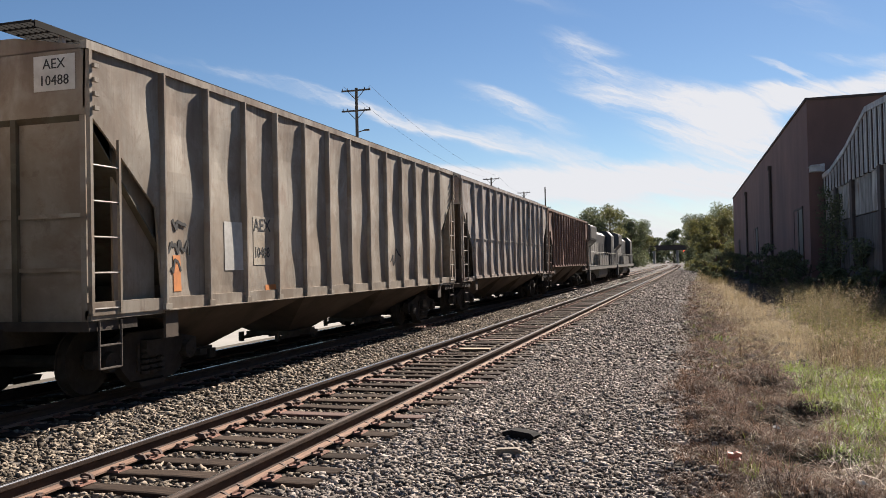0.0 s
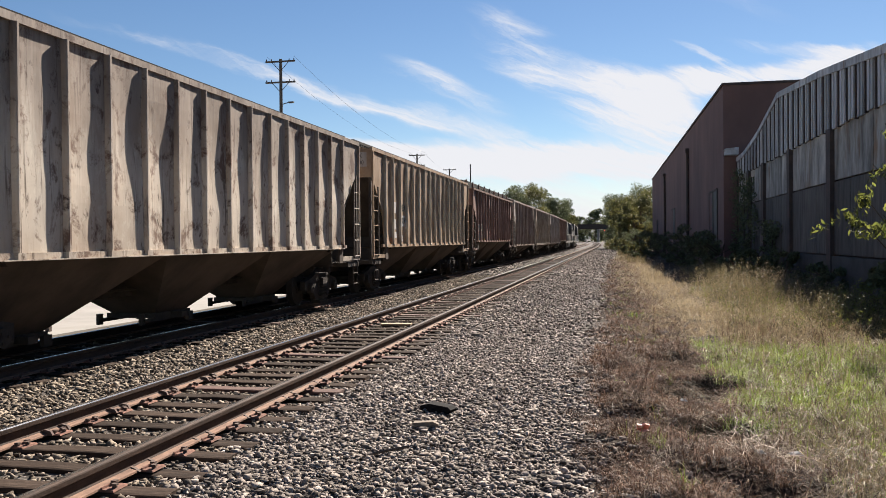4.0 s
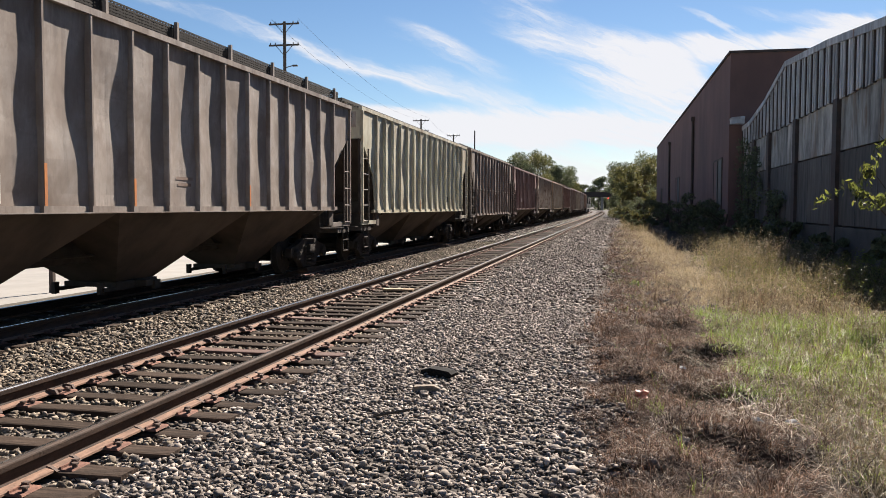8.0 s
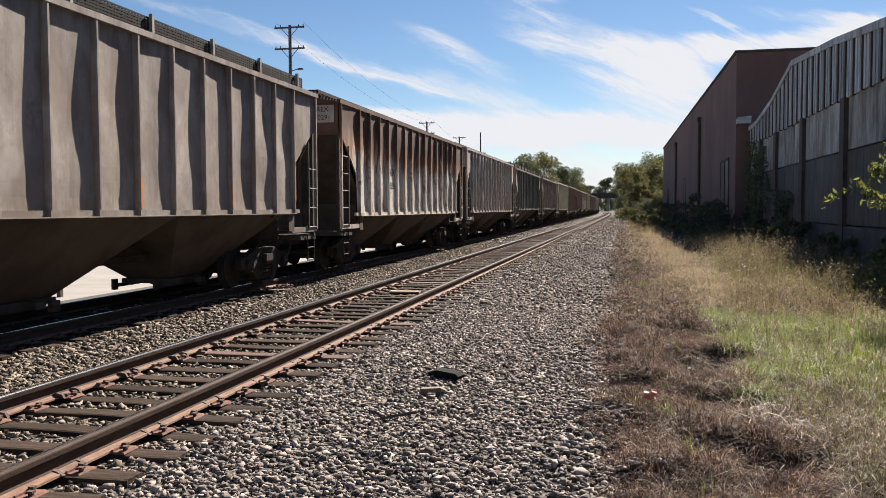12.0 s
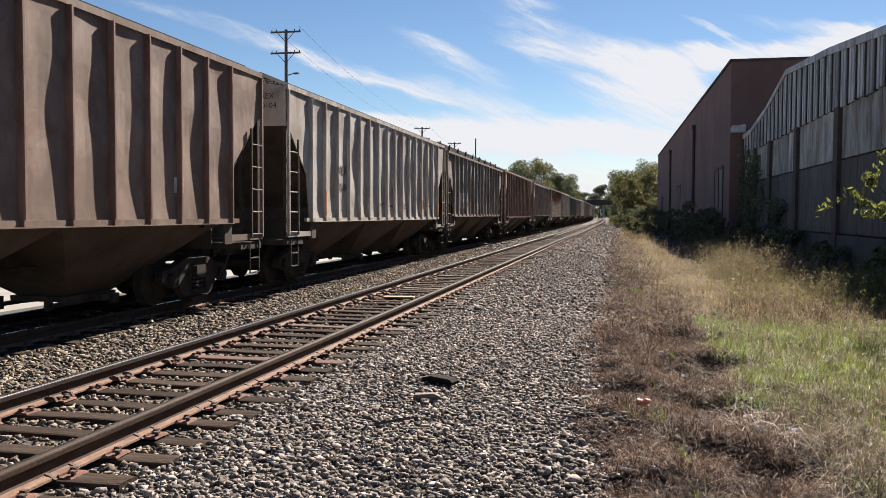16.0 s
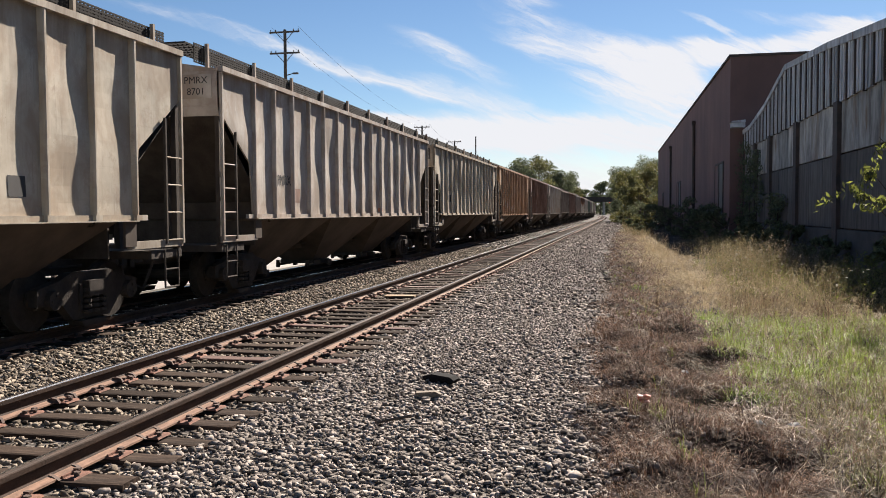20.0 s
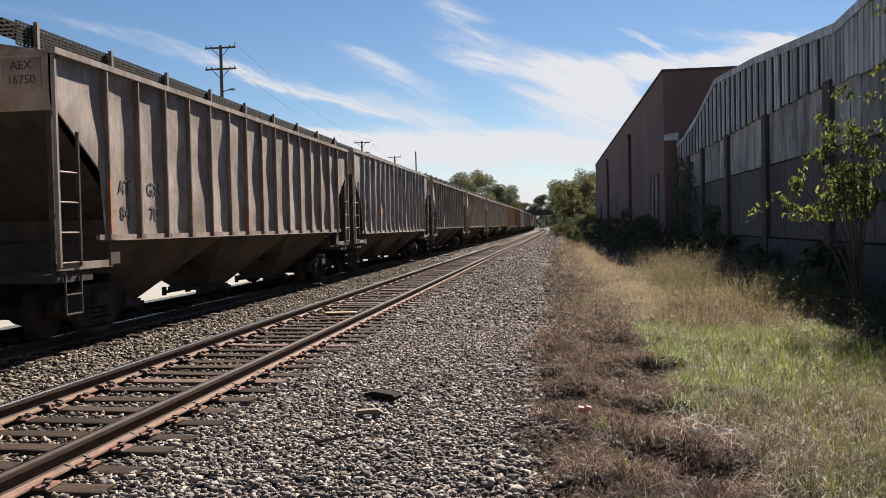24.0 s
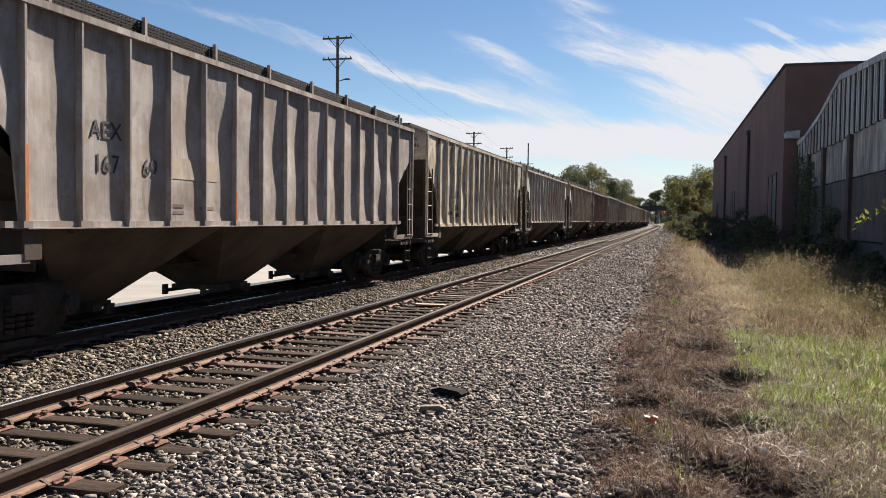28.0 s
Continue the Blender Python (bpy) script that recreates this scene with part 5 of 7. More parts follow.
    car(-377.2, C_LONG, "umber_grey", "brown-grey covered hopper car with dark ribs", end=("AEX", "16750"), rib=P["dark_brown"], plate=P["brown_grey"],
        words=[("ATGX", -6.0, 2.5, 0.32, bl), ("8470", -6.0, 2.08, 0.32, bl)], marks=[("orange_mark", -6.8, 2.15, 0.12, 0.9, o), ("orange_mark", -1.2, 1.95, 0.09, 0.4, o)])
    car(-395.1, C_LONG, "bone", "grey-beige covered hopper car with rusty streaks", end=("AEX", "16001"), words=[("6001", -6.4, 2.3, 0.30, P["rust_red"])], marks=[("orange_mark", -1.2, 1.95, 0.09, 0.4, o)])
    car(-413.1, C_LONG, "light_grey", "light grey covered hopper car with large red graffiti", end=("IMTX", "0172"),
        sprays=[scribble(31, 1.6, 3.05, 3.4, 0.8, 20, M_RED, 0.16), scribble(32, 1.8, 3.0, 3.2, 0.8, 18, M_RED, 0.16)], marks=[("graffiti_block", 0.55, 3.05, 0.62, 0.75, M_RED), ("graffiti_block", 1.45, 3.05, 0.62, 0.95, M_RED), ("graffiti_block", 2.4, 3.05, 0.62, 0.75, M_RED), ("lettering_bar", -5.6, 2.5, 0.5, 0.3, P["brown_grey"]), ("orange_panel", -6.5, 2.4, 0.3, 0.7, P["ochre"]), ("orange_mark", -6.6, 2.1, 0.1, 0.6, o)])
    car(-430.8, B_LONG, "bone_chipped", "beige covered hopper car with dark chips on its side", end=("AEX", "10246"), words=[("AEX", -4.3, 2.65, 0.32, bl), ("10246", -4.2, 2.2, 0.30, bl)], marks=[("painted_panel", -5.3, 2.75, 0.7, 0.35, P["light_grey"]), ("lettering_bar", -5.3, 2.0, 0.5, 0.12, bl), ("lettering_bar", -4.2, 1.95, 0.6, 0.12, bl), ("orange_mark", -0.6, 1.8, 0.08, 0.4, o)])
    car(-448.6, C_LONG, "lilac_grey", "grey-brown covered hopper car with a pale number panel", end=("AEX", "16769"),
        words=[("AEX", -5.4, 2.95, 0.34, bl), ("16769", -5.1, 2.5, 0.36, bl)],
        marks=[("painted_panel", -3.2, 2.55, 1.5, 0.32, P["bone"]), ("orange_mark", -6.6, 2.2, 0.10, 0.9, o), ("orange_mark", -2.1, 2.0, 0.09, 0.5, o), ("lettering_bar", -3.7, 1.98, 0.5, 0.05, P["dark_brown"]), ("lettering_bar", -3.7, 1.88, 0.5, 0.05, P["dark_brown"]), ("lettering_bar", -2.8, 1.95, 0.5, 0.05, P["dark_brown"])])
    car(-466.3, B_LONG, "grey_tan", "grey-tan covered hopper car at the tail")
    return S


def locomotive(label):
    loco = tagged(new("locomotive"), label=label, category="locomotive", group="locomotives at the head of the train")
    part("underframe", Build().box(-1.5, 1.5, -10.8, 10.8, 1.25, 1.5), M_LOCO, loco)
    part("hood", Build().prism([(-1.0, 1.5), (1.0, 1.5), (1.0, 4.0), (0.75, 4.25), (-0.75, 4.25), (-1.0, 4.0)], "y", -9.4, 5.6), M_LOCO, loco, "black engine hood")
    for k in range(9):
        y = -5.6 + 1.2 * k
        for s in (-1, 1):
            part("hood_door", Build().box(*sorted((s * 1.0, s * 1.03)), y, y + 1.05, 1.65, 3.3), M_LOCO_L if k < 4 else M_LOCO, loco)
    part("radiator", Build().prism([(-1.05, 2.9), (1.05, 2.9), (1.55, 3.35), (1.55, 4.35), (1.1, 4.55), (-1.1, 4.55), (-1.55, 4.35), (-1.55, 3.35)], "y", -10.2, -6.2), M_LOCO, loco, "flared radiator at the rear")
    part("radiator_screen", Build().box(1.55, 1.57, -9.9, -6.5, 3.45, 4.25), M_GRATE, loco)
    part("rear_hood", Build().prism([(-1.05, 1.5), (1.05, 1.5), (1.05, 2.9), (-1.05, 2.9)], "y", -10.2, -9.4), M_LOCO_L, loco, "pale grey rear hood end")
    part("cab", Build().prism([(-1.5, 1.5), (1.5, 1.5), (1.5, 4.05), (1.1, 4.45), (-1.1, 4.45), (-1.5, 4.05)], "y", 5.6, 8.2), M_LOCO, loco)
    part("nose", Build().prism([(-1.2, 1.5), (1.2, 1.5), (1.0, 3.0), (-1.0, 3.0)], "y", 8.2, 10.2), M_LOCO, loco)
    for y in (5.95, 7.1):
        part("cab_window", Build().box(1.5, 1.515, y, y + 0.8, 3.1, 3.85), M_LOCO_L, loco)
    part("walkway_skirt", Build().box(1.45, 1.512, -10.6, 10.6, 1.22, 1.42), M_LOCO_L, loco, "pale grey sill stripe")
    part("equipment_box", Build().box(1.03, 1.45, -3.5, 3.2, 1.5, 2.35), M_LOCO_L, loco)
    part("fuel_tank", Build().prism([(-1.2, 0.5), (1.2, 0.5), (1.35, 0.75), (1.35, 1.2), (-1.35, 1.2), (-1.35, 0.75)], "y", -3.2, 3.2), M_LOCO_L, loco)
    part("exhaust_stack", Build().box(-0.35, 0.35, 0.4, 1.4, 4.25, 4.5), M_DARK, loco)
    for s in (-1, 1):
        b = Build()
        for y in np.arange(-10, 10.1, 1.6):
            b.tube((s * 1.5, y, 1.5), (s * 1.5, y, 2.5), 0.02, 5)
        b.tube((s * 1.5, -10, 2.5), (s * 1.5, 10, 2.5), 0.02, 5)
        part("handrail", b, M_WHITE, loco)
        part("step_ladder", Build().box(s * 1.3, s * 1.5, -10.75, -10.2, 0.5, 1.25), M_DARK, loco)
    for y in (-7.4, -5.4, 5.4, 7.4):
        add_truck(loco, y)
    return loco


TRAIN = []
for front, spec in specs():
    TRAIN.append((hopper_car(spec), front - spec["body"][0] / 2))
TRAIN.append((locomotive("black and grey diesel locomotive pulling the train"), 58.6 + 10.8))
TRAIN.append((locomotive("leading black and grey diesel locomotive"), 58.6 + 10.8 + 22.8))


def motions():
    for thing, y0 in TRAIN:
        rows = []
        for t in (0, 4, 8, 12, 16, 20, 24, 28):
            y = y0 + SPEED * t
            turn = math.degrees(math.atan2(-(bend(y + 3) - bend(y - 3)), 6))
            rows.append((t, pose(FAR_TRACK + bend(y), y, 0, 0, 0, turn)))
        walk(thing, rows)
    # the wheels roll: one turn each 2 pi 0.44 m; all of one place in the truck share their keys
    first = {}
    turns = SPEED / 0.44
    for w in WHEELSETS:
        a = round(w.location.y, 2)
        if a not in first:
            steps = int(turns * 28 / 1.4)
            walk(w, [(28 * k / steps, pose(0, a, 0.62) @ Matrix.Rotation(-turns * 28 * k / steps, 4, "X")) for k in range(steps + 1)])
            first[a] = w
        else:
            w.rotation_mode = "QUATERNION"
            keys = w.animation_data_create()
            keys.action = first[a].animation_data.action
            keys.action_slot = first[a].animation_data.action_slot

# ---- buildings ----


def make_brick_building():
    hall = tagged(new("brick_building"), label="long red-brown brick warehouse wall in shade", category="building")
    xa, xb, ya, yb, top = 9.8, 9.25, 50.2, 128.4, 10.45
    for poly in ([(xa, ya), (xb, yb), (xb + 0.35, yb), (xa + 0.35, ya)], [(xa + 0.35, ya), (60, ya), (60, ya + 0.35), (xa + 0.35, ya + 0.35)],
                 [(xb + 0.35, yb), (60, yb), (60, yb - 0.35), (xb + 0.35, yb - 0.35)]):
        part("wall", Build().prism(poly, "z", -0.3, top), M_BRICK, hall)
    b = Build()
    b.prism([(xa - 0.08, ya - 0.08), (xb - 0.08, yb + 0.08), (60, yb + 0.08), (60, ya - 0.08)], "z", top, top + 0.14)
    part("roof_edge", b, M_COLUMN, hall)

    def at(y):
        return xa + (xb - xa) * (y - ya) / (yb - ya)
    for y, z in ((71, 8.7), (99.2, 8.8)):
        b = Build()
        b.tube((at(y) - 0.12, y, -0.2), (at(y) - 0.12, y, z), 0.11, 8)
        b.box(at(y) - 0.28, at(y), y - 0.2, y + 0.2, z, z + 0.35)
        part("downpipe", b, M_COLUMN, hall)
    for y0, y1, z0, z1 in ((52.9, 57.2, 1.2, 4.7), (85.5, 91.0, 0.2, 4.7), (114, 117, 0.2, 4.2)):
        b = Build()
        b.box(at(y0) - 0.02, at(y0) + 0.03, y0, y1, z0, z1)
        w = part("window", b, M_DARK, hall)
        b = Build()
        for y in (y0, (y0 + y1) / 2, y1):
            b.box(at(y0) - 0.06, at(y0) + 0.02, y - 0.06, y + 0.06, z0, z1)
        for z in (z0, z1):
            b.box(at(y0) - 0.06, at(y0) + 0.02, y0, y1, z - 0.06, z + 0.06)
        part("frame", b, M_COLUMN, w)


ROOFLINE = [(50.2, 6.3), (47.5, 6.35), (43.0, 6.9), (37.9, 7.9), (30.5, 7.38), (21.9, 6.54), (9.0, 7.45), (4.0, 7.8)]


def roofline(y):
    for (a, za), (b, zb) in zip(ROOFLINE, ROOFLINE[1:]):
        if b <= y <= a:
            return za + (zb - za) * (a - y) / (a - b)
    return ROOFLINE[-1][1]


def make_shed():
    shed = tagged(new("metal_shed"), label="derelict metal-clad shed with rusty columns and a peaked corrugated fascia", category="building")
    X = 10.6
    b = Build()
    poly = [(y, z - 0.1) for y, z in ROOFLINE] + [(4.0, -0.3), (50.2, -0.3)]
    b.prism(poly, "x", X + 0.12, X + 0.3)
    part("backing_wall", b, M_COLUMN, shed)
    # corrugated fascia, panel by panel
    r = random.Random(4)
    y, step = 4.2, 0.84
    while y < 50.0:
        y1 = min(y + step, 50.1)
        lo = 5.22 if y > 21.9 else 5.05
        lo += r.uniform(-0.03, 0.03)
        b = Build()
        n = 5
        for k in range(n):
            a, c = y + (y1 - y) * k / n, y + (y1 - y) * (k + 1) / n
            d = 0.03 if k % 2 else 0.0
            out = X - 0.06 - d + r.uniform(-0.004, 0.004)
            b.prism([(a, lo), (c - 0.012, lo), (c - 0.012, roofline(c) - 0.16), (a, roofline(a) - 0.16)], "x", out, X + 0.02)
        part("fascia_panel", b, M_STEEL_W, shed)
        part("seam", Build().prism([(y1 + 0.02, lo - 0.03), (y1 + 0.09, lo - 0.03), (y1 + 0.09, roofline(y1) - 0.2), (y1 + 0.02, roofline(y1) - 0.2)], "x", X - (0.10 if y > 21.9 else 0.04), X + 0.02), M_COLUMN if y > 21.9 else M_STEEL_W, shed)
        y = y1 + 0.12
    ys = [p[0] for p in ROOFLINE]
    for (a, za), (c, zc) in zip(ROOFLINE, ROOFLINE[1:]):
        n = max(1, int(abs(a - c) / 1.7))
        for k in range(n):
            p, q = a + (c - a) * k / n, a + (c - a) * (k + 0.97) / n
            b = Build()
            b.prism([(p, roofline(p) - 0.22), (q, roofline(q) - 0.22), (q, roofline(q) + 0.02), (p, roofline(p) + 0.02)], "x", X - 0.13, X + 0.25)
            part("coping", b, M_STEEL_W, shed)
    # wall panels between columns
    cols = [50.0, 46.0, 41.6, 35.6, 29.2, 22.6, 16.2, 9.8, 4.2]
    for a, c in zip(cols, cols[1:]):
        for z0, z1, d in ((-0.2, 1.15, 0.10), (1.2, 3.52, 0.02), (3.58, 5.3, 0.0)):
            m = 1 if z0 < 0 else 3
            for k in range(m):
                p, q = a + (c - a) * k / m, a + (c - a) * (k + 1) / m
                b = Build().box(X - d, X + 0.1, q + 0.02, p - 0.02, z0, z1)
                part("wall_panel", b, M_WALLPANEL if z0 > 3 else (M_WALLDARK if z0 > 0 else M_PLINTH), shed)
        b = Build().box(X - 0.14, X + 0.1, c - 0.28, c + 0.28, -0.3, 5.25)
        part("column", b, M_COLUMN, shed)
    b = Build()
    b.box(X - 0.82, X - 0.1, 49.3, 49.9, 6.42, 6.68)
    b.prism([(X - 0.9, 6.68), (X - 0.1, 6.68), (X - 0.1, 6.82), (X - 0.8, 6.76)], "y", 49.2, 50.0)
    part("vent_hood", b, M_STEEL_W, shed, "pale sheet-metal vent hood")
    b = Build()
    b.prism([(y, z) for y, z in ROOFLINE] + [(y, z - 0.1) for y, z in reversed(ROOFLINE)], "x", X + 0.3, 40)
    part("roof", b, M_ROOF, shed)


M_WALLDARK = material("grimy_lower_panel", (0.125, 0.112, 0.098), 0.85, colour2=(0.055, 0.048, 0.042), scale=1.6, stretch=(1, 2.5, 0.5), random=0.25, bump=0.2, bump_scale=6)
M_PLINTH = material("stained_plinth", (0.085, 0.078, 0.072), 0.9, colour2=(0.045, 0.041, 0.037), scale=1.0)
make_brick_building()
make_shed()


def utility_pole(x, y, h, arms, lamp=False, label="dark wooden utility pole with two crossarms"):
    pole = tagged(new("utility_pole"), label=label, category="utility pole", group="utility poles beyond the train")
    pole.location = (x, y, level(x, y))
    part("post", Build().tube((0, 0, -0.2), (0, 0, h), 0.19, 10, 0.13), M_POLE, pole)
    for z, w in arms:
        a = Build().box(-w / 2, w / 2, -0.14, -0.05, h - z - 0.07, h - z + 0.07)
        arm = part("crossarm", a, M_POLE, pole)
        for k in (-0.46, -0.3, 0.3, 0.46):
            part("insulator", Build().tube((k * w, -0.09, h - z + 0.07), (k * w, -0.09, h - z + 0.24), 0.05, 6, 0.035), M_POLE, arm)
        b = Build()
        for s in (-1, 1):
            b.tube((s * w * 0.28, -0.1, h - z - 0.05), (0, -0.1, h - z - 0.85), 0.03, 5)
        part("brace", b, M_POLE, pole)
    if lamp:
        b = Build()
        b.tube((0, 0, h - 3.9), (0.75, 0, h - 3.72), 0.04, 6)
        b.box(0.70, 1.15, -0.10, 0.10, h - 3.80, h - 3.67)
        part("lamp_arm", b, M_POLE, pole)
    return pole


D1 = 68.0
utility_pole(3.6 - 0.4105 * D1, D1, 1.76 + 0.2308 * D1 + 0.3, ((0.22, 2.7), (2.0, 2.7)), True)
D2 = 133.0
utility_pole(3.6 - 0.2352 * D2, D2, 1.76 + 0.1061 * D2 + 0.3, ((0.25, 2.6), (1.9, 2.6)))
D3 = 165.0
utility_pole(3.6 - 0.1950 * D3, D3, 1.76 + 0.0870 * D3 + 0.3, ((0.25, 2.6), (2.0, 2.6)))
D4 = 185.0
utility_pole(3.6 - 0.1692 * D4, D4, 1.76 + 0.0914 * D4 + 0.3, ((4.6, 2.4),), label="tall dark wooden pole with a low crossarm")
D5 = 240.0
utility_pole(3.6 - 0.146 * D5, D5, 1.76 + 0.052 * D5 + 0.3, ((0.3, 2.6),), label="far wooden utility pole")


def make_wires():
    ends = [(3.6 - 0.4105 * D1, D1, 1.76 + 0.2308 * D1), (3.6 - 0.2352 * D2, D2, 1.76 + 0.1061 * D2), (3.6 - 0.1950 * D3, D3, 1.76 + 0.0870 * D3)]
    for (xa, ya, za), (xb, yb, zb) in zip(ends, ends[1:]):
        for off in (-1.2, 1.2):
            pts = [(xa + off + (xb - xa) * i / 10, ya + (yb - ya) * i / 10, za + 0.2 + (zb - za) * i / 10 - 5.2 * (i / 10) * (1 - i / 10)) for i in range(11)]
            tagged(part("overhead_wire", limb(pts, 0.010, 0.010, 4), M_WIRE), label="thin dark overhead wire between utility poles", category="wire", group="overhead wires")


make_wires()


def make_bridge():
    y = 470.0
    cx = bend(y)
    br = tagged(new("road_bridge"), label="dark girder road bridge over the tracks far ahead", category="bridge", kind="structure")
    part("girder", Build().box(cx - 16, cx + 16, y, y + 9, 7.2, 9.0), M_COLUMN, br)
    part("railing", Build().box(cx - 16, cx + 16, y, y + 0.2, 9.0, 9.9), M_COLUMN, br)
    for x in (-16, -9, 3.2, 16):
        part("pier", Build().box(cx + x - 0.6, cx + x + 0.6, y + 1, y + 8, -0.4, 7.2), M_CONC, br)
    for s in (-1, 1):
        b = Build()
        b.prism([(cx + s * 16, -0.4), (cx + s * 16, 9.0), (cx + s * 60, 9.0), (cx + s * 80, -0.4)], "y", y - 4, y + 13)
        part("embankment", b, M_LEAF, br)


make_bridge()
sig = tagged(new("signal_post"), label="railway signal post with a small red lamp", category="signal")
sig.location = (bend(330) + 2.4, 330, -0.2)
part("post", Build().tube((0, 0, 0), (0, 0, 6.2), 0.1, 8), M_STEEL_W, sig)
part("signal_head", Build().box(-0.35, 0.35, -0.2, 0.2, 4.9, 6.4), M_DARK, sig)
M_REDLAMP = bpy.data.materials.new("red_signal_lamp")
M_REDLAMP.use_nodes = True
M_REDLAMP.node_tree.nodes["Principled BSDF"].inputs["Emission Color"].default_value = (1, 0.05, 0.03, 1)
M_REDLAMP.node_tree.nodes["Principled BSDF"].inputs["Emission Strength"].default_value = 6.0
part("red_lamp", Build().tube((0, -0.22, 5.4), (0, -0.26, 5.4), 0.16, 10), M_REDLAMP, sig)
post = tagged(part("marker_post", Build().box(-0.05, 0.05, -0.05, 0.05, 0, 1.3).box(-0.09, 0.09, -0.06, -0.05, 0.9, 1.3), M_COLUMN), label="thin dark marker post on the yard behind the train", category="post")
post.location = (-9.2, 17.2, -0.28)

# ---- plants ----


def leaf_cloud(centres, radii, count, size, seed, flat=0.75):
    """Leaves as small bent quads scattered in clumps."""
    rng = np.random.default_rng(seed)
    centres, radii = np.asarray(centres), np.asarray(radii)
    w = radii ** 2 / (radii ** 2).sum()
    k = rng.choice(len(centres), count, p=w)
    d = rng.normal(size=(count, 3))
    d /= np.linalg.norm(d, axis=1)[:, None]
    p = centres[k] + d * (radii[k] * rng.random(count) ** 0.45)[:, None] * np.array((1, 1, flat))
    n = d * 0.5 + rng.normal(size=(count, 3))
    n /= np.linalg.norm(n, axis=1)[:, None]
    a = np.cross(n, rng.normal(size=(count, 3)))
    a /= np.linalg.norm(a, axis=1)[:, None]
    b = np.cross(n, a)
    s = size * rng.uniform(0.6, 1.4, count)[:, None]
    v = np.stack([p - a * s, p + b * s * 0.45 + n * s * 0.1, p + a * s, p - b * s * 0.45 + n * s * 0.1], 1)
    f = np.arange(count * 4).reshape(count, 4)
    return v.reshape(-1, 3), f


def tree(x, y, h, w, seed, mat, leaves=2600, size=0.42, base=0.12, label="broad leafy tree with a dense green crown", name="tree"):
    r = random.Random(seed)
    t = tagged(new(name), label=label, category="tree")
    t.location = (x, y, level(x, y) - 0.1)
    part("trunk", Build().tube((0, 0, 0), (r.uniform(-0.4, 0.4), 0, h * 0.75), 0.03 * h * 0.7, 9, 0.05), M_BARK, t)
    cs, rs = [], []
    b = Build()
    for i in range(22):
        u = base + (0.94 - base) * (i + r.random()) / 22
        spread = w / 2 * (1 - abs(u - 0.5) ** 2 * 2.2) * r.uniform(0.35, 0.85)
        a = r.uniform(0, 6.283)
        c = (spread * math.cos(a), spread * math.sin(a), u * h)
        cs.append(c), rs.append(h * r.uniform(0.09, 0.17))
        if i % 2:
            b.tube((0, 0, max(0.6, u * h * 0.7)), c, 0.012 * h * 0.7, 6, 0.03)
    part("branch_work", b, M_BARK, t)
    v, f = leaf_cloud(cs, rs, leaves, size, seed)
    crown = soup("crown", v, f, mat, t, kind="")
    return t


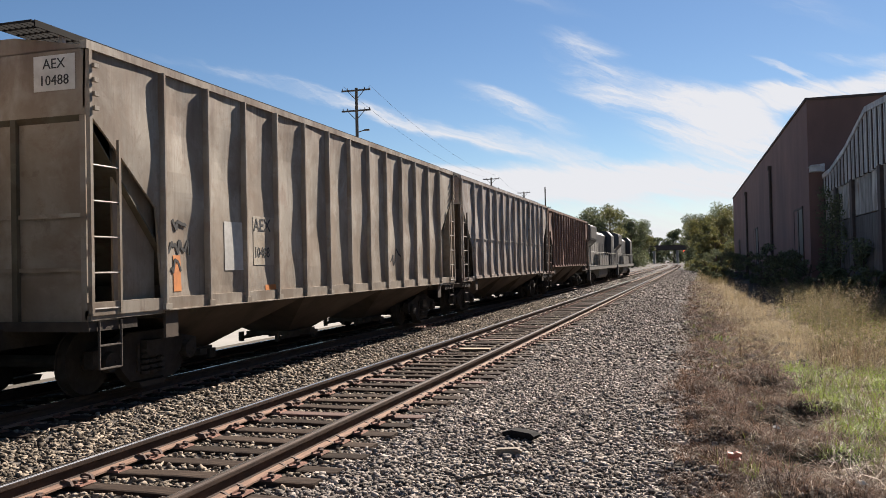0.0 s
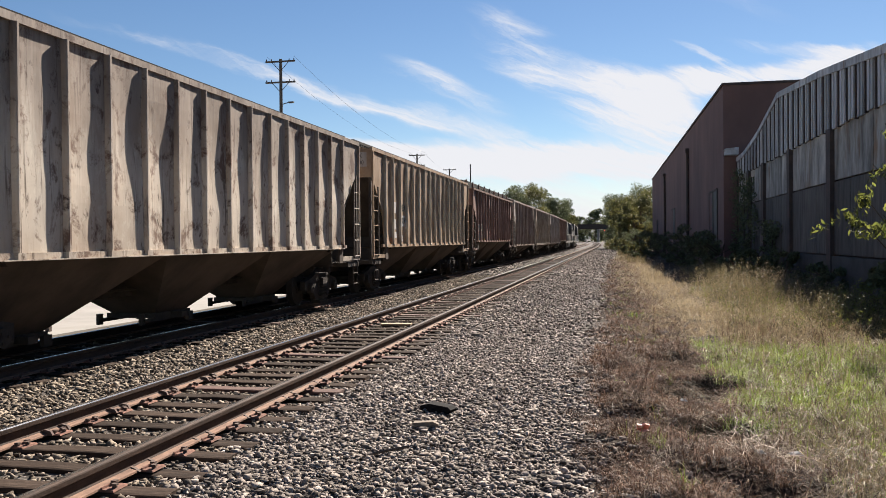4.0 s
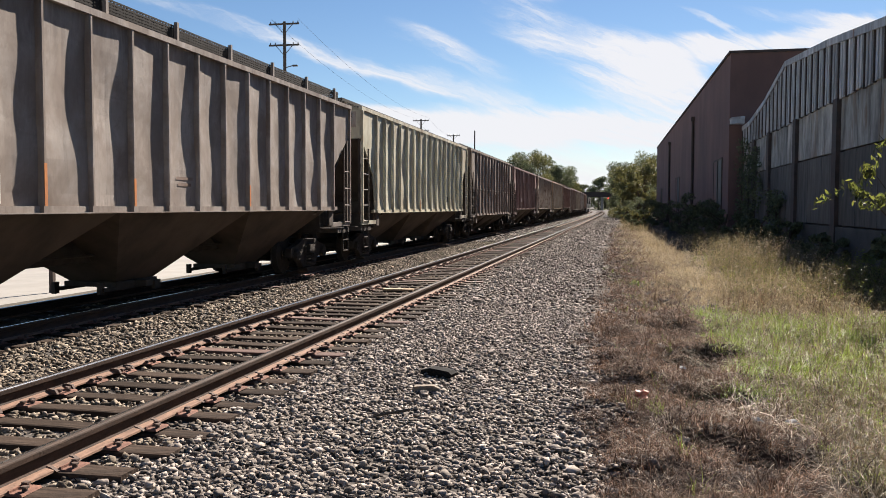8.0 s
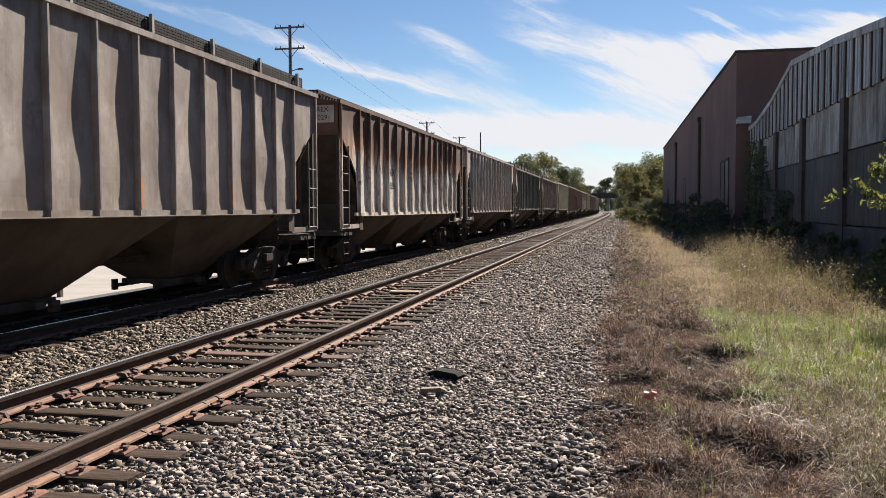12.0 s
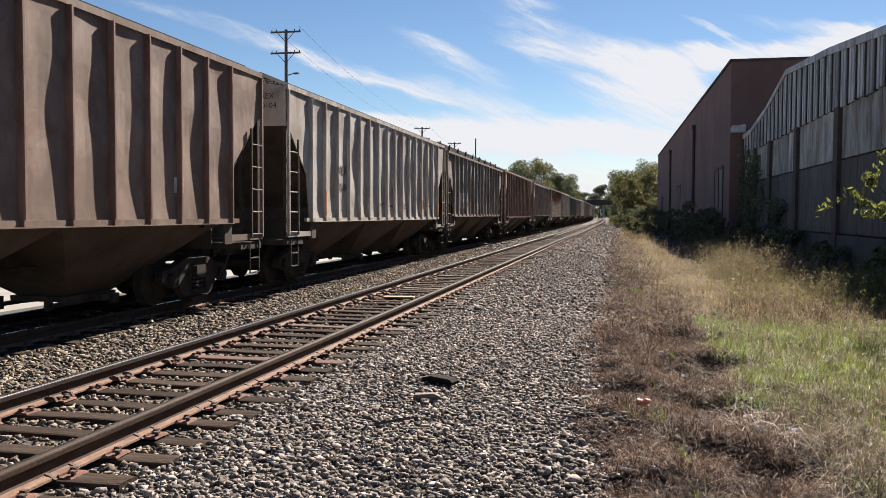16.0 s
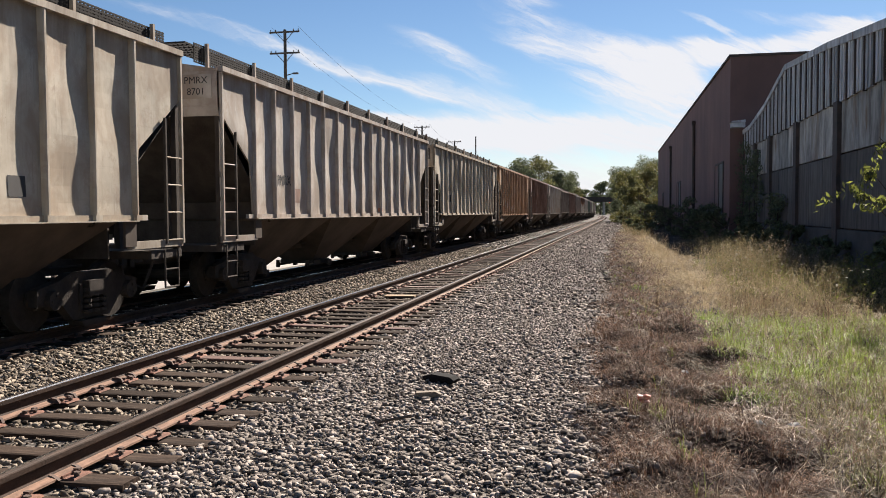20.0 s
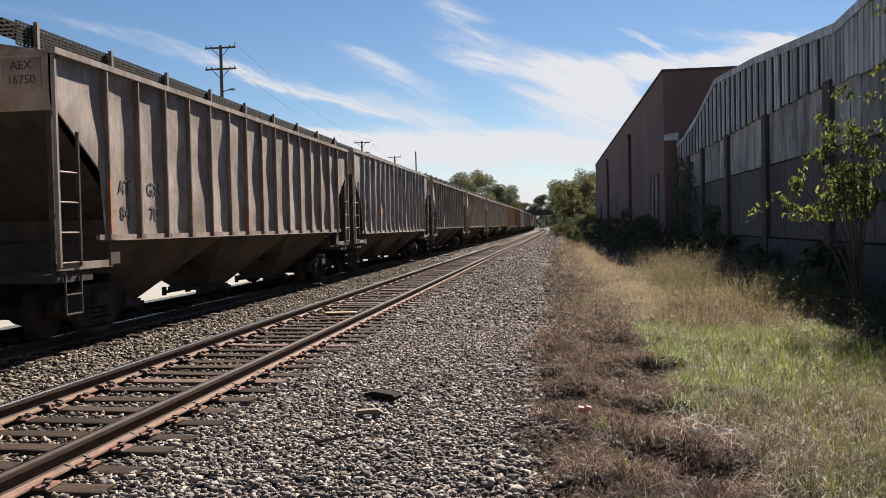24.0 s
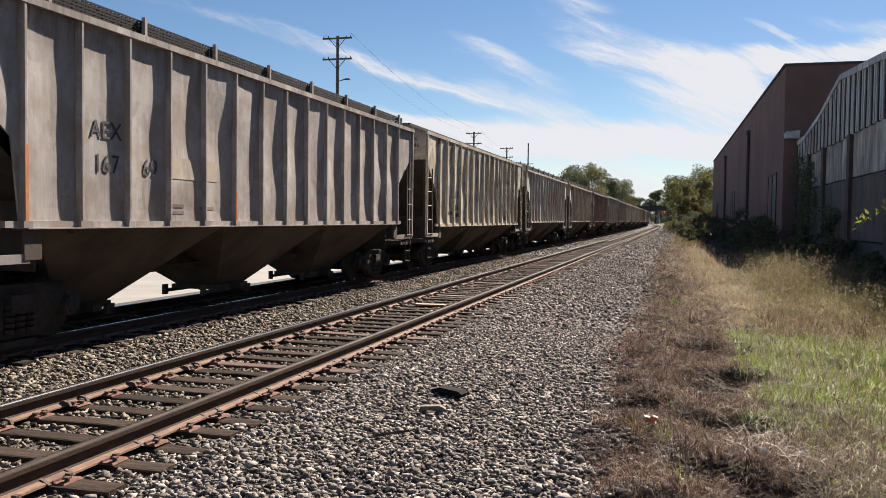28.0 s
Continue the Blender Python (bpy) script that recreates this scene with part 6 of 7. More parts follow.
def make_trees():
    r = random.Random(9)
    # left of the line, far ahead
    for x, y, h, w, m in ((-25, 232, 17, 15, M_LEAF), (-19, 240, 18, 13, M_LEAF_AUT), (-14.5, 262, 15, 11, M_LEAF), (-31, 245, 15, 13, M_LEAF), (-15.5, 300, 16, 12, M_LEAF), (-22, 250, 19, 14, M_LEAF), (-17, 278, 17, 12, M_LEAF), (-28, 262, 17, 15, M_LEAF),
                          (-16, 340, 13, 12, M_LEAF_AUT), (-38, 260, 13, 13, M_LEAF), (-21, 380, 14, 13, M_LEAF), (-47, 275, 11, 12, M_LEAF)):
        tree(x, y, h, w, r.randrange(999), m, leaves=6500, size=0.28)
    # right of the line, beyond the brick wall
    for x, y, h, w, m in ((5.2, 150, 9.5, 7, M_LEAF_AUT), (8.0, 146, 10.5, 8, M_LEAF_AUT), (5.0, 170, 10.5, 8, M_LEAF), (9.0, 178, 13.0, 10, M_LEAF), (4.4, 196, 12.0, 9, M_LEAF),
                          (10, 205, 15.5, 12, M_LEAF), (4.4, 225, 13.5, 9, M_LEAF), (8.5, 250, 16, 11, M_LEAF), (4.0, 285, 14, 10, M_LEAF), (14, 160, 12.5, 10, M_LEAF), (6.6, 135, 6.0, 6, M_LEAF_AUT)):
        tree(x, y, h, w, r.randrange(999), m, leaves=6200, size=0.19, base=0.05)
    # wooded rise behind the bridge
    for k in range(12):
        x = bend(600) - 45 + 9 * k + r.uniform(-2, 2)
        tree(x, 560 + r.uniform(-20, 40), 19 + r.uniform(-4, 5), 16, r.randrange(999), M_LEAF, leaves=3000, size=0.65)
    # undergrowth below the trees, and the woods that close the view
    for name, n, size, box, seed in (("undergrowth", 12000, 0.24, (-44, -11, 225, 330, 0.2, 4.2), 51), ("undergrowth", 8000, 0.17, (4.2, 13, 138, 300, 0.2, 3.6), 52),
                                     ("far_woods", 22000, 0.9, (-170, 130, 520, 640, 0, 13), 53), ("far_woods", 5000, 0.8, (-120, -46, 230, 420, 0, 9), 54)):
        g = np.random.default_rng(seed)
        c = np.stack([g.uniform(box[0], box[1], 160), g.uniform(box[2], box[3], 160), g.uniform(box[4], box[5], 160)], 1)
        c[:, 0] += [min(0.0, bend(float(q))) for q in c[:, 1]]
        v, f = leaf_cloud(c, g.uniform(2.0, 4.5, 160) * (box[5] / 5.0) ** 0.6, n, size, seed)
        tagged(soup(name, v, f, M_LEAF), label="dense dark green undergrowth below the trees" if name == "undergrowth" else "distant dark green woods behind the bridge", category="woods")
    # dark bushes at the foot of the walls
    for x, y, h, w in ((8.9, 62, 3.0, 4.0), (8.6, 70, 2.4, 4.0), (8.2, 84, 2.8, 4.5), (9.1, 54, 2.6, 2.4), (7.6, 98, 3.0, 4.5), (7.0, 112, 3.5, 5.0), (9.2, 48, 2.2, 2.4), (6.6, 126, 3.6, 5), (9.9, 40, 1.6, 2.2), (9.9, 33.5, 1.5, 2.0), (10.0, 27.5, 1.3, 1.8), (10.0, 21.5, 1.4, 1.6)):
        tree(x, y, h, w, r.randrange(999), M_LEAF, leaves=2600, size=0.08, base=0.0, label="dark green bush at the foot of the wall", name="bush")
    # low sunlit scrub where the verge meets the trees
    for x, y, h, w, m in ((5.0, 104, 2.2, 3.4, M_LEAF_AUT), (5.5, 93, 1.7, 2.6, M_LEAF), (4.7, 118, 2.3, 3.2, M_LEAF), (5.7, 84, 1.5, 2.2, M_LEAF_AUT), (4.4, 131, 2.6, 3.4, M_LEAF_AUT), (5.2, 76, 1.0, 1.8, M_LEAF)):
        tree(x, y, h, w, r.randrange(999), m, leaves=2200, size=0.085, base=0.0, label="low yellow-green scrub at the edge of the verge", name="bush")


make_trees()


def make_ivy():
    r = random.Random(2)
    for y, z0, z1, w in ((49.2, 0, 5.6, 1.5), (46.6, 0, 4.6, 1.2), (44.3, 0.5, 5.0, 1.0), (38.6, 0, 2.6, 1.2)):
        t = tagged(new("ivy"), label="dark ivy climbing the shed wall", category="climbing plant", group="ivy on the shed wall")
        t.location = (10.35, y, -0.2)
        part("stem", Build().tube((0, 0, 0), (0.1, 0.2, z1), 0.03, 5), M_BARK, t)
        cs = [(r.uniform(-0.1, 0.15), r.uniform(-w, w), z0 + (z1 - z0) * (i + 0.5) / 16) for i in range(16)]
        v, f = leaf_cloud(cs, [r.uniform(0.25, 0.5) for _ in cs], 1500, 0.07, r.randrange(99))
        soup("foliage", v, f, M_LEAF, t, kind="")


make_ivy()


def make_sapling():
    """The leafy saplings in front of the shed: long drooping leaves along spreading limbs."""
    for sx, sy, seed, mat, per, ends in (
            (8.75, 15.2, 3, M_LEAF_LIT, 300, ((-1.35, -0.1, 2.45), (-1.05, 0.2, 2.75), (-0.85, 0.0, 3.25), (-0.60, 0.2, 3.95), (-0.45, -0.2, 3.4), (-0.1, 0.1, 4.35), (0.15, 0.2, 3.9), (0.2, -0.1, 3.3), (-0.3, 0.2, 2.8), (0.3, 0.1, 2.5), (-0.7, 0.3, 2.2))),
            (9.55, 15.0, 4, M_LEAF_LIT, 220, ((-0.45, 0.0, 4.7), (-0.2, 0.1, 5.5), (0.1, -0.1, 5.1), (0.3, 0.2, 4.4), (-0.1, 0.2, 4.0), (0.5, 0.0, 4.9), (0.2, 0.1, 3.5), (-0.35, -0.2, 3.4))),
            (10.0, 13.0, 6, M_SHADE_LEAF, 120, ((-0.4, 0.2, 2.9), (0.0, 0.1, 3.8), (0.2, -0.2, 3.2), (-0.3, -0.3, 2.2), (0.1, 0.4, 2.5)))):
        r = random.Random(seed)
        rng = np.random.default_rng(seed)
        t = tagged(new("sapling"), label="thin sapling with drooping sunlit yellow-green leaves before the shed", category="tree", group="saplings by the shed")
        t.location = (sx, sy, level(sx, sy) - 0.05)
        leaves = []
        for e in ends:
            e = Vector(e)
            path = []
            for i in range(8):
                u = i / 7
                bow = math.sin(math.pi * u) * 0.10
                path.append(Vector((e.x * u ** 1.6 + r.uniform(-1, 1) * bow * 0.4, e.y * u ** 1.5, e.z * (1 - (1 - u) ** 1.25) + bow)))
            part("stem", limb(path, 0.018, 0.005), M_BARK, t)
            sprays = [(1 - 0.60 * rng.random(), Vector(rng.normal(0, 0.17, 3))) for _ in range(9)]
            for _ in range(per):
                u, out = sprays[rng.integers(9)]
                k = min(6, int(u * 7))
                reach = rng.random()
                c = path[k].lerp(path[k + 1], u * 7 - k) + out * (0.3 + reach) + Vector((0, 0, -0.16 * reach)) + Vector(rng.normal(0, 0.05, 3))
                if c.z > 2.0:
                    leaves.append((c.x, c.y, c.z))
        c = rng.permutation(np.array(leaves))
        n = len(c)
        a = rng.normal(0, 0.55, (n, 3)) + np.array((0, 0, -0.75))
        a /= np.linalg.norm(a, axis=1)[:, None]
        b = np.cross(a, rng.normal(size=(n, 3)))
        b /= np.linalg.norm(b, axis=1)[:, None]
        l = rng.uniform(0.035, 0.075, n)[:, None]
        v = np.stack([c - a * l, c + b * l * 0.34 - a * l * 0.1, c + a * l, c - b * l * 0.34 - a * l * 0.1], 1).reshape(-1, 3)
        # two fifths of the leaves take the dark copy, as if shaded; the rest stay lit
        cut = n * 2 // 5
        soup("foliage", v[:4 * cut], np.arange(4 * cut).reshape(cut, 4), M_SHADE_LEAF, t, kind="")
        soup("foliage", v[4 * cut:], np.arange(4 * (n - cut)).reshape(n - cut, 4), mat, t, kind="")


make_sapling()


def blades(name, tufts, per, seed, place, height, width, spread, lean, mat, label, curl=1.0):
    """Grass in tufts: narrow bent blades that lean out from the middle of each tuft."""
    rng = np.random.default_rng(seed)
    tx, ty = place(rng, tufts)
    n = len(tx) * per
    k = np.repeat(np.arange(len(tx)), per)
    drift = np.array([noise.noise(Vector((i * 1.7, j * 1.7, 8.0))) + 0.7 * noise.noise(Vector((i * 4.3, j * 4.3, 3.0))) for i, j in zip(tx, ty)])
    big = (rng.uniform(0.55, 1.3, len(tx)) * np.clip(1.0 + 0.9 * drift, 0.3, 1.9))[k]
    a = rng.uniform(0, 6.283, n)
    off = spread * np.sqrt(rng.random(n)) * big
    x, y = tx[k] + np.cos(a) * off, ty[k] + np.sin(a) * off
    z = np.array([level(float(i), float(j)) for i, j in zip(tx, ty)])[k] - 0.015
    a = a + rng.normal(0, 0.7, n)
    h = rng.uniform(*height, n) * big
    l = rng.uniform(*lean, n)
    d = np.stack([np.cos(a), np.sin(a)], 1)
    w = np.stack([-np.sin(a), np.cos(a)], 1) * (rng.uniform(*width, n) / 2)[:, None]
    p = np.stack([x, y], 1)
    mid, tip = p + d * (h * np.sin(l) * 0.45)[:, None], p + d * (h * np.sin(l * 1.25))[:, None]
    zm, zt = z + h * 0.58 * np.cos(l * 0.8), z + h * np.maximum(0.05, np.cos(np.minimum(1.5, l * (1 + 0.3 * curl))))
    v = np.stack([np.c_[p - w, z], np.c_[p + w, z], np.c_[mid + w * 0.8, zm], np.c_[mid - w * 0.8, zm], np.c_[tip, zt]], 1)
    i = 5 * np.arange(n)[:, None]
    tri = np.concatenate([i + np.array([[0, 1, 2]]), i + np.array([[0, 2, 3]]), i + np.array([[3, 2, 4]])])
    tagged(soup(name, v.reshape(-1, 3), tri, mat), label=label, category="grass")
    return tip, zt


def field(x0, x1, y0, y1, ragged=0.5, power=1.0, gaps=0.0, scale=0.8, far_edge=0.5):
    """Places in a strip with ragged edges, thinned to clumps where gaps is above zero."""
    def place(rng, n):
        x, y = rng.uniform(x0 - ragged, x1 + ragged, n), y0 + (y1 - y0) * rng.random(n) ** power
        wave = np.array([noise.noise(Vector((i * scale, j * scale, x0 + y0))) for i, j in zip(x, y)])
        fine = np.array([noise.noise(Vector((i * 2.7, j * 2.7, x0 - y0))) for i, j in zip(x, y)])
        inside = np.minimum(np.minimum(x - x0, x1 - x) / ragged, np.minimum(y - y0, y1 - y) / far_edge)
        keep = (wave + 0.5 * fine + 0.9 * np.clip(inside, -1, 1) > gaps + rng.normal(0, 0.15, n))
        for hx, hy, r, depth in HOLLOWS:
            keep &= (((x - hx) / r) ** 2 + ((y - hy) / (0.85 * r)) ** 2 > rng.uniform(0.6, 1.3, n)) | (rng.random(n) < 0.10)
        return x[keep], y[keep]
    return place


def tangle(name, count, seed, place, length, width, rise, mat, label, sag=0.0):
    """Thin bent stems that lie across one another in every direction."""
    rng = np.random.default_rng(seed)
    x, y = place(rng, count)
    n = len(x)
    z = np.array([level(float(i), float(j)) for i, j in zip(x, y)])
    a = rng.uniform(0, 6.283, n)
    l, arc, up = rng.uniform(*length, n), rng.uniform(*rise, n), rng.normal(0, 0.28, n)
    side, lift = rng.normal(0, 0.35, n), rng.uniform(0.0, 0.05, n)
    t = np.linspace(0, 1, 4)[None, :]
    al, ac = (t - 0.5) * l[:, None], side[:, None] * l[:, None] * (t - 0.5) ** 2 * 2
    px = x[:, None] + np.cos(a)[:, None] * al - np.sin(a)[:, None] * ac
    py = y[:, None] + np.sin(a)[:, None] * al + np.cos(a)[:, None] * ac
    pz = z[:, None] + lift[:, None] + arc[:, None] * 4 * t * (1 - t) + np.abs(up * l)[:, None] * t
    w = rng.uniform(*width, n)[:, None] / 2 * np.array([[1.0, 0.9, 0.7, 0.25]])
    tilt = rng.uniform(-0.8, 0.8, n)[:, None]
    ox, oy, oz = -np.sin(a)[:, None] * w * np.cos(tilt), np.cos(a)[:, None] * w * np.cos(tilt), w * np.sin(tilt)
    v = np.stack([np.stack([px - ox, py - oy, pz - oz], 2), np.stack([px + ox, py + oy, pz + oz], 2)], 2).reshape(-1, 3)
    i = 8 * np.arange(n)[:, None]
    f = np.concatenate([i + np.array([[2 * k, 2 * k + 1, 2 * k + 3, 2 * k + 2]]) for k in range(3)])
    tagged(soup(name, v, f, mat), label=label, category="grass")


def weed_stand(name, plants, seed, place, height, leaf, spread, stem_mat, leaf_mat, label, leaves=14, low=0.2):
    """Upright stems with small leaves and seeds all the way up."""
    rng = np.random.default_rng(seed)
    x, y = place(rng, plants)
    n = len(x)
    z = np.array([level(float(i), float(j)) for i, j in zip(x, y)])
    h = rng.uniform(*height, n) * (0.75 + 0.5 * np.array([0.5 + 0.5 * noise.noise(Vector((i * 0.7, j * 0.7, 3))) for i, j in zip(x, y)]))
    lean = rng.normal(0, 0.16, (n, 2)) * h[:, None]
    a = rng.uniform(0, 3.14, n)
    w = np.stack([np.cos(a), np.sin(a)], 1) * 0.0024
    p = np.stack([x, y], 1)
    v = np.stack([np.c_[p - w, z], np.c_[p + w, z], np.c_[p + lean * 0.5 + w, z + h * 0.6], np.c_[p + lean * 0.5 - w, z + h * 0.6], np.c_[p + lean, z + h]], 1)
    i = 5 * np.arange(n)[:, None]
    tri = np.concatenate([i + np.array([[0, 1, 2]]), i + np.array([[0, 2, 3]]), i + np.array([[3, 2, 4]])])
    tagged(soup(name, v.reshape(-1, 3), tri, stem_mat), label=label, category="weeds")
    k = np.repeat(np.arange(n), leaves)
    t = low + (1.02 - low) * rng.random(len(k))
    c = np.c_[p[k] + lean[k] * (t ** 1.3)[:, None], z[k] + h[k] * t]
    c += rng.normal(0, 1, c.shape) * (spread * (1.25 - t))[:, None] * (1, 1, 0.7)
    m = len(c)
    q, r = rng.normal(size=(m, 3)), rng.normal(size=(m, 3))
    size = rng.uniform(*leaf, m)
    q *= (size / np.linalg.norm(q, axis=1))[:, None]
    r *= (size * 0.33 / np.linalg.norm(r, axis=1))[:, None]
    v = np.stack([c - q, c + r, c + q, c - r], 1).reshape(-1, 3)
    tagged(soup(name + "_leaves", v, np.arange(4 * m).reshape(m, 4), leaf_mat), label="small leaves and seed heads of the weeds", category="weeds")


def make_grass():
    dead, green, straw, weed, thatch = M_DEAD, M_GREEN, M_STRAW, M_WEED, M_THATCH
    # trampled dead growth beside the ballast: a broken mat of fallen stems, tufts, pale stalks on top
    tangle("dead_grass_mat", 34000, 31, field(3.4, 5.2, 2.8, 14, 0.5, 0.9, 0.20, 1.9), (0.06, 0.22), (0.003, 0.007), (0.0, 0.07), dead, "matted dead brown grass")
    tangle("dead_grass_mat", 9000, 32, field(3.3, 5.2, 13, 30, 0.5, 1.2, 0.38, 1.3), (0.12, 0.36), (0.006, 0.013), (0.0, 0.09), dead, "matted dead brown grass")
    tangle("fallen_stalks", 8000, 33, field(3.6, 5.4, 2.8, 15, 0.5, 0.9, 0.40, 1.9), (0.06, 0.26), (0.003, 0.006), (0.01, 0.08), thatch, "pale fallen stalks on the dead grass")
    blades("dead_clumps", 1700, 24, 14, field(3.45, 5.2, 2.9, 14, 0.4, 0.9, 0.36, 2.4), (0.06, 0.24), (0.003, 0.007), 0.08, (0.3, 1.3), dead, "clumps of dead reddish-brown stems")
    blades("dead_clumps", 1200, 18, 2, field(3.2, 5.3, 13, 34, 0.6, 1.2, 0.5, 1.2), (0.07, 0.26), (0.006, 0.012), 0.13, (0.4, 1.3), dead, "clumps of dead reddish-brown stems")
    tangle("pulled_roots", 700, 46, field(4.6, 5.3, 7.2, 9.4, 0.2, 1.0, 0.1, 1.9), (0.15, 0.5), (0.005, 0.011), (0.02, 0.12), thatch, "pale uprooted stalks round the hollows")
    blades("green_tufts", 60, 16, 13, field(3.5, 5.0, 5.2, 14, 0.3, 1.0, 0.45), (0.06, 0.22), (0.003, 0.007), 0.05, (0.1, 0.9), green, "single green tufts in the dead grass")
    blades("green_tufts", 7, 22, 68, lambda rng, k: (4.0 + rng.normal(0, 0.05, k), 8.15 + rng.normal(0, 0.06, k)), (0.10, 0.24), (0.004, 0.008), 0.04, (0.1, 0.8), green, "fresh green tuft by the wrapper")
    # the green patch, and the mix of straw, olive and brown round it
    blades("green_grass", 3600, 20, 3, field(5.05, 8.4, 9.0, 15.8, 0.35, 1.0, 0.12, 2.6, 0.9), (0.07, 0.24), (0.004, 0.010), 0.085, (0.2, 1.5), green, "bright green tufted grass")
    blades("green_grass", 2300, 17, 4, field(5.4, 9.4, 3.4, 10.5, 0.5, 1.0, 0.34, 2.2), (0.06, 0.22), (0.003, 0.008), 0.085, (0.2, 1.3), green, "green grass mixed with straw")
    tangle("bent_stalks", 9000, 34, field(5.1, 9.4, 3.2, 15.6, 0.3, 1.0, 0.20, 1.4), (0.12, 0.40), (0.003, 0.006), (0.03, 0.18), thatch, "pale bent stalks in the grass")
    tangle("brown_stalks", 9000, 35, field(5.1, 9.4, 3.0, 15.6, 0.3, 1.0, 0.45, 1.1), (0.12, 0.36), (0.003, 0.007), (0.02, 0.18), dead, "brown stalks in the grass")
    tangle("dry_grass", 13000, 39, field(5.2, 9.2, 2.8, 9.6, 0.4, 1.0, 0.1, 2.0), (0.10, 0.32), (0.003, 0.006), (0.03, 0.18), M_OLIVE, "short olive and straw grass")
    blades("dry_tufts", 1500, 18, 40, field(5.25, 8.8, 2.8, 9.8, 0.4, 1.0, 0.25, 2.4), (0.08, 0.30), (0.003, 0.006), 0.11, (0.3, 1.3), M_OLIVE, "olive tufts of drying grass")
    weed_stand("thin_weeds", 900, 36, field(5.4, 9.2, 3.4, 14.5, 0.4, 1.0, 0.40, 1.1), (0.18, 0.50), (0.008, 0.016), 0.05, straw, M_OLIVE, "thin olive weeds in the grass", 10)
    weed_stand("leafy_weeds", 900, 38, field(5.2, 9.0, 4.0, 15.4, 0.4, 1.0, 0.45, 1.6), (0.14, 0.36), (0.012, 0.024), 0.06, green, green, "low green leafy weeds", 10)
    # straw along the line further on
    blades("straw_grass", 1900, 14, 6, field(4.5, 6.2, 16, 42, 0.6, 1.2, 0.30, 1.3, 3.0), (0.08, 0.30), (0.006, 0.012), 0.16, (0.2, 1.3), straw, "straw-coloured grass")
    tangle("straw_mat", 5200, 37, field(4.4, 6.8, 15, 36, 0.6, 1.0, 0.2, 1.2, 3.0), (0.2, 0.5), (0.006, 0.012), (0.02, 0.16), straw, "bent straw along the line")
    blades("straw_grass", 1500, 15, 7, field(4.6, 6.3, 34, 90, 0.5, 1.1, 0.25, 0.6, 4.0), (0.10, 0.36), (0.010, 0.022), 0.3, (0.2, 1.3), straw, "pale dry grass along the line")
    weed_stand("pale_weeds", 160, 47, field(5.0, 6.4, 24, 60, 0.5, 1.0, 0.4, 0.7, 3.0), (0.4, 0.9), (0.016, 0.035), 0.05, weed, thatch, "single tall seeding stems in the straw", 12, 0.5)
    # weeds before the shed: low and ragged in front, taller behind
    tangle("straw_mat", 6000, 49, field(5.6, 9.6, 14.6, 24, 0.5, 1.0, 0.15, 1.1, 1.5), (0.2, 0.5), (0.005, 0.010), (0.03, 0.22), straw, "bent straw under the weeds")
    weed_stand("low_weeds", 1500, 41, field(5.6, 9.9, 14.8, 19.5, 0.7, 1.0, 0.30, 1.3, 2.0), (0.14, 0.45), (0.012, 0.026), 0.08, straw, M_OLIVE, "ragged olive-brown weeds before the shed", 16, 0.1)
    weed_stand("tall_weeds", 1500, 42, field(6.2, 10.2, 18.5, 26, 0.7, 1.0, 0.30, 0.9, 2.0), (0.25, 0.75), (0.016, 0.034), 0.09, weed, M_OLIVE, "tall weeds before the shed", 18, 0.1)
    weed_stand("tall_weeds", 1300, 50, field(6.5, 10.3, 24, 34, 0.7, 1.0, 0.25, 0.6, 2.0), (0.3, 1.0), (0.02, 0.042), 0.10, weed, M_OLIVE, "tall weeds further on before the shed", 18, 0.1)
    weed_stand("green_weeds", 800, 48, field(5.8, 9.9, 15.5, 30, 0.6, 1.0, 0.45, 0.8, 2.0), (0.2, 0.7), (0.018, 0.036), 0.09, weed, M_LEAF_LIT, "leafy green weeds among the straw", 16, 0.1)
    weed_stand("pale_weeds", 700, 43, field(5.7, 10.0, 16, 32, 0.6, 1.0, 0.45, 1.2, 2.0), (0.3, 0.95), (0.010, 0.022), 0.07, straw, thatch, "pale seeding weeds among the others", 14, 0.5)
    for x, y, r, h, n, m, seed in ((7.15, 25.5, 0.55, (0.7, 1.35), 90, M_OLIVE, 61), (8.3, 24.5, 0.7, (0.6, 1.15), 80, thatch, 62), (6.6, 21.0, 0.4, (0.4, 0.8), 50, M_OLIVE, 63), (9.0, 20.0, 0.6, (0.5, 1.0), 70, M_LEAF_LIT, 64), (7.9, 18.5, 0.5, (0.4, 0.8), 60, M_OLIVE, 65)):
        weed_stand("weed_clump", n, seed, lambda rng, k, x=x, y=y, r=r: (x + rng.normal(0, r * 0.6, k), y + rng.normal(0, r * 0.6, k)), h, (0.016, 0.034), 0.10, weed, m, "bushy weed clump standing above the straw", 30, 0.15)
    blades("brown_stems", 700, 12, 8, field(5.6, 9.0, 14.8, 19, 0.6, 1.0, 0.40, 1.4, 1.5), (0.12, 0.40), (0.005, 0.009), 0.12, (0.05, 0.8), dead, "upright reddish-brown stems")
    # weeds coloured dark to stand for the shade of shed and saplings
    weed_stand("dark_weeds", 1700, 44, field(8.2, 10.4, 11.5, 18.5, 0.6, 1.0, 0.1, 0.9, 1.5), (0.25, 0.8), (0.020, 0.040), 0.10, M_SHADE_LEAF, M_SHADE_LEAF, "tangled weeds by the shed, painted dark green for the shade there", 22, 0.05)
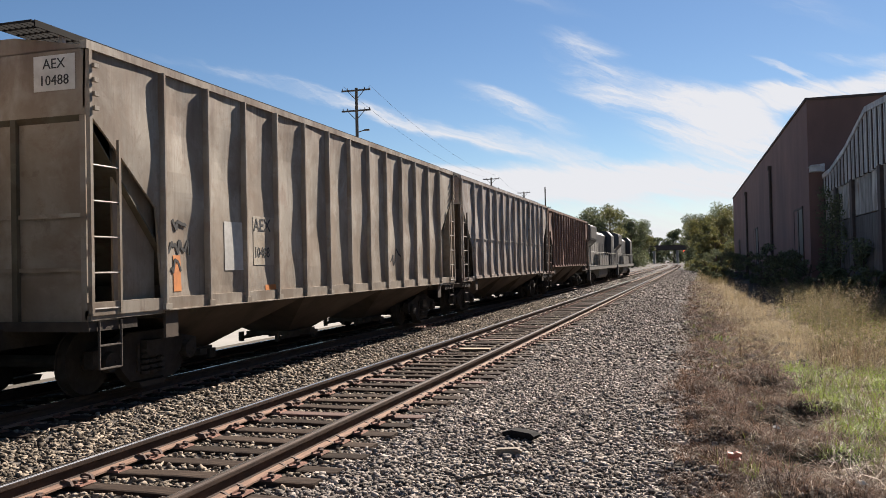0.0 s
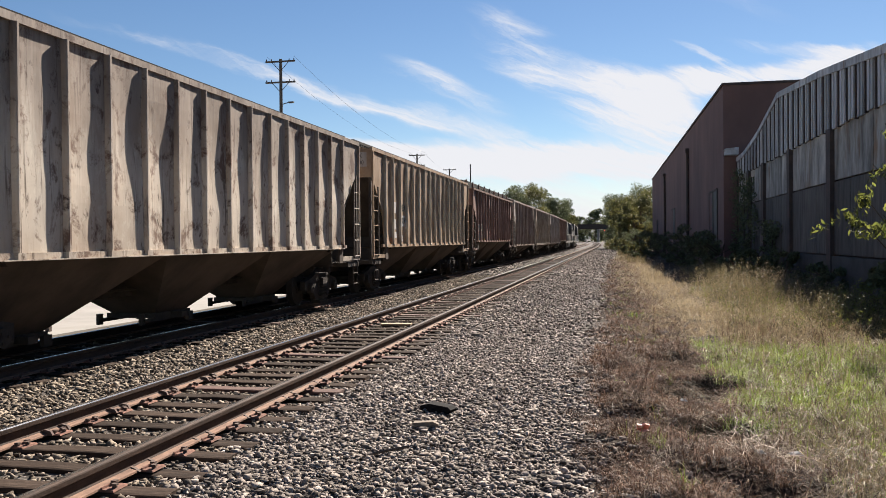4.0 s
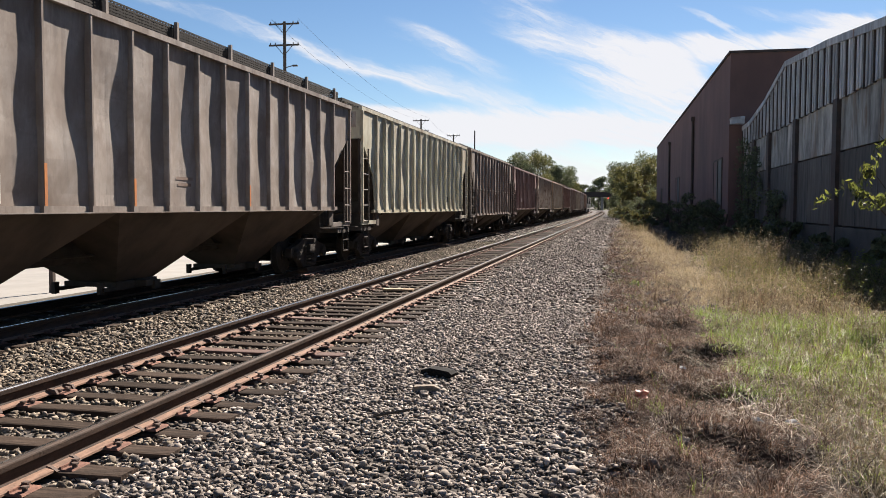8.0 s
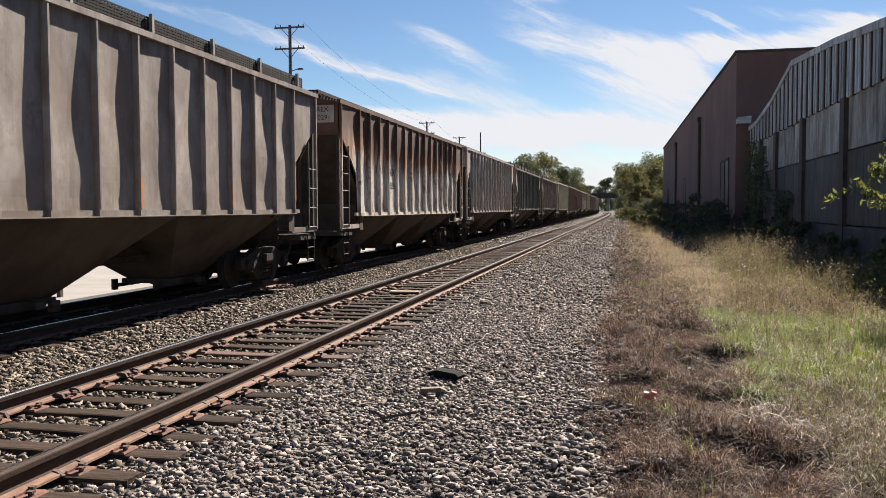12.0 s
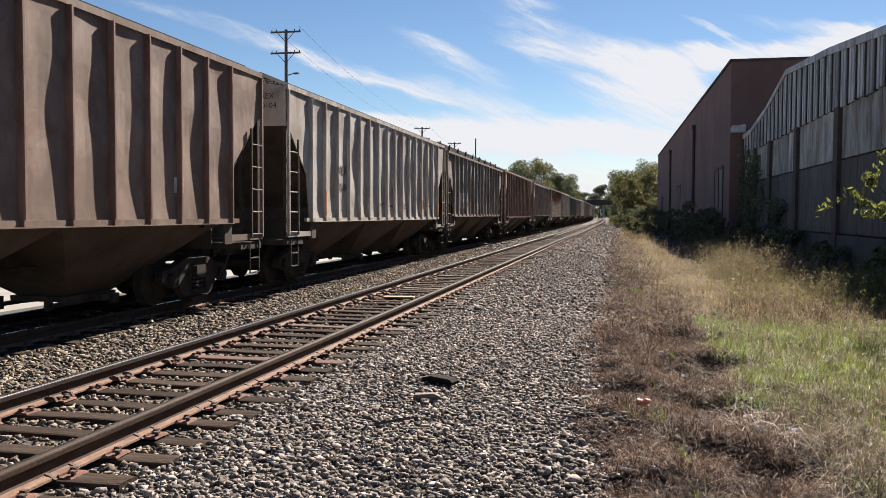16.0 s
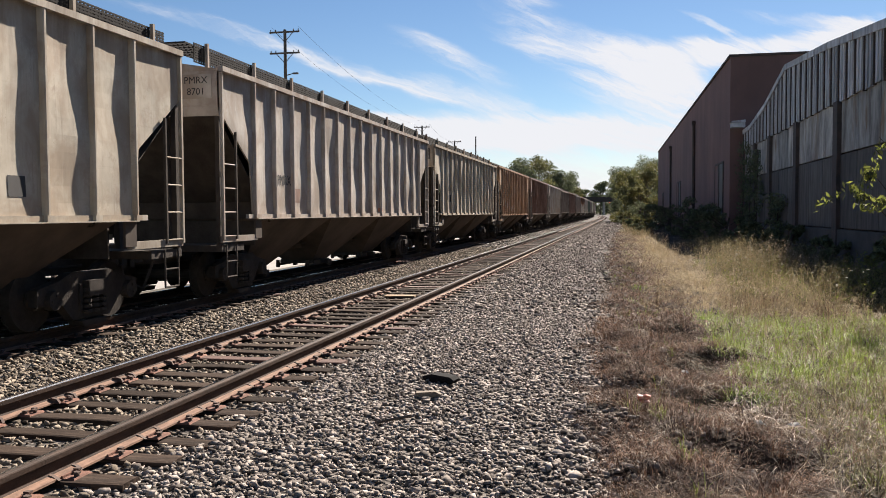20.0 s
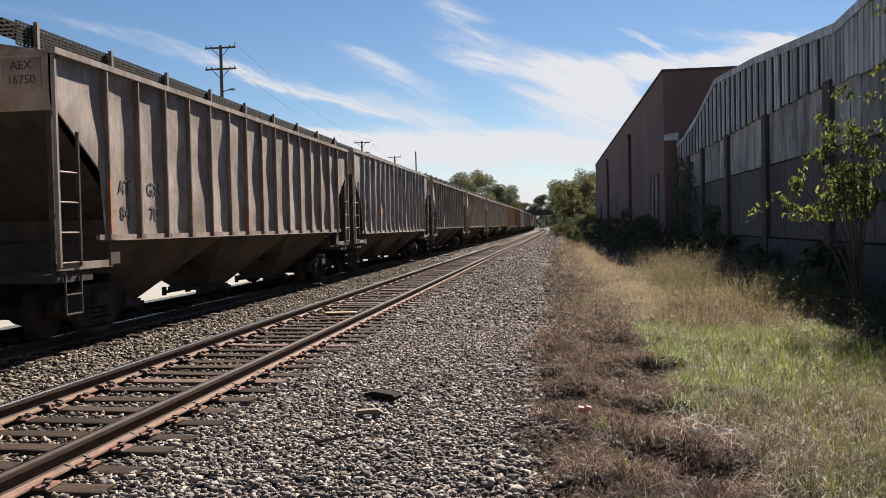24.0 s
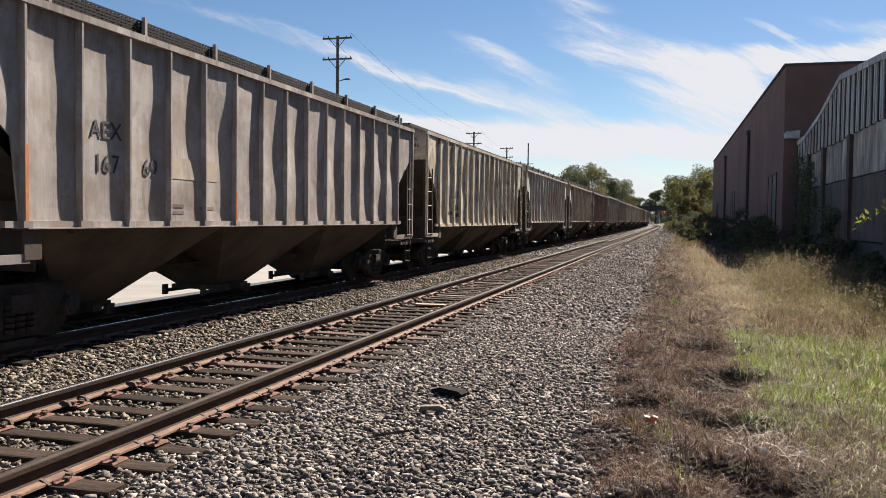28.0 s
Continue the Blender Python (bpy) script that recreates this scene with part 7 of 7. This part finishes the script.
    weed_stand("tall_weeds", 1100, 45, field(7.2, 10.3, 33, 50, 0.8, 1.0, 0.1), (0.4, 0.9), (0.024, 0.05), 0.12, weed, M_OLIVE, "tall weeds by the shed", 14)
    tangle("dead_grass_mat", 5000, 66, field(3.3, 5.0, 28, 75, 0.5, 1.3, 0.15, 0.7, 3.0), (0.2, 0.6), (0.012, 0.024), (0.0, 0.12), dead, "thin dead growth along the path")
    tangle("straw_mat", 2500, 67, field(3.6, 5.2, 28, 90, 0.5, 1.3, 0.3, 0.6, 3.0), (0.2, 0.6), (0.012, 0.024), (0.0, 0.14), straw, "thin straw along the path")
    blades("weeds", 1000, 14, 10, field(4.4, 6.2, 62, 132, 0.5, 1.0, 0.2, 0.3, 4.0), (0.2, 0.6), (0.02, 0.045), 0.35, (0.1, 1.0), weed, "weeds along the line")
    blades("green_grass", 700, 12, 11, field(3.4, 4.7, 14, 70, 0.4, 1.0, 0.45, 0.8), (0.05, 0.16), (0.006, 0.014), 0.12, (0.2, 1.0), green, "thin green grass on the path")


make_grass()


def make_litter():
    t = tagged(part("rubber_block", Build().prism([(-0.17, 0), (0.16, 0), (0.18, 0.04), (0.14, 0.07), (-0.08, 0.09), (-0.19, 0.06)], "y", -0.08, 0.07), M_RUBBER), label="broken black rubber block lying on the ballast", category="debris")
    t.matrix_basis = pose(1.80, 8.8, -0.07, 0, 0, -14)
    t = tagged(part("wood_scrap", Build().prism([(-0.13, 0), (0.11, 0), (0.13, 0.02), (0.07, 0.05), (-0.12, 0.04)], "y", -0.04, 0.04), M_SCRAP), label="pale split wood scrap on the ballast", category="debris")
    t.matrix_basis = pose(1.83, 8.04, -0.06, 0, 0, 10)
    t = tagged(part("wrapper", Build().prism([(-0.06, 0), (0.03, 0), (0.05, 0.03), (0.06, 0.05), (0.01, 0.07), (-0.02, 0.055), (-0.07, 0.065)], "y", -0.012, 0.012).prism([(-0.04, -0.05), (0.05, -0.04), (0.03, 0.05), (-0.03, 0.06)], "z", 0.0, 0.01), M_REDLITTER), label="crumpled red wrapper in dead grass", category="litter")
    t.matrix_basis = pose(3.92, 8.31, level(3.92, 8.31) + 0.13, 25, 0, 15)
    for x, y, s in ((4.42, 9.82, 0.055), (5.13, 7.39, 0.07), (4.84, 7.35, 0.055), (2.58, 7.96, 0.045)):
        b = Build().add([(-s, 0, 0), (0.2 * s, -0.7 * s, 0), (s, 0.1 * s, 0.1 * s), (0.1 * s, 0.8 * s, 0), (-0.2 * s, 0.1 * s, 0.55 * s), (0.5 * s, 0.3 * s, 0.4 * s)], [(0, 1, 4), (1, 5, 4), (1, 2, 5), (2, 3, 5), (3, 4, 5), (3, 0, 4), (0, 3, 2, 1)])
        t = tagged(part("litter", b, M_LITTER), label="small pale scrap of litter", category="litter", group="scraps of litter")
        t.matrix_basis = pose(x, y, level(x, y) + (0.11 if x > 3 else 0.05), 8, 0, 30 * x)
    t = tagged(part("crossing_plank", Build().box(-0.32, 0.32, -0.10, 0.10, 0, 0.03), M_PLANK), label="pale wooden plank between the rails", category="plank")
    t.matrix_basis = pose(-0.81, 16.95, 0.006, 0, 0, 3)
    t = tagged(part("stick", Build().tube((-0.16, 0, 0.02), (0.16, 0.03, 0.05), 0.014, 6), M_BARK), label="short dark stick on the ballast", category="debris")
    t.matrix_basis = pose(1.78, 6.92, -0.06, 0, 0, 25)


make_litter()
make_ties()
make_ballast()
motions()
